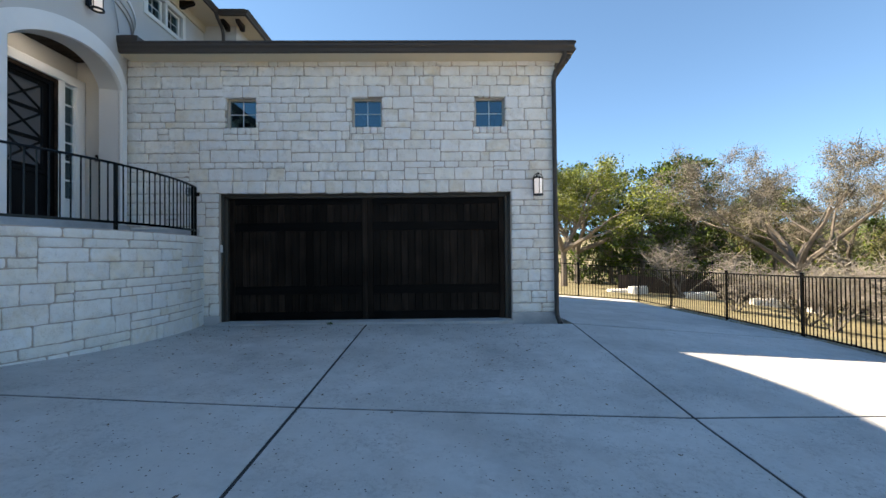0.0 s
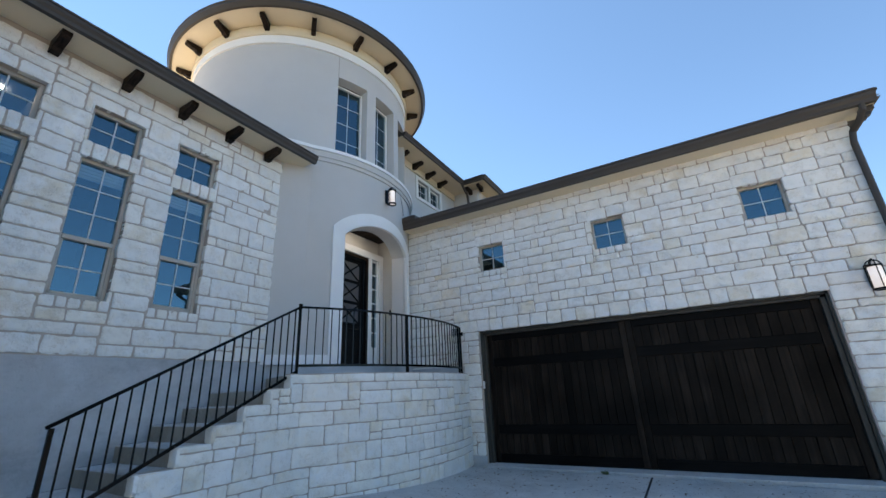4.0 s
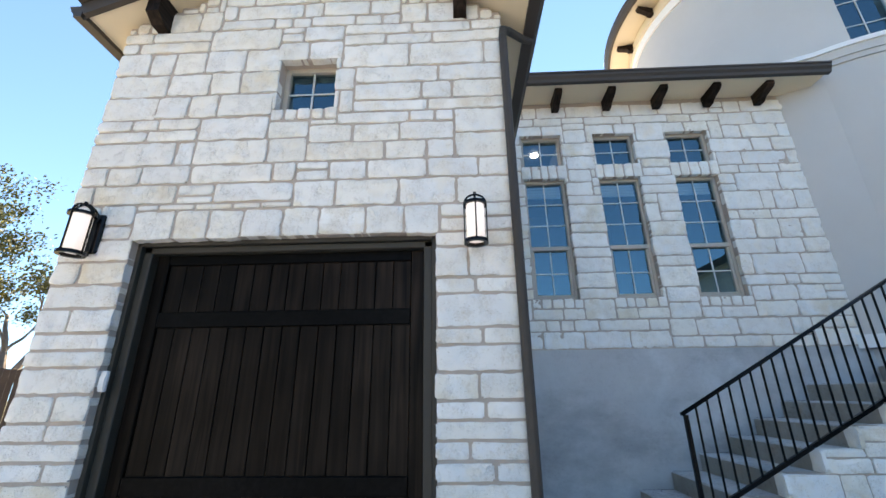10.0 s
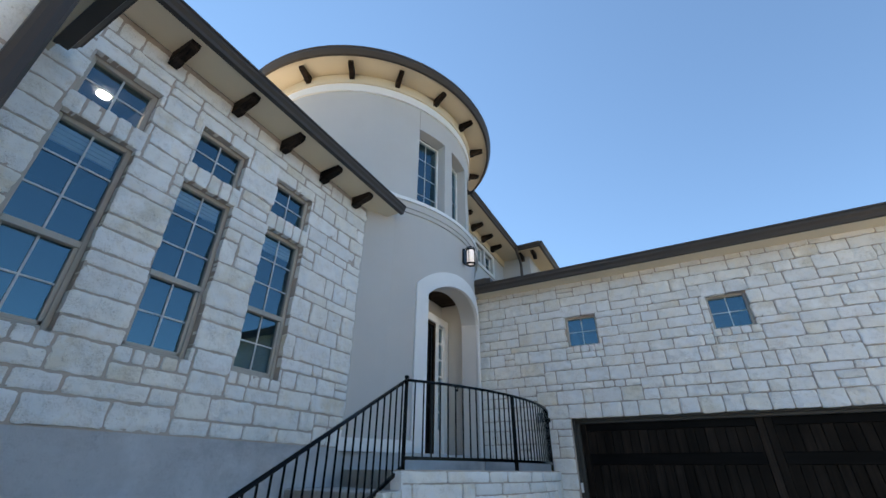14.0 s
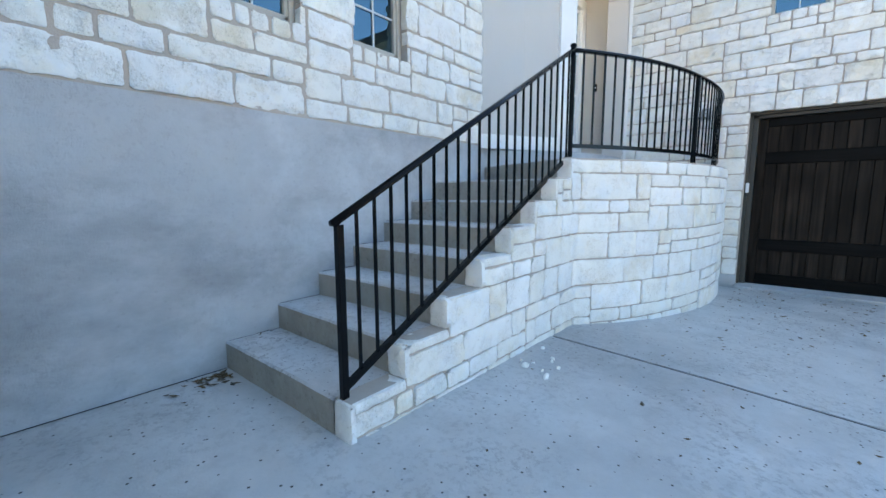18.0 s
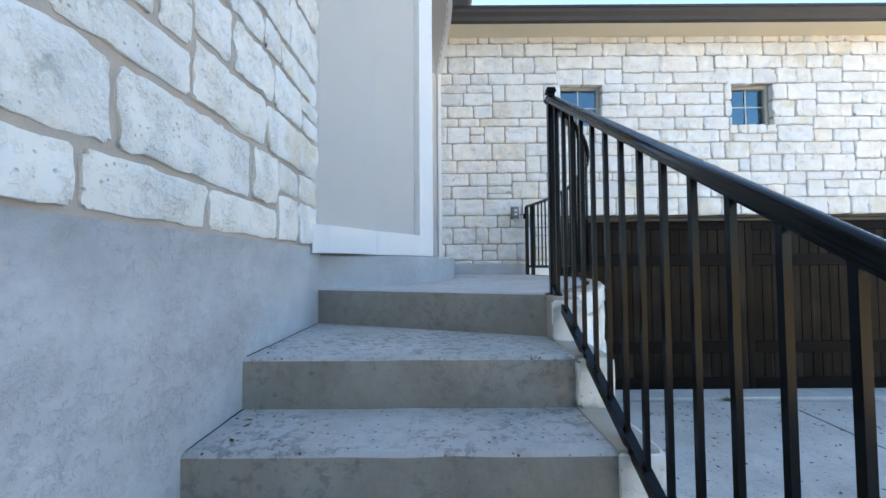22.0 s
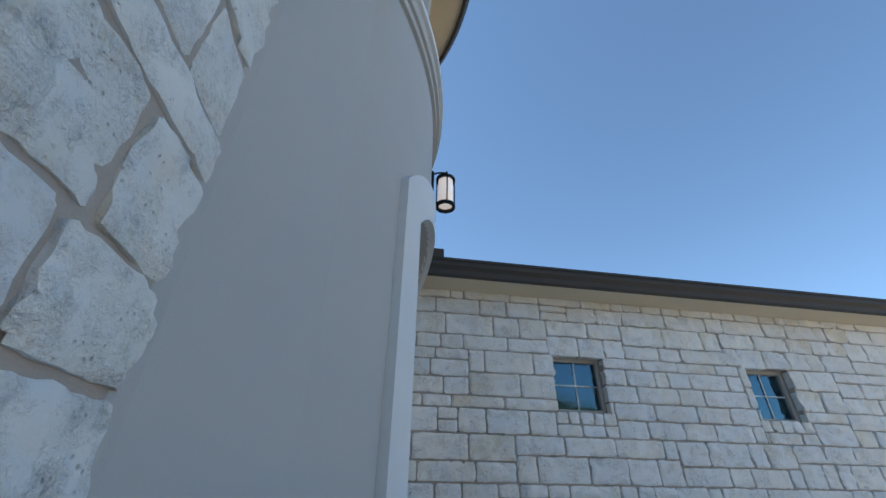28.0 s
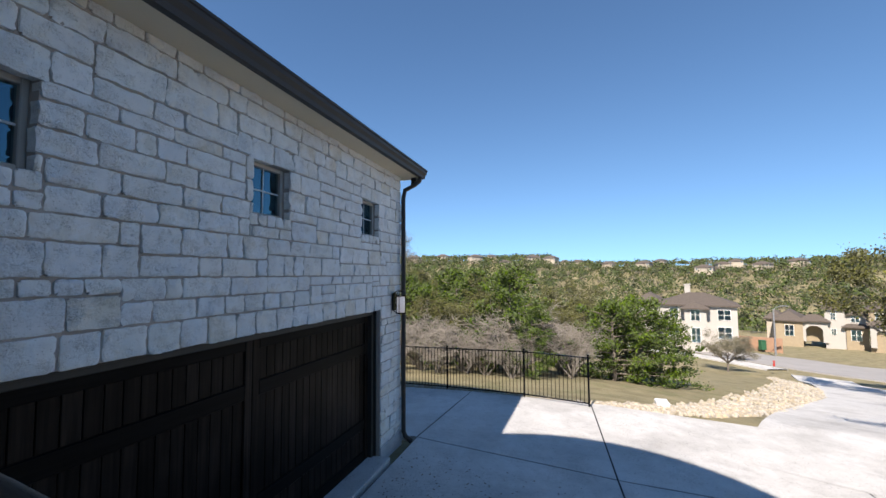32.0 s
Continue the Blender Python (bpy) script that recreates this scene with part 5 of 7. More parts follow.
b.loft([[(u, v, r) for u in us] for r, v in ((3.3, 9.17), (1.6, 9.6), (0.02, 10.0))])
part("shingles", b, ROOF_TILE, roof_tower)
for k in range(18):
    a = radians(-19.6 * k + 0.2 + 19.6 * 4)
    m = Matrix.Translation((TC[0] + (RU + 0.06) * math.cos(a), TC[1] + (RU + 0.06) * math.sin(a), 9.0)) @ Matrix.Rotation(a, 4, "Z")
    corbel(roof_tower, m)

# entry recess
recess = thing("wall_entry_recess", "pale stucco recess behind the arched entry", "wall", kind="structure")
DX = -6.62
part("side", Build().box(-7.0, -6.1, 7.42, 7.62, 1.83, 4.95), RECESS, recess)
part("side", Build().box(-7.0, -6.0, 5.25, 5.42, 1.83, 4.95), RECESS, recess)
part("back", Build().box(-6.9, -6.72, 5.25, 7.6, 1.83, 4.95), RECESS, recess)
b = Build()
for k in range(12):
    b.box(-6.9, -5.95, 5.3 + k * 0.19, 5.3 + k * 0.19 + 0.182, 4.82, 4.86, 0.004)
tagged(part("ceiling_entry", b, DARK_BEAM), "dark-stained tongue-and-groove porch ceiling", "ceiling", kind="structure")
b = Build()
b.tube([(-6.24, 6.29, 4.805), (-6.24, 6.29, 4.822)], 0.085, 18)
tagged(part("porch_downlight", b, GLOW_LAMP), "lit round recessed downlight in the porch ceiling", "ceiling light")
b = Build(drum(0, 0, 0))
us = lines((-52, 26), 2)
b.loft([[(u, 1.5, 2.0) for u in us], [(u, 1.5, RT + 0.05) for u in us], [(u, 1.815, RT + 0.05) for u in us], [(u, 1.828, RT + 0.035) for u in us], [(u, 1.828, 1.7) for u in us]])
tagged(part("porch_plinth", b, PARGE), "curved concrete plinth under the tower and porch", "step", kind="structure")

# front door with sidelight
front_door = thing("door_3", "dark iron front door with X panels and a sidelight in white frame", "front door", kind="structure")
for r in ((5.62, 5.74, 1.83, 4.42), (6.88, 7.0, 1.83, 4.42), (7.24, 7.40, 1.83, 4.42)):
    part("door_frame", Build().box(DX - 0.1, DX + 0.07, r[0], r[1], r[2], r[3], 0.01), WHITE_TRIM, front_door)
part("door_frame", Build().box(DX - 0.1, DX + 0.075, 5.62, 7.40, 4.28, 4.44, 0.01), WHITE_TRIM, front_door)
part("threshold", Build().box(DX - 0.1, DX + 0.16, 5.7, 7.0, 1.828, 1.87, 0.008), BRONZE, front_door)
leaf = part("door_leaf", Build().box(DX - 0.04, DX + 0.015, 5.75, 6.87, 1.872, 4.27, 0.006), BLACK_METAL, front_door, "black iron door leaf")
for r in ((5.75, 5.88, 1.88, 4.26), (6.74, 6.87, 1.88, 4.26), (5.88, 6.74, 1.88, 2.06), (5.88, 6.74, 4.14, 4.26), (5.88, 6.74, 2.62, 2.70)):
    part("door_border", Build().box(DX + 0.015, DX + 0.04, r[0], r[1], r[2], r[3], 0.006), BLACK_METAL, leaf)
for e0, e1 in ((5.742, 5.80), (6.82, 6.878)):
    part("dark_jamb", Build().box(DX - 0.03, DX + 0.06, e0, e1, 1.872, 4.275, 0.006), DARK_BEAM, front_door, "dark inner jamb")
part("dark_head", Build().box(DX - 0.03, DX + 0.06, 5.80, 6.82, 4.21, 4.275, 0.006), DARK_BEAM, front_door, "dark inner head")
for z0 in (2.74, 3.20, 3.66):
    y0, y1, z1 = 6.02, 6.60, z0 + 0.40
    panel = part("x_panel", Build().box(DX + 0.015, DX + 0.045, y0 - 0.03, y0, z0, z1, 0.004).box(DX + 0.015, DX + 0.045, y1, y1 + 0.03, z0, z1, 0.004).box(DX + 0.015, DX + 0.045, y0 - 0.03, y1 + 0.03, z1, z1 + 0.03, 0.004).box(DX + 0.015, DX + 0.045, y0 - 0.03, y1 + 0.03, z0 - 0.03, z0, 0.004), BLACK_METAL, leaf, "black iron panel frame with crossed bars")
    part("crossbar", Build().bar([(DX + 0.03, y0, z0), (DX + 0.03, y1, z1)], 0.03, 0.02, up=(1, 0, 0)).bar([(DX + 0.034, y1, z0), (DX + 0.034, y0, z1)], 0.03, 0.02, up=(1, 0, 0)), BLACK_METAL, leaf)
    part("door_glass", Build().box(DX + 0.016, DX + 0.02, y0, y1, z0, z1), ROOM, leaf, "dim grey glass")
# dark panel close behind the pane, its colour standing for the hall's shade
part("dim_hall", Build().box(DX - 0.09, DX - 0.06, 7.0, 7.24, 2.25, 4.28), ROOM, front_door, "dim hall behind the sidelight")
part("door_handle", Build().tube([(DX + 0.05, 5.84, 2.75), (DX + 0.09, 5.84, 2.78), (DX + 0.09, 5.84, 3.0), (DX + 0.05, 5.84, 3.03)], 0.012, 8), BLACK_METAL, leaf)
part("sidelight_panel", Build().box(DX - 0.03, DX + 0.03, 7.0, 7.24, 1.87, 2.25, 0.01), WHITE_TRIM, front_door)
b = Build()
b.add([(DX, 7.03, 2.28), (DX, 7.21, 2.28), (DX, 7.21, 4.25), (DX, 7.03, 4.25)], [(0, 1, 2, 3)])
pane = part("sidelight_pane", b, GLASS, front_door)
pane.visible_shadow = False
for k in range(7):
    z = 2.27 + k * 0.33
    part("sidelight_bar", Build().box(DX - 0.01, DX + 0.02, 7.02, 7.22, z - 0.014, z + 0.014), WHITE_TRIM, front_door)
for y in (7.0, 7.21):
    part("sidelight_stop", Build().box(DX - 0.02, DX + 0.03, y, y + 0.03, 2.25, 4.28), WHITE_TRIM, front_door)
tagged(part("doormat", Build().box(-6.42, -5.98, 6.22, 6.88, 1.829, 1.843, 0.004), JOINT), "dark worn doormat on the porch before the door", "doormat")
bell = thing("doorbell", "small black doorbell on the porch side wall", "doorbell")
part("plate", Build().box(-6.38, -6.33, 7.39, 7.42, 3.0, 3.12, 0.008), BLACK_METAL, bell)
part("button", Build().tube([(-6.355, 7.39, 3.06), (-6.355, 7.382, 3.06)], 0.014, 10), PLASTIC, bell)
tagged(part("doormat", Build().box(DX + 0.16, DX + 0.6, 5.9, 6.75, 1.829, 1.845, 0.005), BOARD_FENCE), "dark coir doormat at the front door", "doormat")

# ---- upper wing behind the tower ----
UX = -6.55
UP = plane_x(UX)
wall_up = holed_wall("wall_upper_wing", (7.6, 11.2), (4.9, 7.62), [(8.98, 9.56, 6.72, 7.27), (9.64, 10.22, 6.72, 7.27)], UP, 0.25, STUCCO)
tagged(wall_up, "grey stucco upper storey wall behind the tower", "wall", kind="structure")
tagged(part("wall_upper_return", Build().box(UX, -5.65, 11.2, 11.4, 4.9, 7.62).box(-5.75, -5.65, 11.4, 15.0, 4.9, 7.62), STUCCO), "grey stucco return of the upper storey", "wall", kind="structure")
for u0, u1 in ((8.98, 9.56), (9.64, 10.22)):
    window(UP, u0, u1, 6.72, 7.27, 2, 2, FRAME_WHITE, "small upper window with four panes in white trim", back=0.05)
trim_up = thing("trim_upper_windows", "white trim round the paired upper windows", "trim", kind="structure")
for r in ((8.86, 8.98, 6.62, 7.38), (9.56, 9.64, 6.72, 7.27), (10.22, 10.34, 6.62, 7.38), (8.98, 10.22, 7.27, 7.38), (8.98, 10.22, 6.62, 6.72)):
    part("casing", Build().box(UX - 0.02, UX + 0.04, *r, 0.006), FRAME_WHITE, trim_up)
roof_up = thing("roof_upper_wing", "upper storey roof with bronze gutter and brackets", "roof", kind="structure")
part("frieze", Build().box(UX - 0.01, UX + 0.05, 7.6, 11.2, 7.42, 7.62), CREAM, roof_up)
part("soffit", Build().box(UX, UX + 0.62, 7.4, 11.3, 7.62, 7.66).box(UX + 0.62, -5.2, 10.75, 11.3, 7.62, 7.66).box(-5.75, -5.2, 11.3, 15.2, 7.62, 7.66), CREAM, roof_up)
gutter_path([(UX + 0.6, 7.4, 7.63), (UX + 0.6, 10.72, 7.63)], roof_up)
gutter_path([(UX + 0.7, 10.74, 7.63), (-5.14, 10.74, 7.63)], roof_up)
gutter_path([(-5.2, 10.65, 7.63), (-5.2, 15.2, 7.63)], roof_up)
b = Build()
b.loft([[(UX + 0.62, 7.0, 7.72), (UX + 0.62, 15.2, 7.72)], [(UX - 4, 7.0, 8.6), (UX - 4, 15.2, 8.6)]])
b.loft([[(UX, 10.74, 7.75), (-5.2, 10.74, 7.75)], [(UX, 12.8, 8.3), (-5.6, 12.8, 8.3)]])
part("shingles", b, ROOF_TILE, roof_up)
for y in (8.0, 8.7, 9.4, 10.1):
    corbel(roof_up, Matrix.Translation((UX + 0.05, y, 7.62)))
for x in (-5.85, -5.45):
    corbel(roof_up, Matrix.Translation((x, 11.18, 7.62)) @ Matrix.Rotation(radians(-90), 4, "Z"))
pipe_round("downspout_upper", [(-5.85, 10.5, 7.62), (-5.85, 10.6, 7.5), (-5.85, 10.85, 7.35), (-5.85, 10.9, 7.2), (-5.85, 10.9, 5.6)], "bronze downspout on the upper storey")
cable = tagged(part("cable", Build().tube([(-5.72, 6.95, 5.75), (-5.71, 7.0, 5.6), (-5.74, 7.1, 5.4), (-5.8, 7.2, 5.25)], 0.012, 6), STEEL), "grey cable down the tower wall", "cable")

# house core that closes the place behind
b = Build()
b.box(-13.5, -8.6, -3.6, 4.6, 0, 5.5).box(-13.5, -11.4, 4.6, 8.2, 0, 5.6).box(-13.5, -7.0, 9.3, 15, 0, 7.6)
tagged(part("wall_house_core", b, STUCCO), "plain stucco rear body of the house", "wall", kind="structure")

# ---- stairs and landing ----
STEPS_Y = [1.41, 1.775, 2.124, 2.46, 2.805, 3.15, 3.492]
stairs = thing("stairs", "eight concrete steps with pitted treads climbing to the porch", "stairs", kind="structure")
for i, y in enumerate(STEPS_Y):
    z = 0.173 + 0.18 * (i + 1)
    y2 = STEPS_Y[i + 1] + 0.03 if i < 6 else 4.5
    b = Build()
    wob = [rng.uniform(-0.006, 0.006) for _ in range(9)]
    xs = [-6.481 + 1.185 * k / 8 for k in range(9)]
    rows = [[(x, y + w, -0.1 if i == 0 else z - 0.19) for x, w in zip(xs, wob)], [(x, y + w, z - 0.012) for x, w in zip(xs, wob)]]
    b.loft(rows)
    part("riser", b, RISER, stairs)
    b = Build()
    b.loft([[(x, y + w, z - 0.012) for x, w in zip(xs, wob)], [(x, y + w + 0.012, z) for x, w in zip(xs, wob)], [(x, y2, z) for x in xs]])
    part("tread", b, STEP, stairs)
    b = Build()
    marks = [y + 0.02 + (STEPS_Y[i + 1] - y if i < 6 else 0.86) * k / 6 for k in range(7)]
    b.loft([[(-6.480, v, z + 0.004 * rng.random()), (-6.476 + 0.002 * rng.random(), v, z + 0.002), (-6.477, v, z - 0.002)] for v in marks])
    part("edge_crack", b, JOINT, stairs, "dark crack between tread and wall")
# the first step carries on to the cheek end
LZ = 1.62
RL = 4.06
landing = thing("landing", "curved concrete porch landing", "landing", kind="structure")
arc = [(TC[0] + RL * math.cos(radians(a)), TC[1] + RL * math.sin(radians(a))) for a in lines((-37.5, 17.3), 2)]
edge = [(-6.481, 4.37), (-5.9, 4.13), (-5.29, 3.88)] + arc[1:] + [(-4.63, 7.62), (-6.481, 7.62)]
b = Build()
b.add([(x, y, LZ) for x, y in edge], [tuple(range(len(edge)))])
part("slab", b, STEP, landing)
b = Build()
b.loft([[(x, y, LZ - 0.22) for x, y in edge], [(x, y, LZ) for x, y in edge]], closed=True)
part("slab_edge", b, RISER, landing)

# stone cheek and curved retaining wall
RW_R = 4.14
ystart = 1.43
ang0 = -math.acos((-5.185 - TC[0]) / RW_R)
yk = TC[1] + RW_R * math.sin(ang0)
LS = yk - ystart
ang1 = math.asin((7.6 - TC[1]) / RW_R)
LEN = LS + (ang1 - ang0) * RW_R


def cheek(u, v, d):
    if u < LS:
        return (-5.185 + d, ystart + u, v)
    a = ang0 + (u - LS) / RW_R
    return (TC[0] + (RW_R + d) * math.cos(a), TC[1] + (RW_R + d) * math.sin(a), v)


def cheek_top(u):
    y = ystart + u
    if y > 3.78:
        return LZ
    k = sum(1 for s in STEPS_Y if y >= s - 0.0)
    return 0.173 + 0.18 * max(1, k)


CU = [0] + [s - ystart for s in STEPS_Y[1:]] + [3.78 - ystart]
wall_cheek = holed_wall("wall_retaining", CU + lines((3.78 - ystart, LS, LEN), 0.1), lines((-0.25, 0.173, LZ), 0.09), [], cheek, 0.115, MORTAR, inside=lambda u, v: v < cheek_top(u) - 0.004)
tagged(wall_cheek, "white limestone stair cheek and curved retaining wall", "wall", kind="structure")
us = lines(CU + [LS, LEN], 0.058)
vs = lines((-0.03, 0.173) + tuple(0.173 + 0.18 * k for k in range(1, 9)), 0.06)
rects = pack(us, vs, lambda u, v: v < cheek_top(u), tall=0.5, wide=(0.24, 0.62), beds_of=(2, 3, 3, 4, 4))
CHEEK_STONES = (wall_cheek, rects, cheek)

# stone step ends seen from the stairs
END = lambda y: (lambda u, v, d: (u, y - d, v))
step_ends = []
for i, y in enumerate(STEPS_Y + [3.78]):
    z1 = 0.173 + 0.18 * (i + 1)
    step_ends.append(((-5.305, -5.165, z1 - 0.18 if i else -0.02, z1 - 0.002), END(y + 0.004 if i else ystart)))

CAP = lambda z: (lambda u, v, d: (u, v, z + d))
ends = STEPS_Y + [3.78, 4.0]
step_caps = []
for i, (a, c) in enumerate(zip(ends, ends[1:])):
    z1 = 0.173 + 0.18 * (i + 1)
    if i < 7:
        step_caps.append(((-5.303, -5.166, (a if i else ystart) - 0.008, c - 0.006), CAP(z1 - 0.006)))

# ---- railing ----
railing = thing("stair_railing", "black metal stair railing with square balusters, curving round the porch", "railing")
RX = -5.258
part("post", Build().box(RX - 0.0175, RX + 0.0175, 1.43, 1.465, 0.34, 1.17, 0.003), BLACK_METAL, railing)
part("post", Build().box(RX - 0.0165, RX + 0.0165, 3.8985, 3.9315, 1.60, 2.56, 0.003), BLACK_METAL, railing)
part("post_cap", Build().box(RX - 0.023, RX + 0.023, 3.892, 3.938, 2.56, 2.572, 0.003).box(RX - 0.02, RX + 0.02, 3.895, 3.935, 2.572, 2.585, 0.004), BLACK_METAL, railing)
RTOP = [(RX, 1.41, 1.172), (RX, 3.915, 2.535)]
RBOT = [(RX, 1.45, 0.40), (RX, 3.915, 1.652)]
part("top_rail", Build().rail([(x, y, z + 0.004) for x, y, z in RTOP], 0.048, 0.030), BLACK_METAL, railing, smooth=True)
part("bottom_rail", Build().bar(RBOT, 0.026, 0.034), BLACK_METAL, railing)
for k in range(22):
    y = 1.547 + 0.109 * k
    z0 = 0.40 + (y - 1.45) * (1.652 - 0.40) / (3.915 - 1.45)
    z1 = 1.19 + (y - 1.45) * (2.535 - 1.19) / (3.915 - 1.45)
    part("baluster", Build().box(RX - 0.0068, RX + 0.0068, y - 0.0068, y + 0.0068, z0, z1 - 0.006), BLACK_METAL, railing)


def rail_at(s):
    """The porch rail in plan, from the stair post to the garage wall."""
    a0, a1 = math.atan2(3.915 - TC[1], RX - TC[0]), math.asin((7.52 - TC[1]) / 4.05)
    a = a0 + (a1 - a0) * s
    r = 4.09 + (4.03 - 4.09) * min(1, s * 2)
    return (TC[0] + r * math.cos(a), TC[1] + r * math.sin(a))


curve = [rail_at(k / 30) for k in range(31)]
part("top_rail", Build().rail([(x, y, 2.539) for x, y in curve], 0.048, 0.030), BLACK_METAL, railing, smooth=True)
part("bottom_rail", Build().bar([(x, y, 1.73) for x, y in curve], 0.026, 0.034), BLACK_METAL, railing)
NC = 34
for k in range(1, NC):
    x, y = rail_at(k / NC)
    part("baluster", Build().box(-0.0068, 0.0068, -0.0068, 0.0068, 1.73, 2.53, 0, Matrix.Translation((x, y, 0)) @ Matrix.Rotation(math.atan2(y - TC[1], x - TC[0]), 4, "Z")), BLACK_METAL, railing)
for s in (0.47, 0.955, 1.0):
    x, y = rail_at(s)
    part("post", Build().box(-0.02, 0.02, -0.02, 0.02, 1.60, 2.535, 0.003, Matrix.Translation((x, y, 0)) @ Matrix.Rotation(math.atan2(y - TC[1], x - TC[0]), 4, "Z")), BLACK_METAL, railing)
x, y = rail_at(1.0)
part("wall_bracket", Build().box(x - 0.02, x + 0.02, y, 7.6, 2.40, 2.43).box(x - 0.03, x + 0.03, 7.585, 7.6, 2.38, 2.45), BLACK_METAL, railing)

# ---- wall lanterns ----


def lantern(m):
    """A caged cylinder lantern on a back plate; +x points out of the wall, z up, origin at the glass centre."""
    ob = thing("wall_lantern", "black caged wall lantern with a lit frosted glass cylinder", "wall lamp", "wall lanterns")
    g = 0.062
    b = Build()
    n = 20
    circ = lambda r, z: [(r * math.cos(2 * math.pi * k / n), r * math.sin(2 * math.pi * k / n), z) for k in range(n)]
    b.loft([circ(g, -0.135), circ(g, 0.12), circ(g * 0.9, 0.135)], closed=True, cap=True)
    part("glass_shade", b, GLOW_WHITE, ob, "lit frosted glass cylinder", True)
    for z0, z1 in ((-0.158, -0.135), (0.12, 0.14)):
        b = Build()
        b.loft([circ(g - 0.004, z0), circ(g + 0.02, z0), circ(g + 0.02, z1), circ(g - 0.004, z1), circ(g - 0.004, z0)], closed=True)
        part("ring", b, BLACK_METAL, ob)
    for k in range(4):
        a = math.pi / 2 * k
        c, s = math.cos(a), math.sin(a)
        part("cage_bar", Build().bar([(c * (g + 0.014), s * (g + 0.014), -0.15), (c * (g + 0.014), s * (g + 0.014), 0.13)], 0.0095, 0.008, up=(c, s, 0)), BLACK_METAL, ob)
    for k in range(2):
        a = math.pi / 2 * k
        c, s = math.cos(a), math.sin(a)
        arcp = [(c * (g + 0.014) * math.cos(t), s * (g + 0.014) * math.cos(t), 0.13 + 0.075 * math.sin(t)) for t in [math.pi * i / 12 for i in range(13)]]
        part("cage_hoop", Build().bar(arcp, 0.012, 0.008, up=(-s, c, 0)), BLACK_METAL, ob)
    part("finial", Build().box(-0.01, 0.01, -0.01, 0.01, 0.195, 0.225, 0.003), BLACK_METAL, ob)
    part("arm", Build().tube([(-0.12, 0, 0.17), (-0.08, 0, 0.20), (-0.03, 0, 0.215), (0, 0, 0.205)], 0.008, 8), BLACK_METAL, ob)
    part("lower_arm", Build().tube([(-0.12, 0, -0.12), (-0.06, 0, -0.145)], 0.008, 8), BLACK_METAL, ob)
    part("back_plate", Build().box(-0.14, -0.105, -0.055, 0.055, -0.11, 0.18, 0.01), BLACK_METAL, ob)
    ob.matrix_world = m @ Matrix.Scale(1.06, 4)
    return ob


first = lantern(pose(-3.985, -0.395, 2.53))
copy_thing(first, pose(-3.99, -3.37, 2.53) @ Matrix.Scale(1.06, 4))
copy_thing(first, pose(1.735, 7.435, 2.50, 0, 0, -90) @ Matrix.Scale(1.06, 4))
copy_thing(first, pose(TC[0] + 2.98, 6.42, 5.36) @ Matrix.Scale(1.06, 4))

pad = thing("door_keypad", "white garage keypad on the dark door jamb", "keypad")
part("case", Build().box(SX - 0.02, SX + 0.012, -3.035, -2.985, 1.40, 1.54, 0.008), PLASTIC, pad)
part("flap", Build().box(SX + 0.012, SX + 0.018, -3.03, -2.99, 1.42, 1.50, 0.002), PLASTIC, pad)
pad2 = thing("door_sensor", "small white keypad on the double garage jamb", "keypad")
part("case", Build().box(-4.23, -4.19, 7.60, 7.635, 1.32, 1.46, 0.008), PLASTIC, pad2)
outlet = thing("outlet_box", "grey weatherproof outlet box on the limestone wall", "outlet")
part("cover", Build().box(-4.822, -4.738, 7.51, 7.585, 2.39, 2.53, 0.01), GREY_BOX, outlet)
part("socket", Build().box(-4.80, -4.76, 7.504, 7.512, 2.47, 2.50, 0.003).box(-4.80, -4.76, 7.504, 7.512, 2.42, 2.45, 0.003), PLASTIC, outlet)
part("plate", Build().box(-4.835, -4.725, 7.585, 7.60, 2.375, 2.545, 0.005), GREY_BOX, outlet)

# ---- yard fences ----


def on_land(x, y):
    return land(x, y) - 0.09 if not (-6.4 < x < 6.9 and -4.6 < y < 14.8) else near_ground(x, y)


def iron_fence(posts, label, height=1.27, gap=0.105, group="iron fences"):
    """Black metal panels between square posts: two rails and many pickets."""
    ob = thing("iron_fence", label, "fence", group)
    picket = mesh_of("picket", Build().box(-0.008, 0.008, -0.008, 0.008, 0.08, height, 0.001), BLACK_METAL)
    for k, (x, y) in enumerate(posts):
        z = on_land(x, y)
        part("post", Build().box(x - 0.025, x + 0.025, y - 0.025, y + 0.025, z - 0.05, z + height + 0.06, 0.003), BLACK_METAL, ob)
        part("post_cap", Build().box(x - 0.032, x + 0.032, y - 0.032, y + 0.032, z + height + 0.06, z + height + 0.085, 0.006), BLACK_METAL, ob)
    for (x0, y0), (x1, y1) in zip(posts, posts[1:]):
        z0, z1 = on_land(x0, y0), on_land(x1, y1)
        for h in (0.08, height):
            part("rail", Build().bar([(x0, y0, z0 + h), (x1, y1, z1 + h)], 0.03, 0.03), BLACK_METAL, ob)
        n = int(math.hypot(x1 - x0, y1 - y0) / gap)
        for i in range(1, n):
            t = i / n
            o = new("picket", picket)
            o.parent = ob
            o.location = (x0 + (x1 - x0) * t, y0 + (y1 - y0) * t, z0 + (z1 - z0) * t)
    return ob


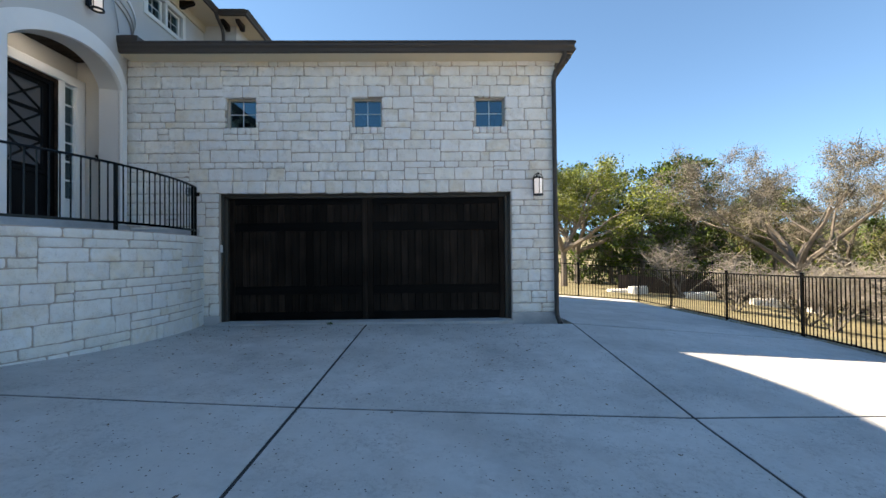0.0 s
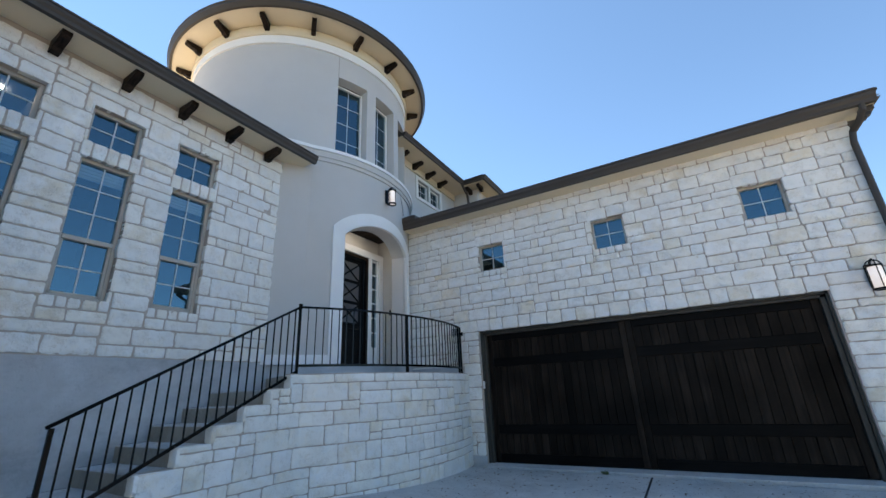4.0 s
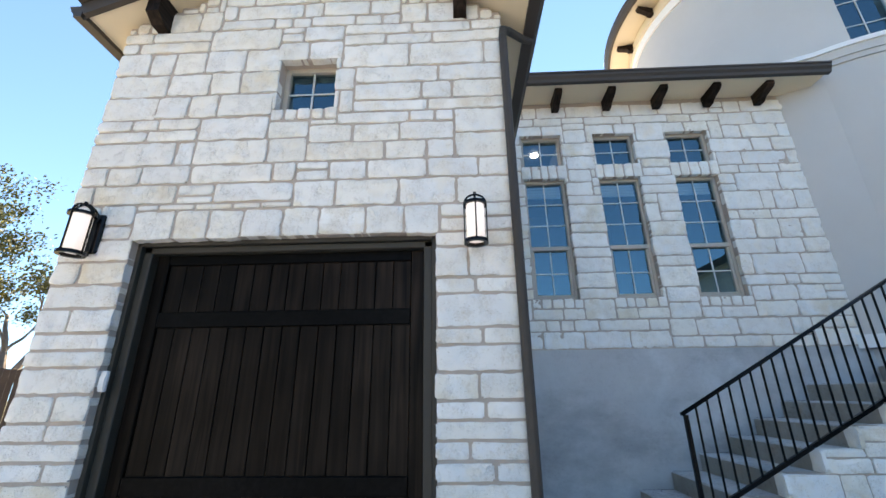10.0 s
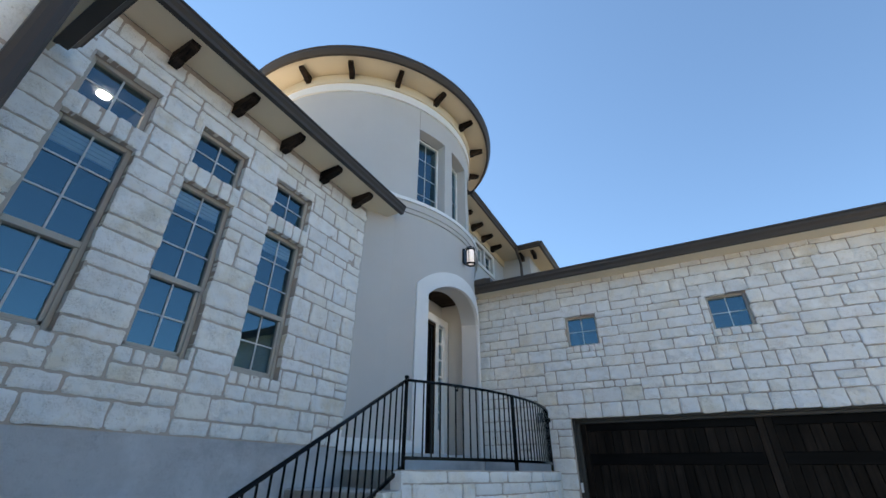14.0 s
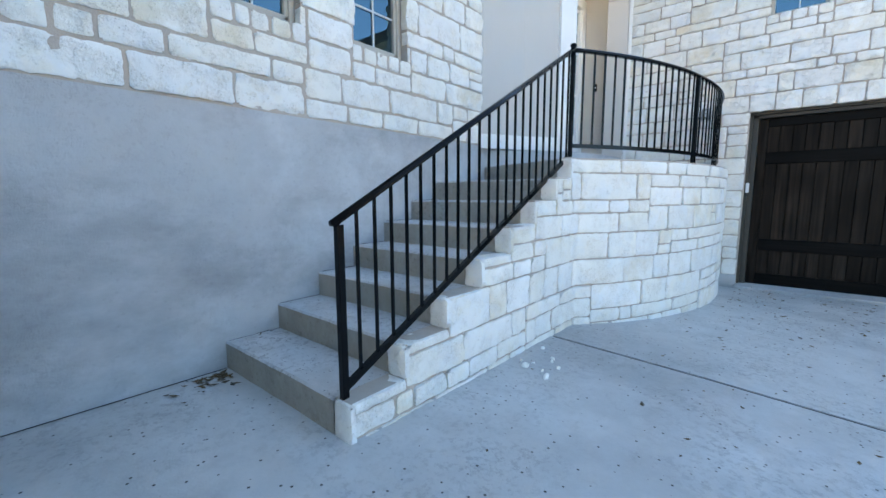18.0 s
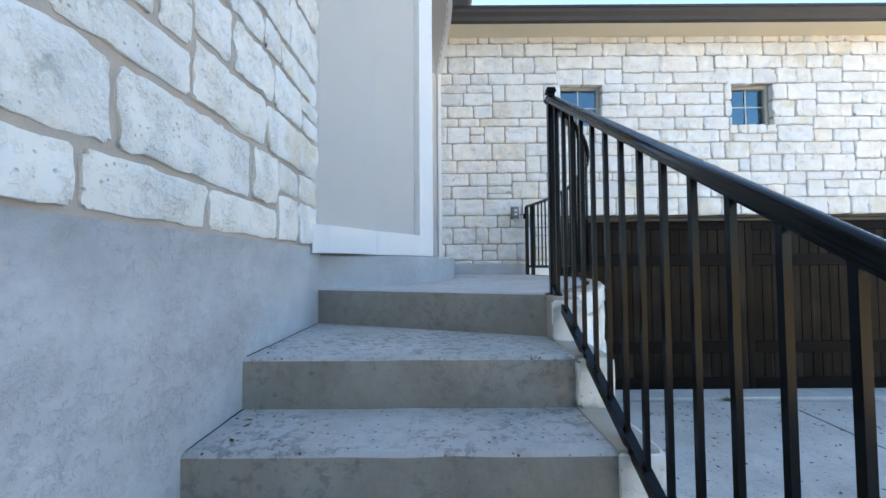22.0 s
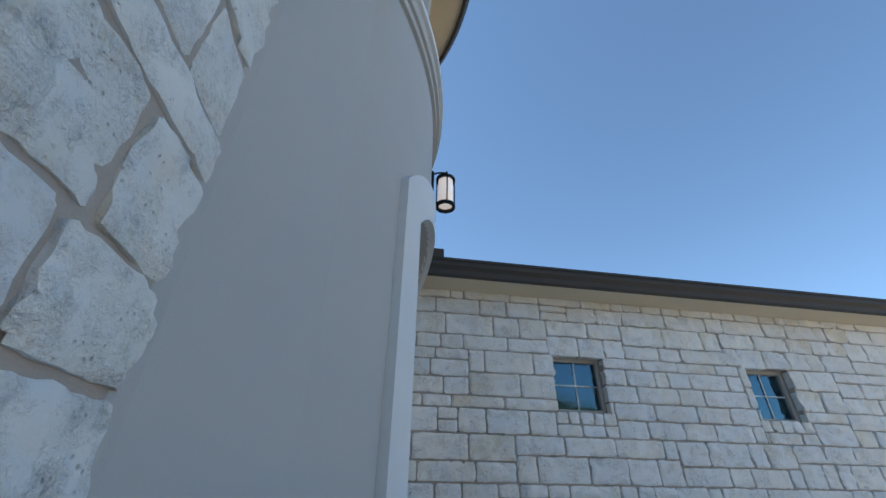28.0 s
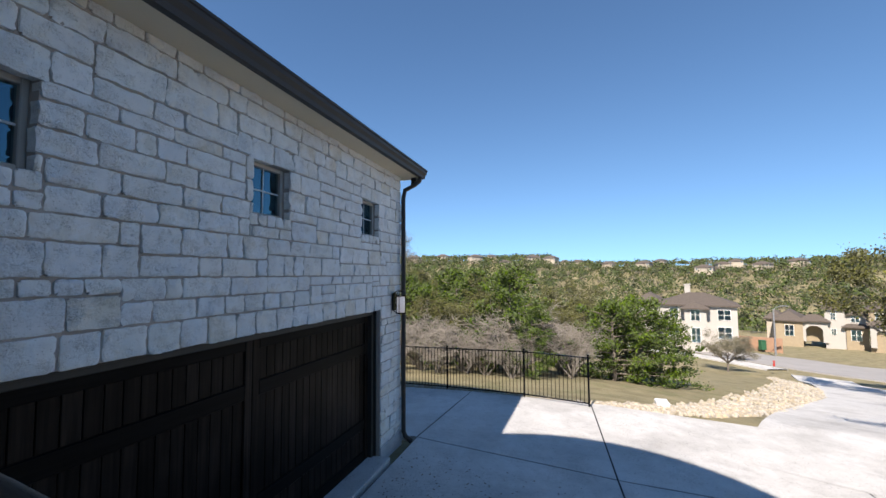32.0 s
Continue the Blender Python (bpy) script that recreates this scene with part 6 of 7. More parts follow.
iron_fence([(6.55, 4.08), (6.85, 5.80), (7.42, 8.25), (7.62, 10.75), (7.75, 13.6), (7.45, 15.2), (5.2, 15.3), (2.4, 15.3)], "black iron picket fence along the driveway edge")
iron_fence([(2.5, 24), (5.5, 24.2), (8.5, 24.6), (11.5, 25.2), (14.5, 26.0), (18, 26.5)], "taller black iron fence on the rise behind the yard", 1.5, 0.13)
iron_fence([(13.2, 19.6), (15.7, 18.6), (18.5, 17.4), (21.5, 16.0)], "black iron fence beyond the slope", 1.3, 0.13)


def board_fence(p, q, height, label, w=0.14):
    ob = thing("board_fence", label, "fence", "board fences")
    n = int((Vector(q) - Vector(p)).length / w)
    d = (Vector(q) - Vector(p)).normalized()
    turn = Matrix.Rotation(math.atan2(d.y, d.x), 4, "Z")
    first_mesh = [mesh_of("board", Build().box(0.004, w - 0.004, -0.01, 0.01, -0.3, height + rng.uniform(-0.02, 0.02), 0.004), BOARD_FENCE) for _ in range(4)]
    for k in range(n):
        x, y = p[0] + d.x * w * k, p[1] + d.y * w * k
        o = new("board", first_mesh[k % 4])
        o.parent = ob
        o.matrix_local = Matrix.Translation((x, y, land(x, y))) @ turn
    for h in (0.35, height - 0.3):
        part("stringer", Build().bar([(p[0], p[1], land(*p) + h), (q[0], q[1], land(*q) + h)], 0.04, 0.09), BOARD_FENCE, ob)
    return ob


board_fence((9.5, 21.5), (21.0, 18.5), 0.75, "low weathered board fence behind the iron fence")
board_fence((-20.0, -8.5), (-9.0, -15.5), 1.95, "dark weathered board fence beyond the single garage")
for k, (x, y) in enumerate(((9.0, 20.4), (9.9, 20.2), (12.2, 19.3), (12.9, 19.4), (14.8, 18.4), (15.6, 18.5), (16.7, 17.7))):
    z = land(x, y) - 0.09
    w, h = rng.uniform(0.25, 0.55), rng.uniform(0.15, 0.4)
    ob = new("limestone_block", mesh_of("limestone_block", Build().box(-w, w, -0.22, 0.22, -0.1, h, 0.05), STONE))
    ob.matrix_world = pose(x, y, z, 0, 0, rng.uniform(-40, 40))
    tagged(ob, "pale rough limestone block lying in the yard", "stone block", "yard stone blocks")

# rock border beside the lane
b = Build()
rr = random.Random(5)
ICO = [Vector(p).normalized() for p in ((0, 0, 1), (0.9, 0, 0.45), (0.28, 0.85, 0.45), (-0.72, 0.53, 0.45), (-0.72, -0.53, 0.45), (0.28, -0.85, 0.45), (0.72, 0.53, -0.45), (-0.28, 0.85, -0.45), (-0.9, 0, -0.45), (-0.28, -0.85, -0.45), (0.72, -0.53, -0.45), (0, 0, -1))]
ICF = [(0, 1, 2), (0, 2, 3), (0, 3, 4), (0, 4, 5), (0, 5, 1), (1, 6, 2), (2, 7, 3), (3, 8, 4), (4, 9, 5), (5, 10, 1), (6, 7, 2), (7, 8, 3), (8, 9, 4), (9, 10, 5), (10, 6, 1), (11, 7, 6), (11, 8, 7), (11, 9, 8), (11, 10, 9), (11, 6, 10)]


def pebble(b, x, y, z, s):
    m = Euler((rr.uniform(0, 6), rr.uniform(0, 6), rr.uniform(0, 6))).to_matrix()
    k = Vector((rr.uniform(0.7, 1.4), rr.uniform(0.7, 1.3), rr.uniform(0.5, 0.8))) * s
    b.add([Vector((x, y, z)) + m @ Vector((p.x * k.x, p.y * k.y, p.z * k.z)) * rr.uniform(0.85, 1.1) for p in ICO], ICF)


EDGE = [(6.92, 4.0), (6.97, 2.65), (7.6, 0.9), (9.3, -0.6), (11.3, -2.2), (16.0, -5.1), (21.6, -8.2), (28.0, -11.1), (36.6, -14.0), (44.0, -15.0)]
WIDE = (0.3, 0.9, 1.4, 1.7, 2.0, 2.4, 2.6, 2.6, 1.8, 0.8)
for k in range(6000):
    s = rr.random() ** 0.9 * (len(EDGE) - 1.001)
    i = int(s)
    t = s - i
    x, y = EDGE[i][0] + (EDGE[i + 1][0] - EDGE[i][0]) * t, EDGE[i][1] + (EDGE[i + 1][1] - EDGE[i][1]) * t
    dx, dy = EDGE[i + 1][0] - EDGE[i][0], EDGE[i + 1][1] - EDGE[i][1]
    off = (rr.random() ** 1.3) * (WIDE[i] + (WIDE[i + 1] - WIDE[i]) * t) * rr.uniform(0.6, 1.15)
    n = math.hypot(dx, dy)
    x, y = x - dy / n * off, y + dx / n * off
    pebble(b, x, y, land(x, y) - 0.07, rr.uniform(0.035, 0.085) * (1 + 0.09 * i))
for k in range(500):
    t = rr.random()
    pts = [(6.95, 4.2), (7.1, 6.0), (7.55, 8.3), (7.8, 11), (7.9, 14)]
    i = min(3, int(t * 4))
    u = t * 4 - i
    x, y = pts[i][0] + (pts[i + 1][0] - pts[i][0]) * u + rr.uniform(-0.25, 0.3), pts[i][1] + (pts[i + 1][1] - pts[i][1]) * u
    pebble(b, x, y, land(x, y) - 0.08, rr.uniform(0.03, 0.07))
tagged(part("river_rocks", b, ROCK, None, smooth=False), "pale river rocks bordering the lane", "rocks", kind="stuff")
tagged(part("utility_box", Build().box(8.0, 8.45, 1.85, 2.2, land(8.2, 2) - 0.2, land(8.2, 2) + 0.12, 0.03), PLASTIC), "low pale utility box among the rocks", "utility box")

# ---- trees ----


def branch(b, start, way, length, r0, level, rnd, tips, bend=0.35, kids=3):
    """A tapering crooked limb that forks into thinner ones; collects its tips."""
    pts, rad = [Vector(start)], [r0]
    d = Vector(way).normalized()
    n = 5
    for i in range(n):
        d = (d + Vector((rnd.uniform(-1, 1), rnd.uniform(-1, 1), rnd.uniform(-0.6, 0.8))) * bend * 0.5).normalized()
        pts.append(pts[-1] + d * length / n)
        rad.append(r0 * (1 - 0.62 * (i + 1) / n))
    b.tube(pts, rad, 6 if level < 1 else 4 if level < 2 else 3, cap=False)
    if level >= 3:
        tips += [pts[-1], pts[-2], pts[-3]]
        return
    if level >= 2:
        tips.append(pts[-1])
    for k in range(kids):
        i = rnd.randint(2, n)
        w = (d + Vector((rnd.uniform(-1, 1), rnd.uniform(-1, 1), rnd.uniform(-0.35, 0.7))) * 0.95).normalized()
        branch(b, pts[i], w, length * rnd.uniform(0.5, 0.75), rad[i] * 0.65, level + 1, rnd, tips, bend, kids)


def leaf_spray(b, c, n, spread, size, rnd, flat=0.7):
    for _ in range(n):
        p = c + Vector((rnd.gauss(0, spread), rnd.gauss(0, spread), rnd.gauss(0, spread * flat)))
        a = Vector((rnd.gauss(0, 1), rnd.gauss(0, 1), rnd.gauss(0, 1))).normalized()
        s = a.orthogonal().normalized()
        t = a.cross(s)
        k = size * rnd.uniform(0.6, 1.3)
        b.add([p + s * k, p + t * k * 0.6, p - s * k, p - t * k * 0.6], [(0, 1, 2, 3)])


def grown_tree(name, label, seed, height, spread, leaf, kind, density=1.0, leaf_size=0.068, lean=(0, 0), twigs=0):
    """A tree with a tapered trunk, forked limbs and a crown of many small leaves."""
    rnd = random.Random(seed)
    ob = thing(name, label, "tree", name + " group")
    b, stem, tips = Build(), Build(), []
    if kind == "juniper":
        trunk = [(0, 0, -0.2), (0.05, 0, height * 0.3), (0.0, 0.06, height * 0.6), (0, 0, height * 0.92)]
        stem.tube(trunk, [0.13, 0.1, 0.07, 0.02], 7)
        for k in range(26):
            h = height * (0.03 + 0.89 * k / 26)
            a = k * 2.4 + rnd.uniform(-0.4, 0.4)
            prof = math.sin(math.pi * min(1, 0.25 + 0.75 * (h / height) ** 0.8)) ** 0.7 + 0.15
            r = spread * prof * rnd.uniform(0.65, 1.1)
            e = Vector((math.cos(a) * r, math.sin(a) * r, h + r * (0.05 + 0.3 * h / height)))
            b.tube([(0, 0, h), e * 0.55 + Vector((0, 0, h * 0.45)), e], [0.04, 0.025, 0.01], 4, cap=False)
            for q in range(4):
                tips.append(Vector((0, 0, h)) + (e - Vector((0, 0, h))) * (0.45 + 0.2 * q) + Vector((rnd.uniform(-0.25, 0.25), rnd.uniform(-0.25, 0.25), rnd.uniform(-0.15, 0.3))))
        tips += [Vector((rnd.uniform(-0.15, 0.15), rnd.uniform(-0.15, 0.15), height * rnd.uniform(0.85, 1.02))) for _ in range(6)]
    else:
        base = height * (0.22 if kind != "shrub" else 0.02)
        if kind == "shrub":
            for k in range(7):
                a = rnd.uniform(0, 6.28)
                branch(b, (rnd.uniform(-0.2, 0.2), rnd.uniform(-0.2, 0.2), -0.1), (math.cos(a) * 0.7, math.sin(a) * 0.7, 1), height * 0.6, 0.05, 1, rnd, tips, 0.4, 3)
        else:
            top = Vector((lean[0] * 0.3, lean[1] * 0.3, base))
            stem.tube([(0, 0, -0.3), (0.03, 0.02, base * 0.5), top], [0.055 * height ** 0.9 * 0.55, 0.046 * height ** 0.9 * 0.5, 0.04 * height ** 0.9 * 0.5], 9, cap=False)
            for k in range(6):
                a = k * 1.05 + rnd.uniform(-0.3, 0.3)
                branch(b, top, (math.cos(a) * 0.9 + lean[0], math.sin(a) * 0.9 + lean[1], rnd.uniform(0.5, 1.1)), spread * rnd.uniform(0.6, 0.8), 0.022 * height ** 0.9, 0, rnd, tips, 0.5, 3)
    for p in tips if twigs else ():
        for _ in range(twigs):
            w = Vector((rnd.gauss(0, 1), rnd.gauss(0, 1), rnd.gauss(0.25, 0.7))).normalized()
            q = p + w * rnd.uniform(0.15, 0.35)
            e = q + (w + Vector((rnd.uniform(-0.7, 0.7), rnd.uniform(-0.7, 0.7), rnd.uniform(-0.5, 0.5)))) * rnd.uniform(0.12, 0.28)
            b.tube([p, q, e], [0.011, 0.007, 0.003], 3, cap=False)
    if stem.v:
        part("trunk", stem, BARK, ob)
    tagged(part("branchwork", b, BARK if kind != "shrub" else TWIG, ob), "forked limbs and twigs", kind="stuff")
    if leaf is not None:
        c = Build()
        n = int({"juniper": 76, "oak": 17, "shrub": 4}[kind] * density)
        sp = {"juniper": 0.18, "oak": 0.2, "shrub": 0.2}[kind]
        for p in tips:
            leaf_spray(c, p, n, sp * rnd.uniform(0.7, 1.3), leaf_size, rnd)
        part("crown", c, leaf, ob)
    return ob


def plant(ob, spots, rnd=random.Random(3)):
    """Moves a tree to its first spot and copies it to the rest: x, y, scale."""
    first_done = False
    for x, y, s in spots:
        m = Matrix.Translation((x, y, land(x, y) - 0.12)) @ Matrix.Rotation(rnd.uniform(0, 6.28), 4, "Z")
        if not first_done:
            ob.matrix_basis = m @ Matrix.Scale(s, 4)
            first_done = True
            continue
        o = copy_thing(ob, m)
        o.scale = (s, s, s * rnd.uniform(0.9, 1.1))


plant(grown_tree("juniper", "dense dark green juniper with a ragged conical crown", 11, 5.4, 1.9, JUNIPER, "juniper", 1.1), [(14.4, 7.2, 0.92), (20.5, 11.5, 1.15), (11.5, 27, 1.35), (19.4, 1.6, 0.8), (27, 17, 1.1), (15.5, 28, 1.4), (33, 9, 1.0), (30, 25, 1.2), (24, 32, 1.2)])
plant(grown_tree("juniper", "broad green juniper with a rounded uneven crown", 12, 4.6, 2.3, JUNIPER, "juniper", 1.2), [(16.6, 2.5, 0.86), (17.9, 1.3, 0.92), (19.2, 0.0, 0.86), (17.5, 12.8, 1.0), (13.4, 26.5, 1.35), (25, 7, 1.0), (23, 19, 1.1), (29, 4, 0.9), (18, 30, 1.2), (36, 18, 1.2)])
plant(grown_tree("juniper", "tall loose juniper, yellowish green in the sun", 13, 6.2, 1.7, JUNIPER, "juniper", 0.9), [(18.4, 9.6, 0.95), (13.3, 6.1, 0.56), (9.3, 27.5, 1.2), (22.4, 9.0, 1.0), (26, 12, 1.0), (21, 25, 1.1), (31, 13, 1.0), (17.2, 27.2, 1.4)])
plant(grown_tree("oak_tree", "grey sprawling oak with thin spring leaf and crooked limbs", 21, 6.8, 4.4, DRYLEAF, "oak", 4.2, 0.026, twigs=5), [(16.6, 18.6, 1.18), (22.5, 22, 1.0)])
plant(grown_tree("oak_tree", "olive-leaved oak with a spreading crown", 22, 6.2, 3.8, OAK, "oak", 2.3, 0.048), [(18.6, 25.5, 1.1), (20, 14.5, 0.8), (24, 4.5, 0.8), (28, 20, 1.0), (-15.0, -15.8, 1.2), (40, 10, 1.0), (16.0, 10.0, 0.7)])
plant(grown_tree("deciduous_tree", "tall light green tree in fresh spring leaf", 23, 7.8, 3.4, SPRING, "oak", 2.6, 0.045), [(6.9, 22.5, 1.15), (8.8, 25.8, 1.1), (38, -2, 0.7), (46, 2, 0.8)])
plant(grown_tree("dry_shrub", "leafless pale grey shrub of tangled twigs", 31, 2.9, 2.0, DRYLEAF, "shrub", 1.5, 0.024, twigs=3), [(11.8, 19.4, 1.1), (14.2, 9.6, 1.05), (12.9, 8.2, 0.8), (17.2, 6.3, 1.05), (16.4, 4.6, 0.9), (15.8, 12.6, 1.0), (13.4, 11.4, 1.0), (18.6, 7.4, 1.2), (20.6, 5.2, 1.1), (11.9, 13.2, 0.9), (19.4, 15.6, 1.1), (12.4, 6.9, 0.6), (13.2, 9.0, 1.1), (14.9, 4.4, 0.9), (15.6, 6.6, 1.25), (11.8, 11.9, 0.7)])
plant(grown_tree("dry_shrub", "low tangle of bare brushwood", 32, 2.1, 2.2, None, "shrub", twigs=3), [(15.2, 8.4, 1.0), (13.6, 6.6, 0.8), (17.6, 4.9, 1.1), (12.4, 10.2, 0.9), (16.3, 16.8, 1.0), (11.2, 15.4, 0.8)])
mid_r = random.Random(77)


def scatter(n, lo, hi, a0, a1, s0, s1):
    """Spots for trees on the slope beyond the fence."""
    out = []
    for _ in range(n):
        d, a = mid_r.uniform(lo, hi), radians(mid_r.uniform(a0, a1))
        out.append((-5.17 + d * math.cos(a), 4.52 + d * math.sin(a), mid_r.uniform(s0, s1)))
    return out


plant(grown_tree("juniper", "bushy mid-green juniper on the wooded slope", 14, 4.2, 2.2, JUNIPER, "juniper", 0.42, 0.085), scatter(19, 34, 70, -4, 58, 0.8, 1.25))
plant(grown_tree("oak_tree", "grey-olive leafy oak on the wooded slope", 24, 5.0, 3.2, OAK, "oak", 0.95, 0.075), scatter(12, 32, 70, -4, 58, 0.8, 1.1))
plant(grown_tree("oak_tree", "leafless grey oak on the wooded slope", 25, 4.8, 3.0, DRYLEAF, "oak", 0.6, 0.045), scatter(10, 28, 60, 0, 55, 0.8, 1.1))
over = grown_tree("live_oak", "live oak with sparse yellow-green leaf reaching over the driveway", 44, 5.6, 3.5, OAK, "oak", 4.5, 0.030)
over.matrix_basis = Matrix.Translation((4.0, -7.0, land(4.0, -7.0) - 0.3)) @ Matrix.Scale(1.6, 4)
plant(grown_tree("live_oak", "live oak with fine yellow-olive leaf beside the lane", 45, 5.6, 5.6, OAK, "oak", 3.5, 0.065), [(28.0, -17.8, 1.4)])

# far woods: ragged crowns of many small leaf patches over the valley and the ridge
fr = np.random.default_rng(9)


def woods(name, mat, n, label, size, per=42):
    far = 62 + 492 * fr.random(n) ** 0.72
    a = np.radians(fr.uniform(-44, 62, n))
    x, y = far * np.cos(a), far * np.sin(a)
    keep = ~((far < 118) & (a < radians(5)))
    x, y, far = x[keep], y[keep], far[keep]
    s = fr.uniform(*size, len(x)) * (1 + far / 600)
    z = np.array([land(p, q) for p, q in zip(x, y)])
    u = fr.normal(0, 1, (len(x), per, 3))
    u[..., 2] = np.abs(u[..., 2]) * 1.1 - 0.35
    u /= np.linalg.norm(u, axis=2)[..., None]
    lump = 0.8 + 0.28 * np.sin(u[..., 0] * 5 + x[:, None]) * np.cos(u[..., 1] * 6 + y[:, None])
    r = s[:, None] * lump * fr.uniform(0.72, 1.06, (len(x), per))
    p = np.stack([x[:, None] + u[..., 0] * r, y[:, None] + u[..., 1] * r, z[:, None] + s[:, None] * 0.7 + u[..., 2] * r * 0.85], 2)
    tilt = u + fr.normal(0, 0.45, u.shape)
    t = np.cross(tilt, fr.normal(0, 1, u.shape))
    t /= np.linalg.norm(t, axis=2)[..., None]
    w = np.cross(tilt / np.linalg.norm(tilt, axis=2)[..., None], t)
    k = (s[:, None] * fr.uniform(0.10, 0.20, (len(x), per)))[..., None]
    quad = np.stack([p + t * k, p + w * k * 0.8, p - t * k * 0.9, p - w * k], 2).reshape(-1, 3)
    b = Build()
    b.v = quad.tolist()
    b.f = np.arange(len(quad)).reshape(-1, 4).tolist()
    tagged(part(name, b, mat), label, "woods", kind="stuff")


woods("far_woods", FAR_GREEN, 4000, "dark green wooded valley and ridge far off", (1.9, 3.4))
woods("far_scrub", FAR_OLIVE, 2000, "olive scrub on the far slope", (1.5, 2.9))
woods("far_bare_woods", FAR_GREY, 1000, "grey leafless trees on the far slope", (1.5, 2.6))

# ---- houses down the slope ----


def hip_roof(b, x0, x1, y0, y1, z, h, over=0.5):
    x0, x1, y0, y1 = x0 - over, x1 + over, y0 - over, y1 + over
    k = min(x1 - x0, y1 - y0) / 2 * 0.9
    if x1 - x0 >= y1 - y0:
        ridge = [(x0 + k, (y0 + y1) / 2, z + h), (x1 - k, (y0 + y1) / 2, z + h)]
        b.add([(x0, y0, z), (x1, y0, z), (x1, y1, z), (x0, y1, z), *ridge], [(0, 1, 5, 4), (1, 2, 5), (2, 3, 4, 5), (3, 0, 4), (3, 2, 1, 0)])
    else:
        ridge = [((x0 + x1) / 2, y0 + k, z + h), ((x0 + x1) / 2, y1 - k, z + h)]
        b.add([(x0, y0, z), (x1, y0, z), (x1, y1, z), (x0, y1, z), *ridge], [(0, 1, 4), (1, 2, 5, 4), (2, 3, 5), (3, 0, 4, 5), (3, 2, 1, 0)])
    b.box(x0, x1, y0, y1, z - 0.18, z - 0.002)
    return b


def far_house(at, turn, blocks, openings, label, chimney=None, arch=None):
    """A house of a few volumes with hip roofs; local -x is the street side. blocks: x0, x1, y0, y1, wall top, roof rise, wall material."""
    ob = thing("house", label, "house", "houses down the street")
    for x0, x1, y0, y1, top, rise, mat in blocks:
        part("wall", Build().box(x0, x1, y0, y1, -1.5, top, 0.02), mat, ob)
        part("roof", hip_roof(Build(), x0, x1, y0, y1, top, rise), ROOF_TILE, ob)
    for x, y, z, w, h in openings:
        win = part("window", Build().box(x - 0.06, x + 0.05, y - w / 2 - 0.08, y + w / 2 + 0.08, z - 0.08, z + h + 0.08), FRAME_WHITE, ob)
        b = Build()
        b.box(x - 0.09, x - 0.055, y - w / 2, y + w / 2, z, z + h)
        part("pane", b, GLASS, win)
        part("mullion", Build().box(x - 0.11, x - 0.085, y - 0.03, y + 0.03, z, z + h).box(x - 0.11, x - 0.085, y - w / 2, y + w / 2, z + h / 2 - 0.03, z + h / 2 + 0.03), FRAME_WHITE, win)
    if chimney:
        x, y, z = chimney
        part("chimney", Build().box(x - 0.5, x + 0.5, y - 0.4, y + 0.4, z - 2.5, z + 0.9, 0.03).box(x - 0.6, x + 0.6, y - 0.5, y + 0.5, z + 0.9, z + 1.05), FAR_STUCCO, ob)
    if arch:
        x, y, w, h = arch
        n = 14
        prof = [(-w / 2, -0.2), (-w / 2, h - w * 0.4)] + [(-w / 2 * math.cos(math.pi * k / n), h - w * 0.4 + w * 0.4 * math.sin(math.pi * k / n)) for k in range(n + 1)] + [(w / 2, h - w * 0.4), (w / 2, -0.2)]
        wide = [(-w / 2 - 0.7, -0.2), (-w / 2 - 0.7, h - w * 0.4)] + [((-w / 2 - 0.7) * math.cos(math.pi * k / n), h + 0.9 if 0 < k < n else h - 0.2) for k in range(n + 1)] + [(w / 2 + 0.7, h - w * 0.4), (w / 2 + 0.7, -0.2)]
        b = Build()
        b.loft([[(x - 0.4, y + u, v) for u, v in prof], [(x - 0.4, y + u, v) for u, v in wide], [(x, y + u, v) for u, v in wide]])
        b.loft([[(x - 0.4, y + u, v) for u, v in prof], [(x + 1.6, y + u, v) for u, v in prof]])
        part("porch_arch", b, FAR_STUCCO, ob, "white stucco arched porte-cochere")
        part("arch_shade_wall", Build().box(x + 1.6, x + 1.7, y - w / 2 - 0.5, y + w / 2 + 0.5, -0.3, h + 0.5), TAN_STONE, ob)
        part("porch_roof", hip_roof(Build(), x - 0.6, x + 2.2, y - w / 2 - 0.8, y + w / 2 + 0.8, h + 0.9, 1.1, 0.3), ROOF_TILE, ob)
    ob.matrix_world = Matrix.Translation(at) @ Matrix.Rotation(radians(turn), 4, "Z")
    return ob


def ahead(px_angle, dist, drop=0.0):
    a = radians(px_angle)
    return (-5.17 + dist * math.cos(a), 4.52 + dist * math.sin(a))


def level(angle, fall, dist):
    """A spot at an angle and distance from the landing, so far below its eye level."""
    x, y = ahead(angle, dist)
    return (x, y, 3.02 - dist * math.tan(radians(fall)))


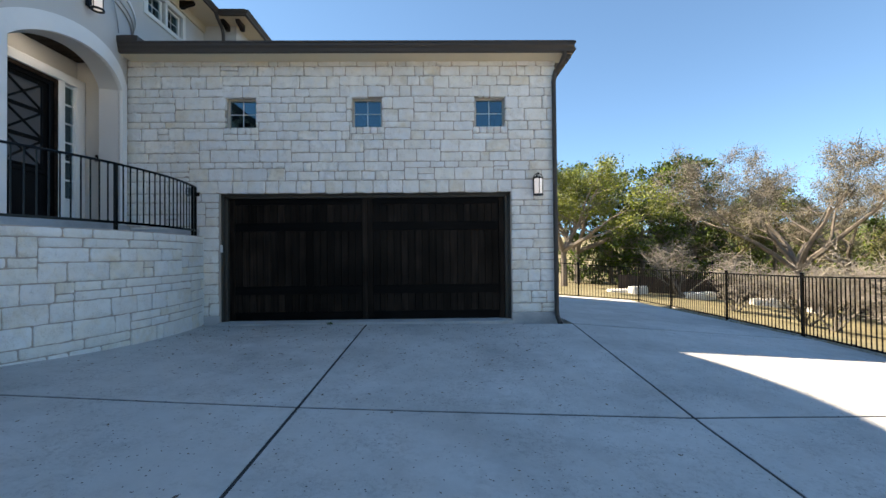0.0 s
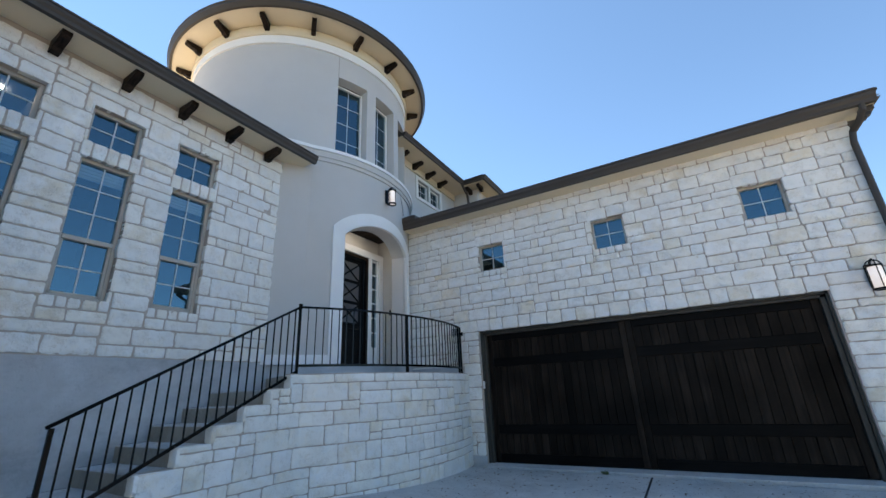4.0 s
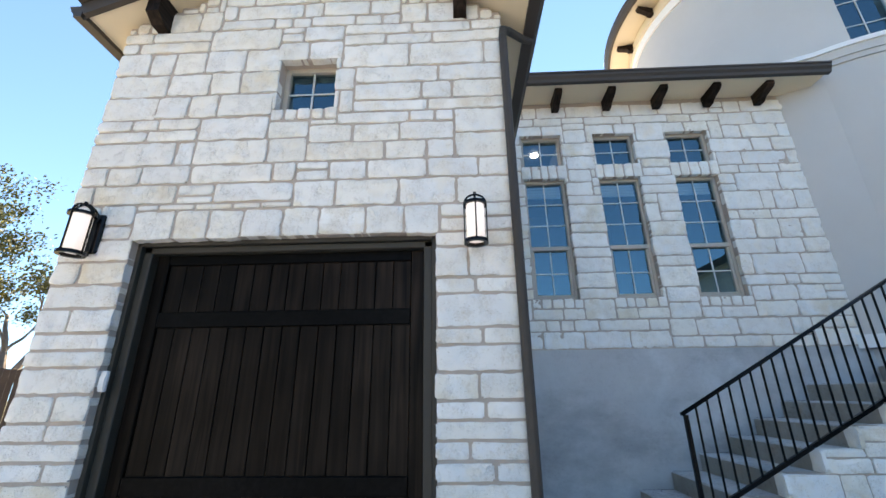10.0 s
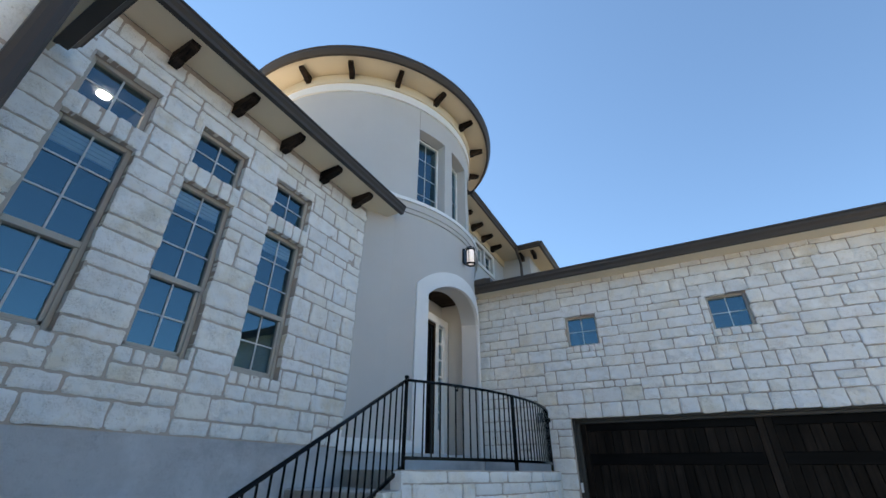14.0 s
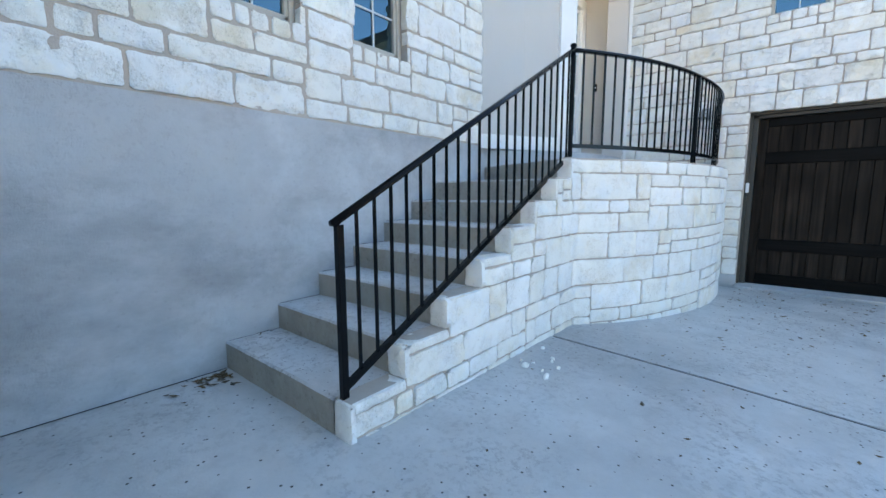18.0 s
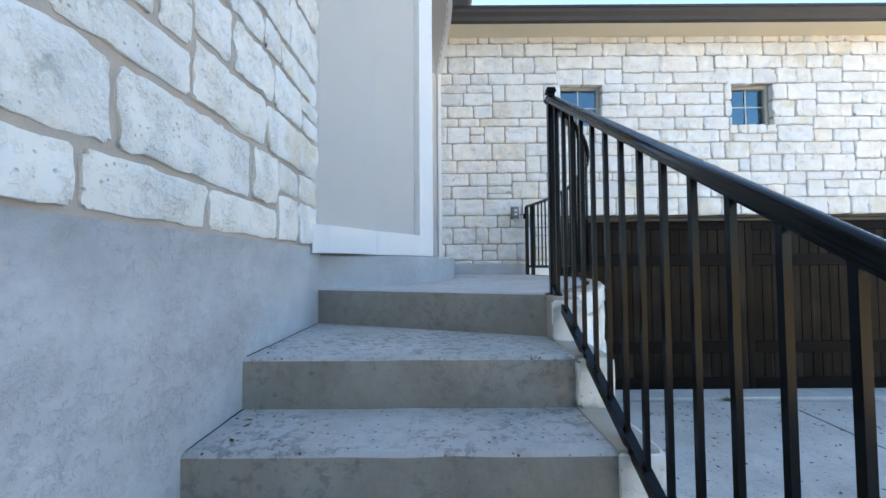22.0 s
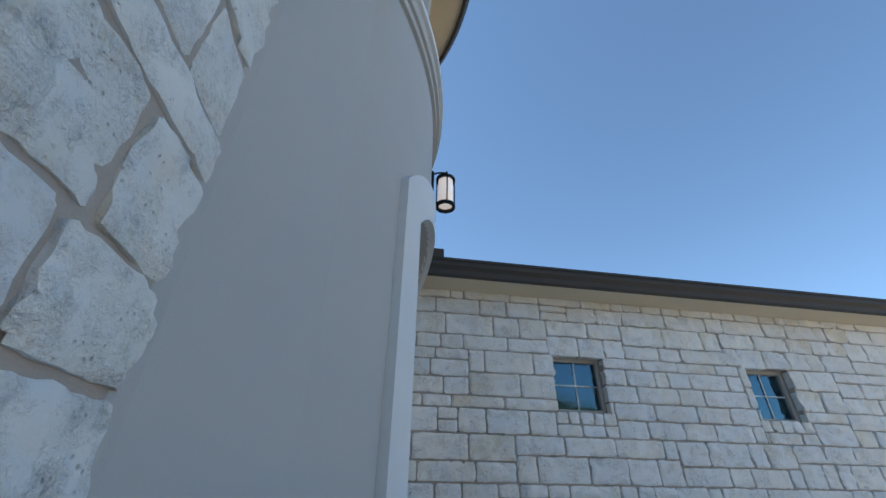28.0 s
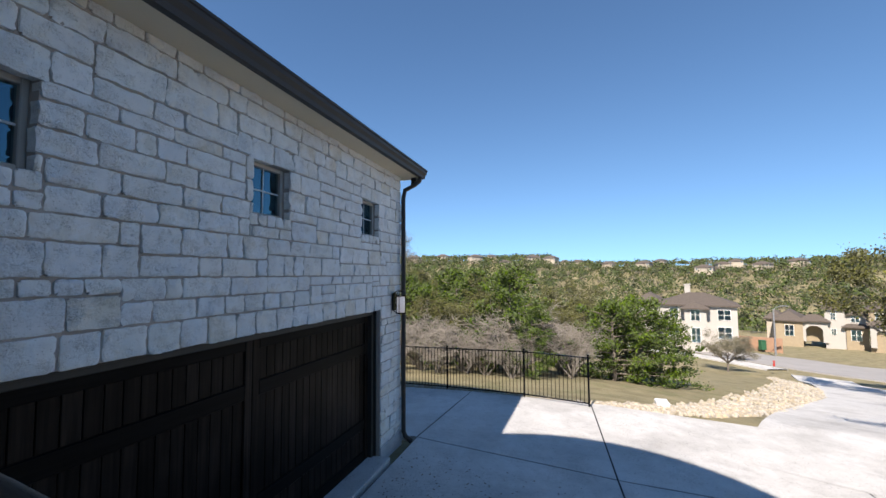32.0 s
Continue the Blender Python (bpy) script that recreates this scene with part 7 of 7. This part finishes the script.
far_house(level(-14.6, 8.1, 73), -15, [(0, 9, -5.0, 5.2, 5.6, 1.7, FAR_STUCCO), (-1.4, 2, -1.2, 1.6, 5.2, 0.9, FAR_STUCCO), (2.5, 10, 4.6, 9.2, 5.4, 1.8, FAR_STUCCO)], [(0, -3.4, 3.5, 1.5, 1.4), (-1.4, 0.2, 3.4, 1.1, 1.6), (0, 3.0, 3.5, 1.1, 1.5), (0, -3.4, 0.8, 1.6, 1.6), (0, 3.2, 0.8, 1.4, 1.6), (-1.4, 0.2, 0.2, 1.1, 2.1)], "white two-storey stucco house with a brown hip roof", (5, 1.2, 7.6))
far_house(level(-25.0, 7.05, 100), -26, [(0, 9, 1.7, 5.6, 3.5, 1.7, TAN_STONE), (3.5, 9, 4.6, 7.2, 3.4, 1.5, FAR_TAN), (0.6, 9, -3.9, -1.3, 5.9, 1.5, FAR_STUCCO), (1.2, 9, -6.7, -3.9, 5.0, 1.3, FAR_STUCCO), (0.3, 1.3, -6.7, -3.95, 2.9, 0.5, TAN_STONE)], [(0, 3.6, 0.7, 1.2, 1.9), (0.6, -2.4, 4.0, 0.6, 1.1), (1.2, -5.2, 3.7, 1.0, 1.2), (0.3, -5.2, 0.6, 1.2, 1.7), (0.6, -2.4, 1.3, 0.6, 1.0)], "tan stone and white stucco house with an arched porte-cochere", None, (0.6, 0.15, 2.3, 2.7))
far_house(level(-30.4, 7.1, 98), -31, [(0, 9, -6, 2.6, 6.1, 1.9, TAN_STONE)], [(0, 1.4, 4.0, 0.8, 1.4), (0, -2.5, 4.0, 1.2, 1.5), (0, -3.5, 0.8, 1.3, 1.8)], "tan stone two-storey house with an arched entry", None, (-0.3, 1.0, 1.6, 2.7))
far_house(level(-36.5, 7.2, 92), -37, [(0, 9, -5, 4, 5.8, 1.9, FAR_TAN)], [(0, 1.4, 3.7, 1.0, 1.4), (0, -2.5, 3.7, 1.2, 1.5), (0, 1.4, 0.8, 1.3, 1.8)], "tan stucco house with a brown roof", None, None)
wx, wy, wz = level(-20.0, 8.05, 84)
tagged(part("brick_wall", Build().box(-0.15, 0.15, -3.4, 3.4, -1.0, 1.5, 0.03), BRICK_RED), "low red brick garden wall beside the street", "garden wall").matrix_world = pose(wx, wy, wz, 0, 0, -20)
bx, by, bz = level(-20.6, 8.1, 82.5)
bin_ob = thing("wheelie_bin", "green plastic wheelie bin by the brick wall", "bin")
part("body", Build().box(-0.35, 0.35, -0.4, 0.4, -0.4, 1.0, 0.05), GREEN_PLASTIC, bin_ob)
part("lid", Build().box(-0.39, 0.39, -0.43, 0.43, 1.0, 1.08, 0.03), GREEN_PLASTIC, bin_ob)
bin_ob.matrix_world = pose(bx, by, bz, 0, 0, 20)
lx, ly, lz = level(-21.7, 8.4, 76)
lamp = thing("street_lamp", "grey steel street lamp with a curved arm", "street lamp")
part("pole", Build().tube([(0, 0, -0.6), (0, 0, 4), (0, 0, 6.0)], [0.13, 0.11, 0.09], 10), STEEL, lamp)
part("arm", Build().tube([(0, 0, 5.9), (0.1, -0.4, 6.2), (0.3, -0.9, 6.35), (0.4, -1.4, 6.4)], 0.05, 8), STEEL, lamp)
part("lamp_head", Build().box(0.2, 0.6, -2.0, -1.35, 6.33, 6.46, 0.04), STEEL, lamp)
lamp.matrix_world = Matrix.Translation((lx, ly, lz))
hx, hy, hz = level(-21.5, 9.8, 55)
hyd = thing("fire_hydrant", "red cast fire hydrant beside the sidewalk", "hydrant")
part("barrel", Build().tube([(0, 0, -0.4), (0, 0, 0.1), (0, 0, 0.11), (0, 0, 0.62)], [0.18, 0.18, 0.14, 0.14], 12), RED_PAINT, hyd)
part("bonnet", Build().tube([(0, 0, 0.62), (0, 0, 0.7), (0, 0, 0.78), (0, 0, 0.84)], [0.17, 0.15, 0.08, 0.03], 12), RED_PAINT, hyd)
part("nozzle", Build().tube([(0, -0.26, 0.48), (0, 0.26, 0.48)], 0.07, 10), RED_PAINT, hyd)
hyd.matrix_world = Matrix.Translation((hx, hy, hz)) @ Matrix.Scale(0.5, 4)
plant(grown_tree("street_tree", "small bare-twigged street tree with a thin grey crown", 51, 4.6, 2.2, DRYLEAF, "oak", 1.0, 0.05), [(46.0, -11.5, 1.0), (56, -15.5, 0.9), (74, -20, 1.0)])

# houses on the far ridge
ridge_house = thing("ridge_house", "pale far house with a brown roof on the wooded ridge", "house", "houses on the ridge")
part("wall", Build().box(-7, 7, -9, 9, -6, 4.2, 0.05).box(-9, -6, -3, 6, -6, 3.4), FAR_TAN, ridge_house)
part("roof", hip_roof(hip_roof(Build(), -7, 7, -9, 9, 4.2, 3.4, 0.9), -9, -5, -3, 6, 3.4, 2.2, 0.8), ROOF_TILE, ridge_house)
for k in (-4, 0, 4):
    part("window", Build().box(-7.1, -6.98, -0.8 + k * 1.7, 0.8 + k * 1.7, 1.2, 3.2), GLASS, ridge_house)
hr = random.Random(17)
done = False
for a in (12.5, 10.2, 8.4, 4.6, 2.2, 0.4, -1.2, -5.0, -9.2, -11.0, -15.6, -17.4, -18.6, -21, -24, 17, 21, 25, 33):
    d = hr.uniform(430, 520)
    x, y = ahead(a, d)
    m = Matrix.Translation((x, y, land(x, y) + hr.uniform(2.5, 4.5))) @ Matrix.Rotation(radians(a + hr.uniform(-30, 30)), 4, "Z")
    m = m @ Matrix.Scale(hr.uniform(0.7, 1.0), 4)
    if not done:
        ridge_house.matrix_basis, done = m, True
    else:
        copy_thing(ridge_house, m)

# ---- small litter ----
b = Build()
lr = random.Random(23)


def fallen(x, y, z, s):
    a = lr.uniform(0, 6.28)
    c, d = math.cos(a) * s, math.sin(a) * s
    b.add([(x + c, y + d, z + 0.003 + lr.uniform(0, s * 0.4)), (x - d * 0.5, y + c * 0.5, z + 0.004), (x - c, y - d, z + 0.003 + lr.uniform(0, s * 0.3)), (x + d * 0.5, y - c * 0.5, z + 0.003)], [(0, 1, 2, 3)])


for _ in range(620):
    x, y = lr.uniform(-4.6, 1.8), 7.3 - abs(lr.gauss(0, 1.7))
    if math.hypot(x - TC[0], y - TC[1]) > 4.3:
        fallen(x, y, near_ground(x, y), lr.uniform(0.010, 0.030))
for _ in range(330):
    x, y = lr.uniform(-5.0, 2.2), lr.uniform(-0.5, 6)
    if math.hypot(x - TC[0], y - TC[1]) > 4.3:
        fallen(x, y, near_ground(x, y), lr.uniform(0.004, 0.014))
for _ in range(46):
    fallen(-6.42 + abs(lr.gauss(0, 0.1)), 1.36 - abs(lr.gauss(0, 0.12)), near_ground(-6.4, 1.2) + 0.002, lr.uniform(0.015, 0.035))
for _ in range(40):
    k = lr.randint(0, 6)
    fallen(-6.46 + abs(lr.gauss(0, 0.06)), STEPS_Y[k] + lr.uniform(0.05, 0.3), 0.173 + 0.18 * (k + 1) + 0.001, lr.uniform(0.006, 0.018))
tagged(part("fallen_leaves", b, FALLEN), "brown fallen leaves and specks on the concrete", "leaves", kind="stuff")
b = Build()
rr.seed(4)
for _ in range(9):
    x, y = -4.95 + rr.gauss(0, 0.07), 2.95 + rr.gauss(0, 0.16)
    pebble(b, x, y, near_ground(x, y) + 0.006, rr.uniform(0.012, 0.03))
tagged(part("stone_chips", b, STONE), "white limestone chips lying by the cheek wall", "chips", kind="stuff")

weed = Build()
for _ in range(26):
    a, k = lr.uniform(0, 6.28), lr.uniform(0.03, 0.075)
    x, y = -2.12 + lr.gauss(0, 0.03), 7.35 + lr.gauss(0, 0.012)
    c, d = math.cos(a), math.sin(a)
    z = near_ground(x, y)
    weed.add([(x, y, z), (x + c * k * 0.5 - d * 0.008, y + d * k * 0.5 + c * 0.008, z + k * 0.6), (x + c * k, y + d * k, z + k * lr.uniform(0.3, 1.0)), (x + c * k * 0.5 + d * 0.008, y + d * k * 0.5 - c * 0.008, z + k * 0.6)], [(0, 1, 2, 3)])
tagged(part("weed", weed, JUNIPER), "small dark weed growing in the apron joint", "weed")

# ---- stones of the walls ----
lay(*SINGLE_STONES, 0.014, 0.0115, 0.042, free=free_sides((-3.62, -0.09), [SDOOR] + SWIN, 0.11, 0.065), face=0.7)
lay(*LEFT_STONES, 0.011, 0.0110, 0.028, lambda r: -r[0], free_sides((-0.09, 4.32), LWIN, 0.012, 0.06), 1.5)
lay(*CHEEK_STONES, 0.015, 0.0075, 0.036, face=1.3)
lay(*GARAGE_STONES, 0.019, 0.0085, 0.032, free=free_sides((-9.0, 2.12), [DOOR] + GWIN, 0.11, 0.065), face=2.5)
for r, mp in step_ends:
    lay(wall_cheek, [r], mp, 0.026, 0.005, 0.04)
for r, mp in step_caps:
    lay(wall_cheek, [r], mp, 0.01, 0.003, 0.06)
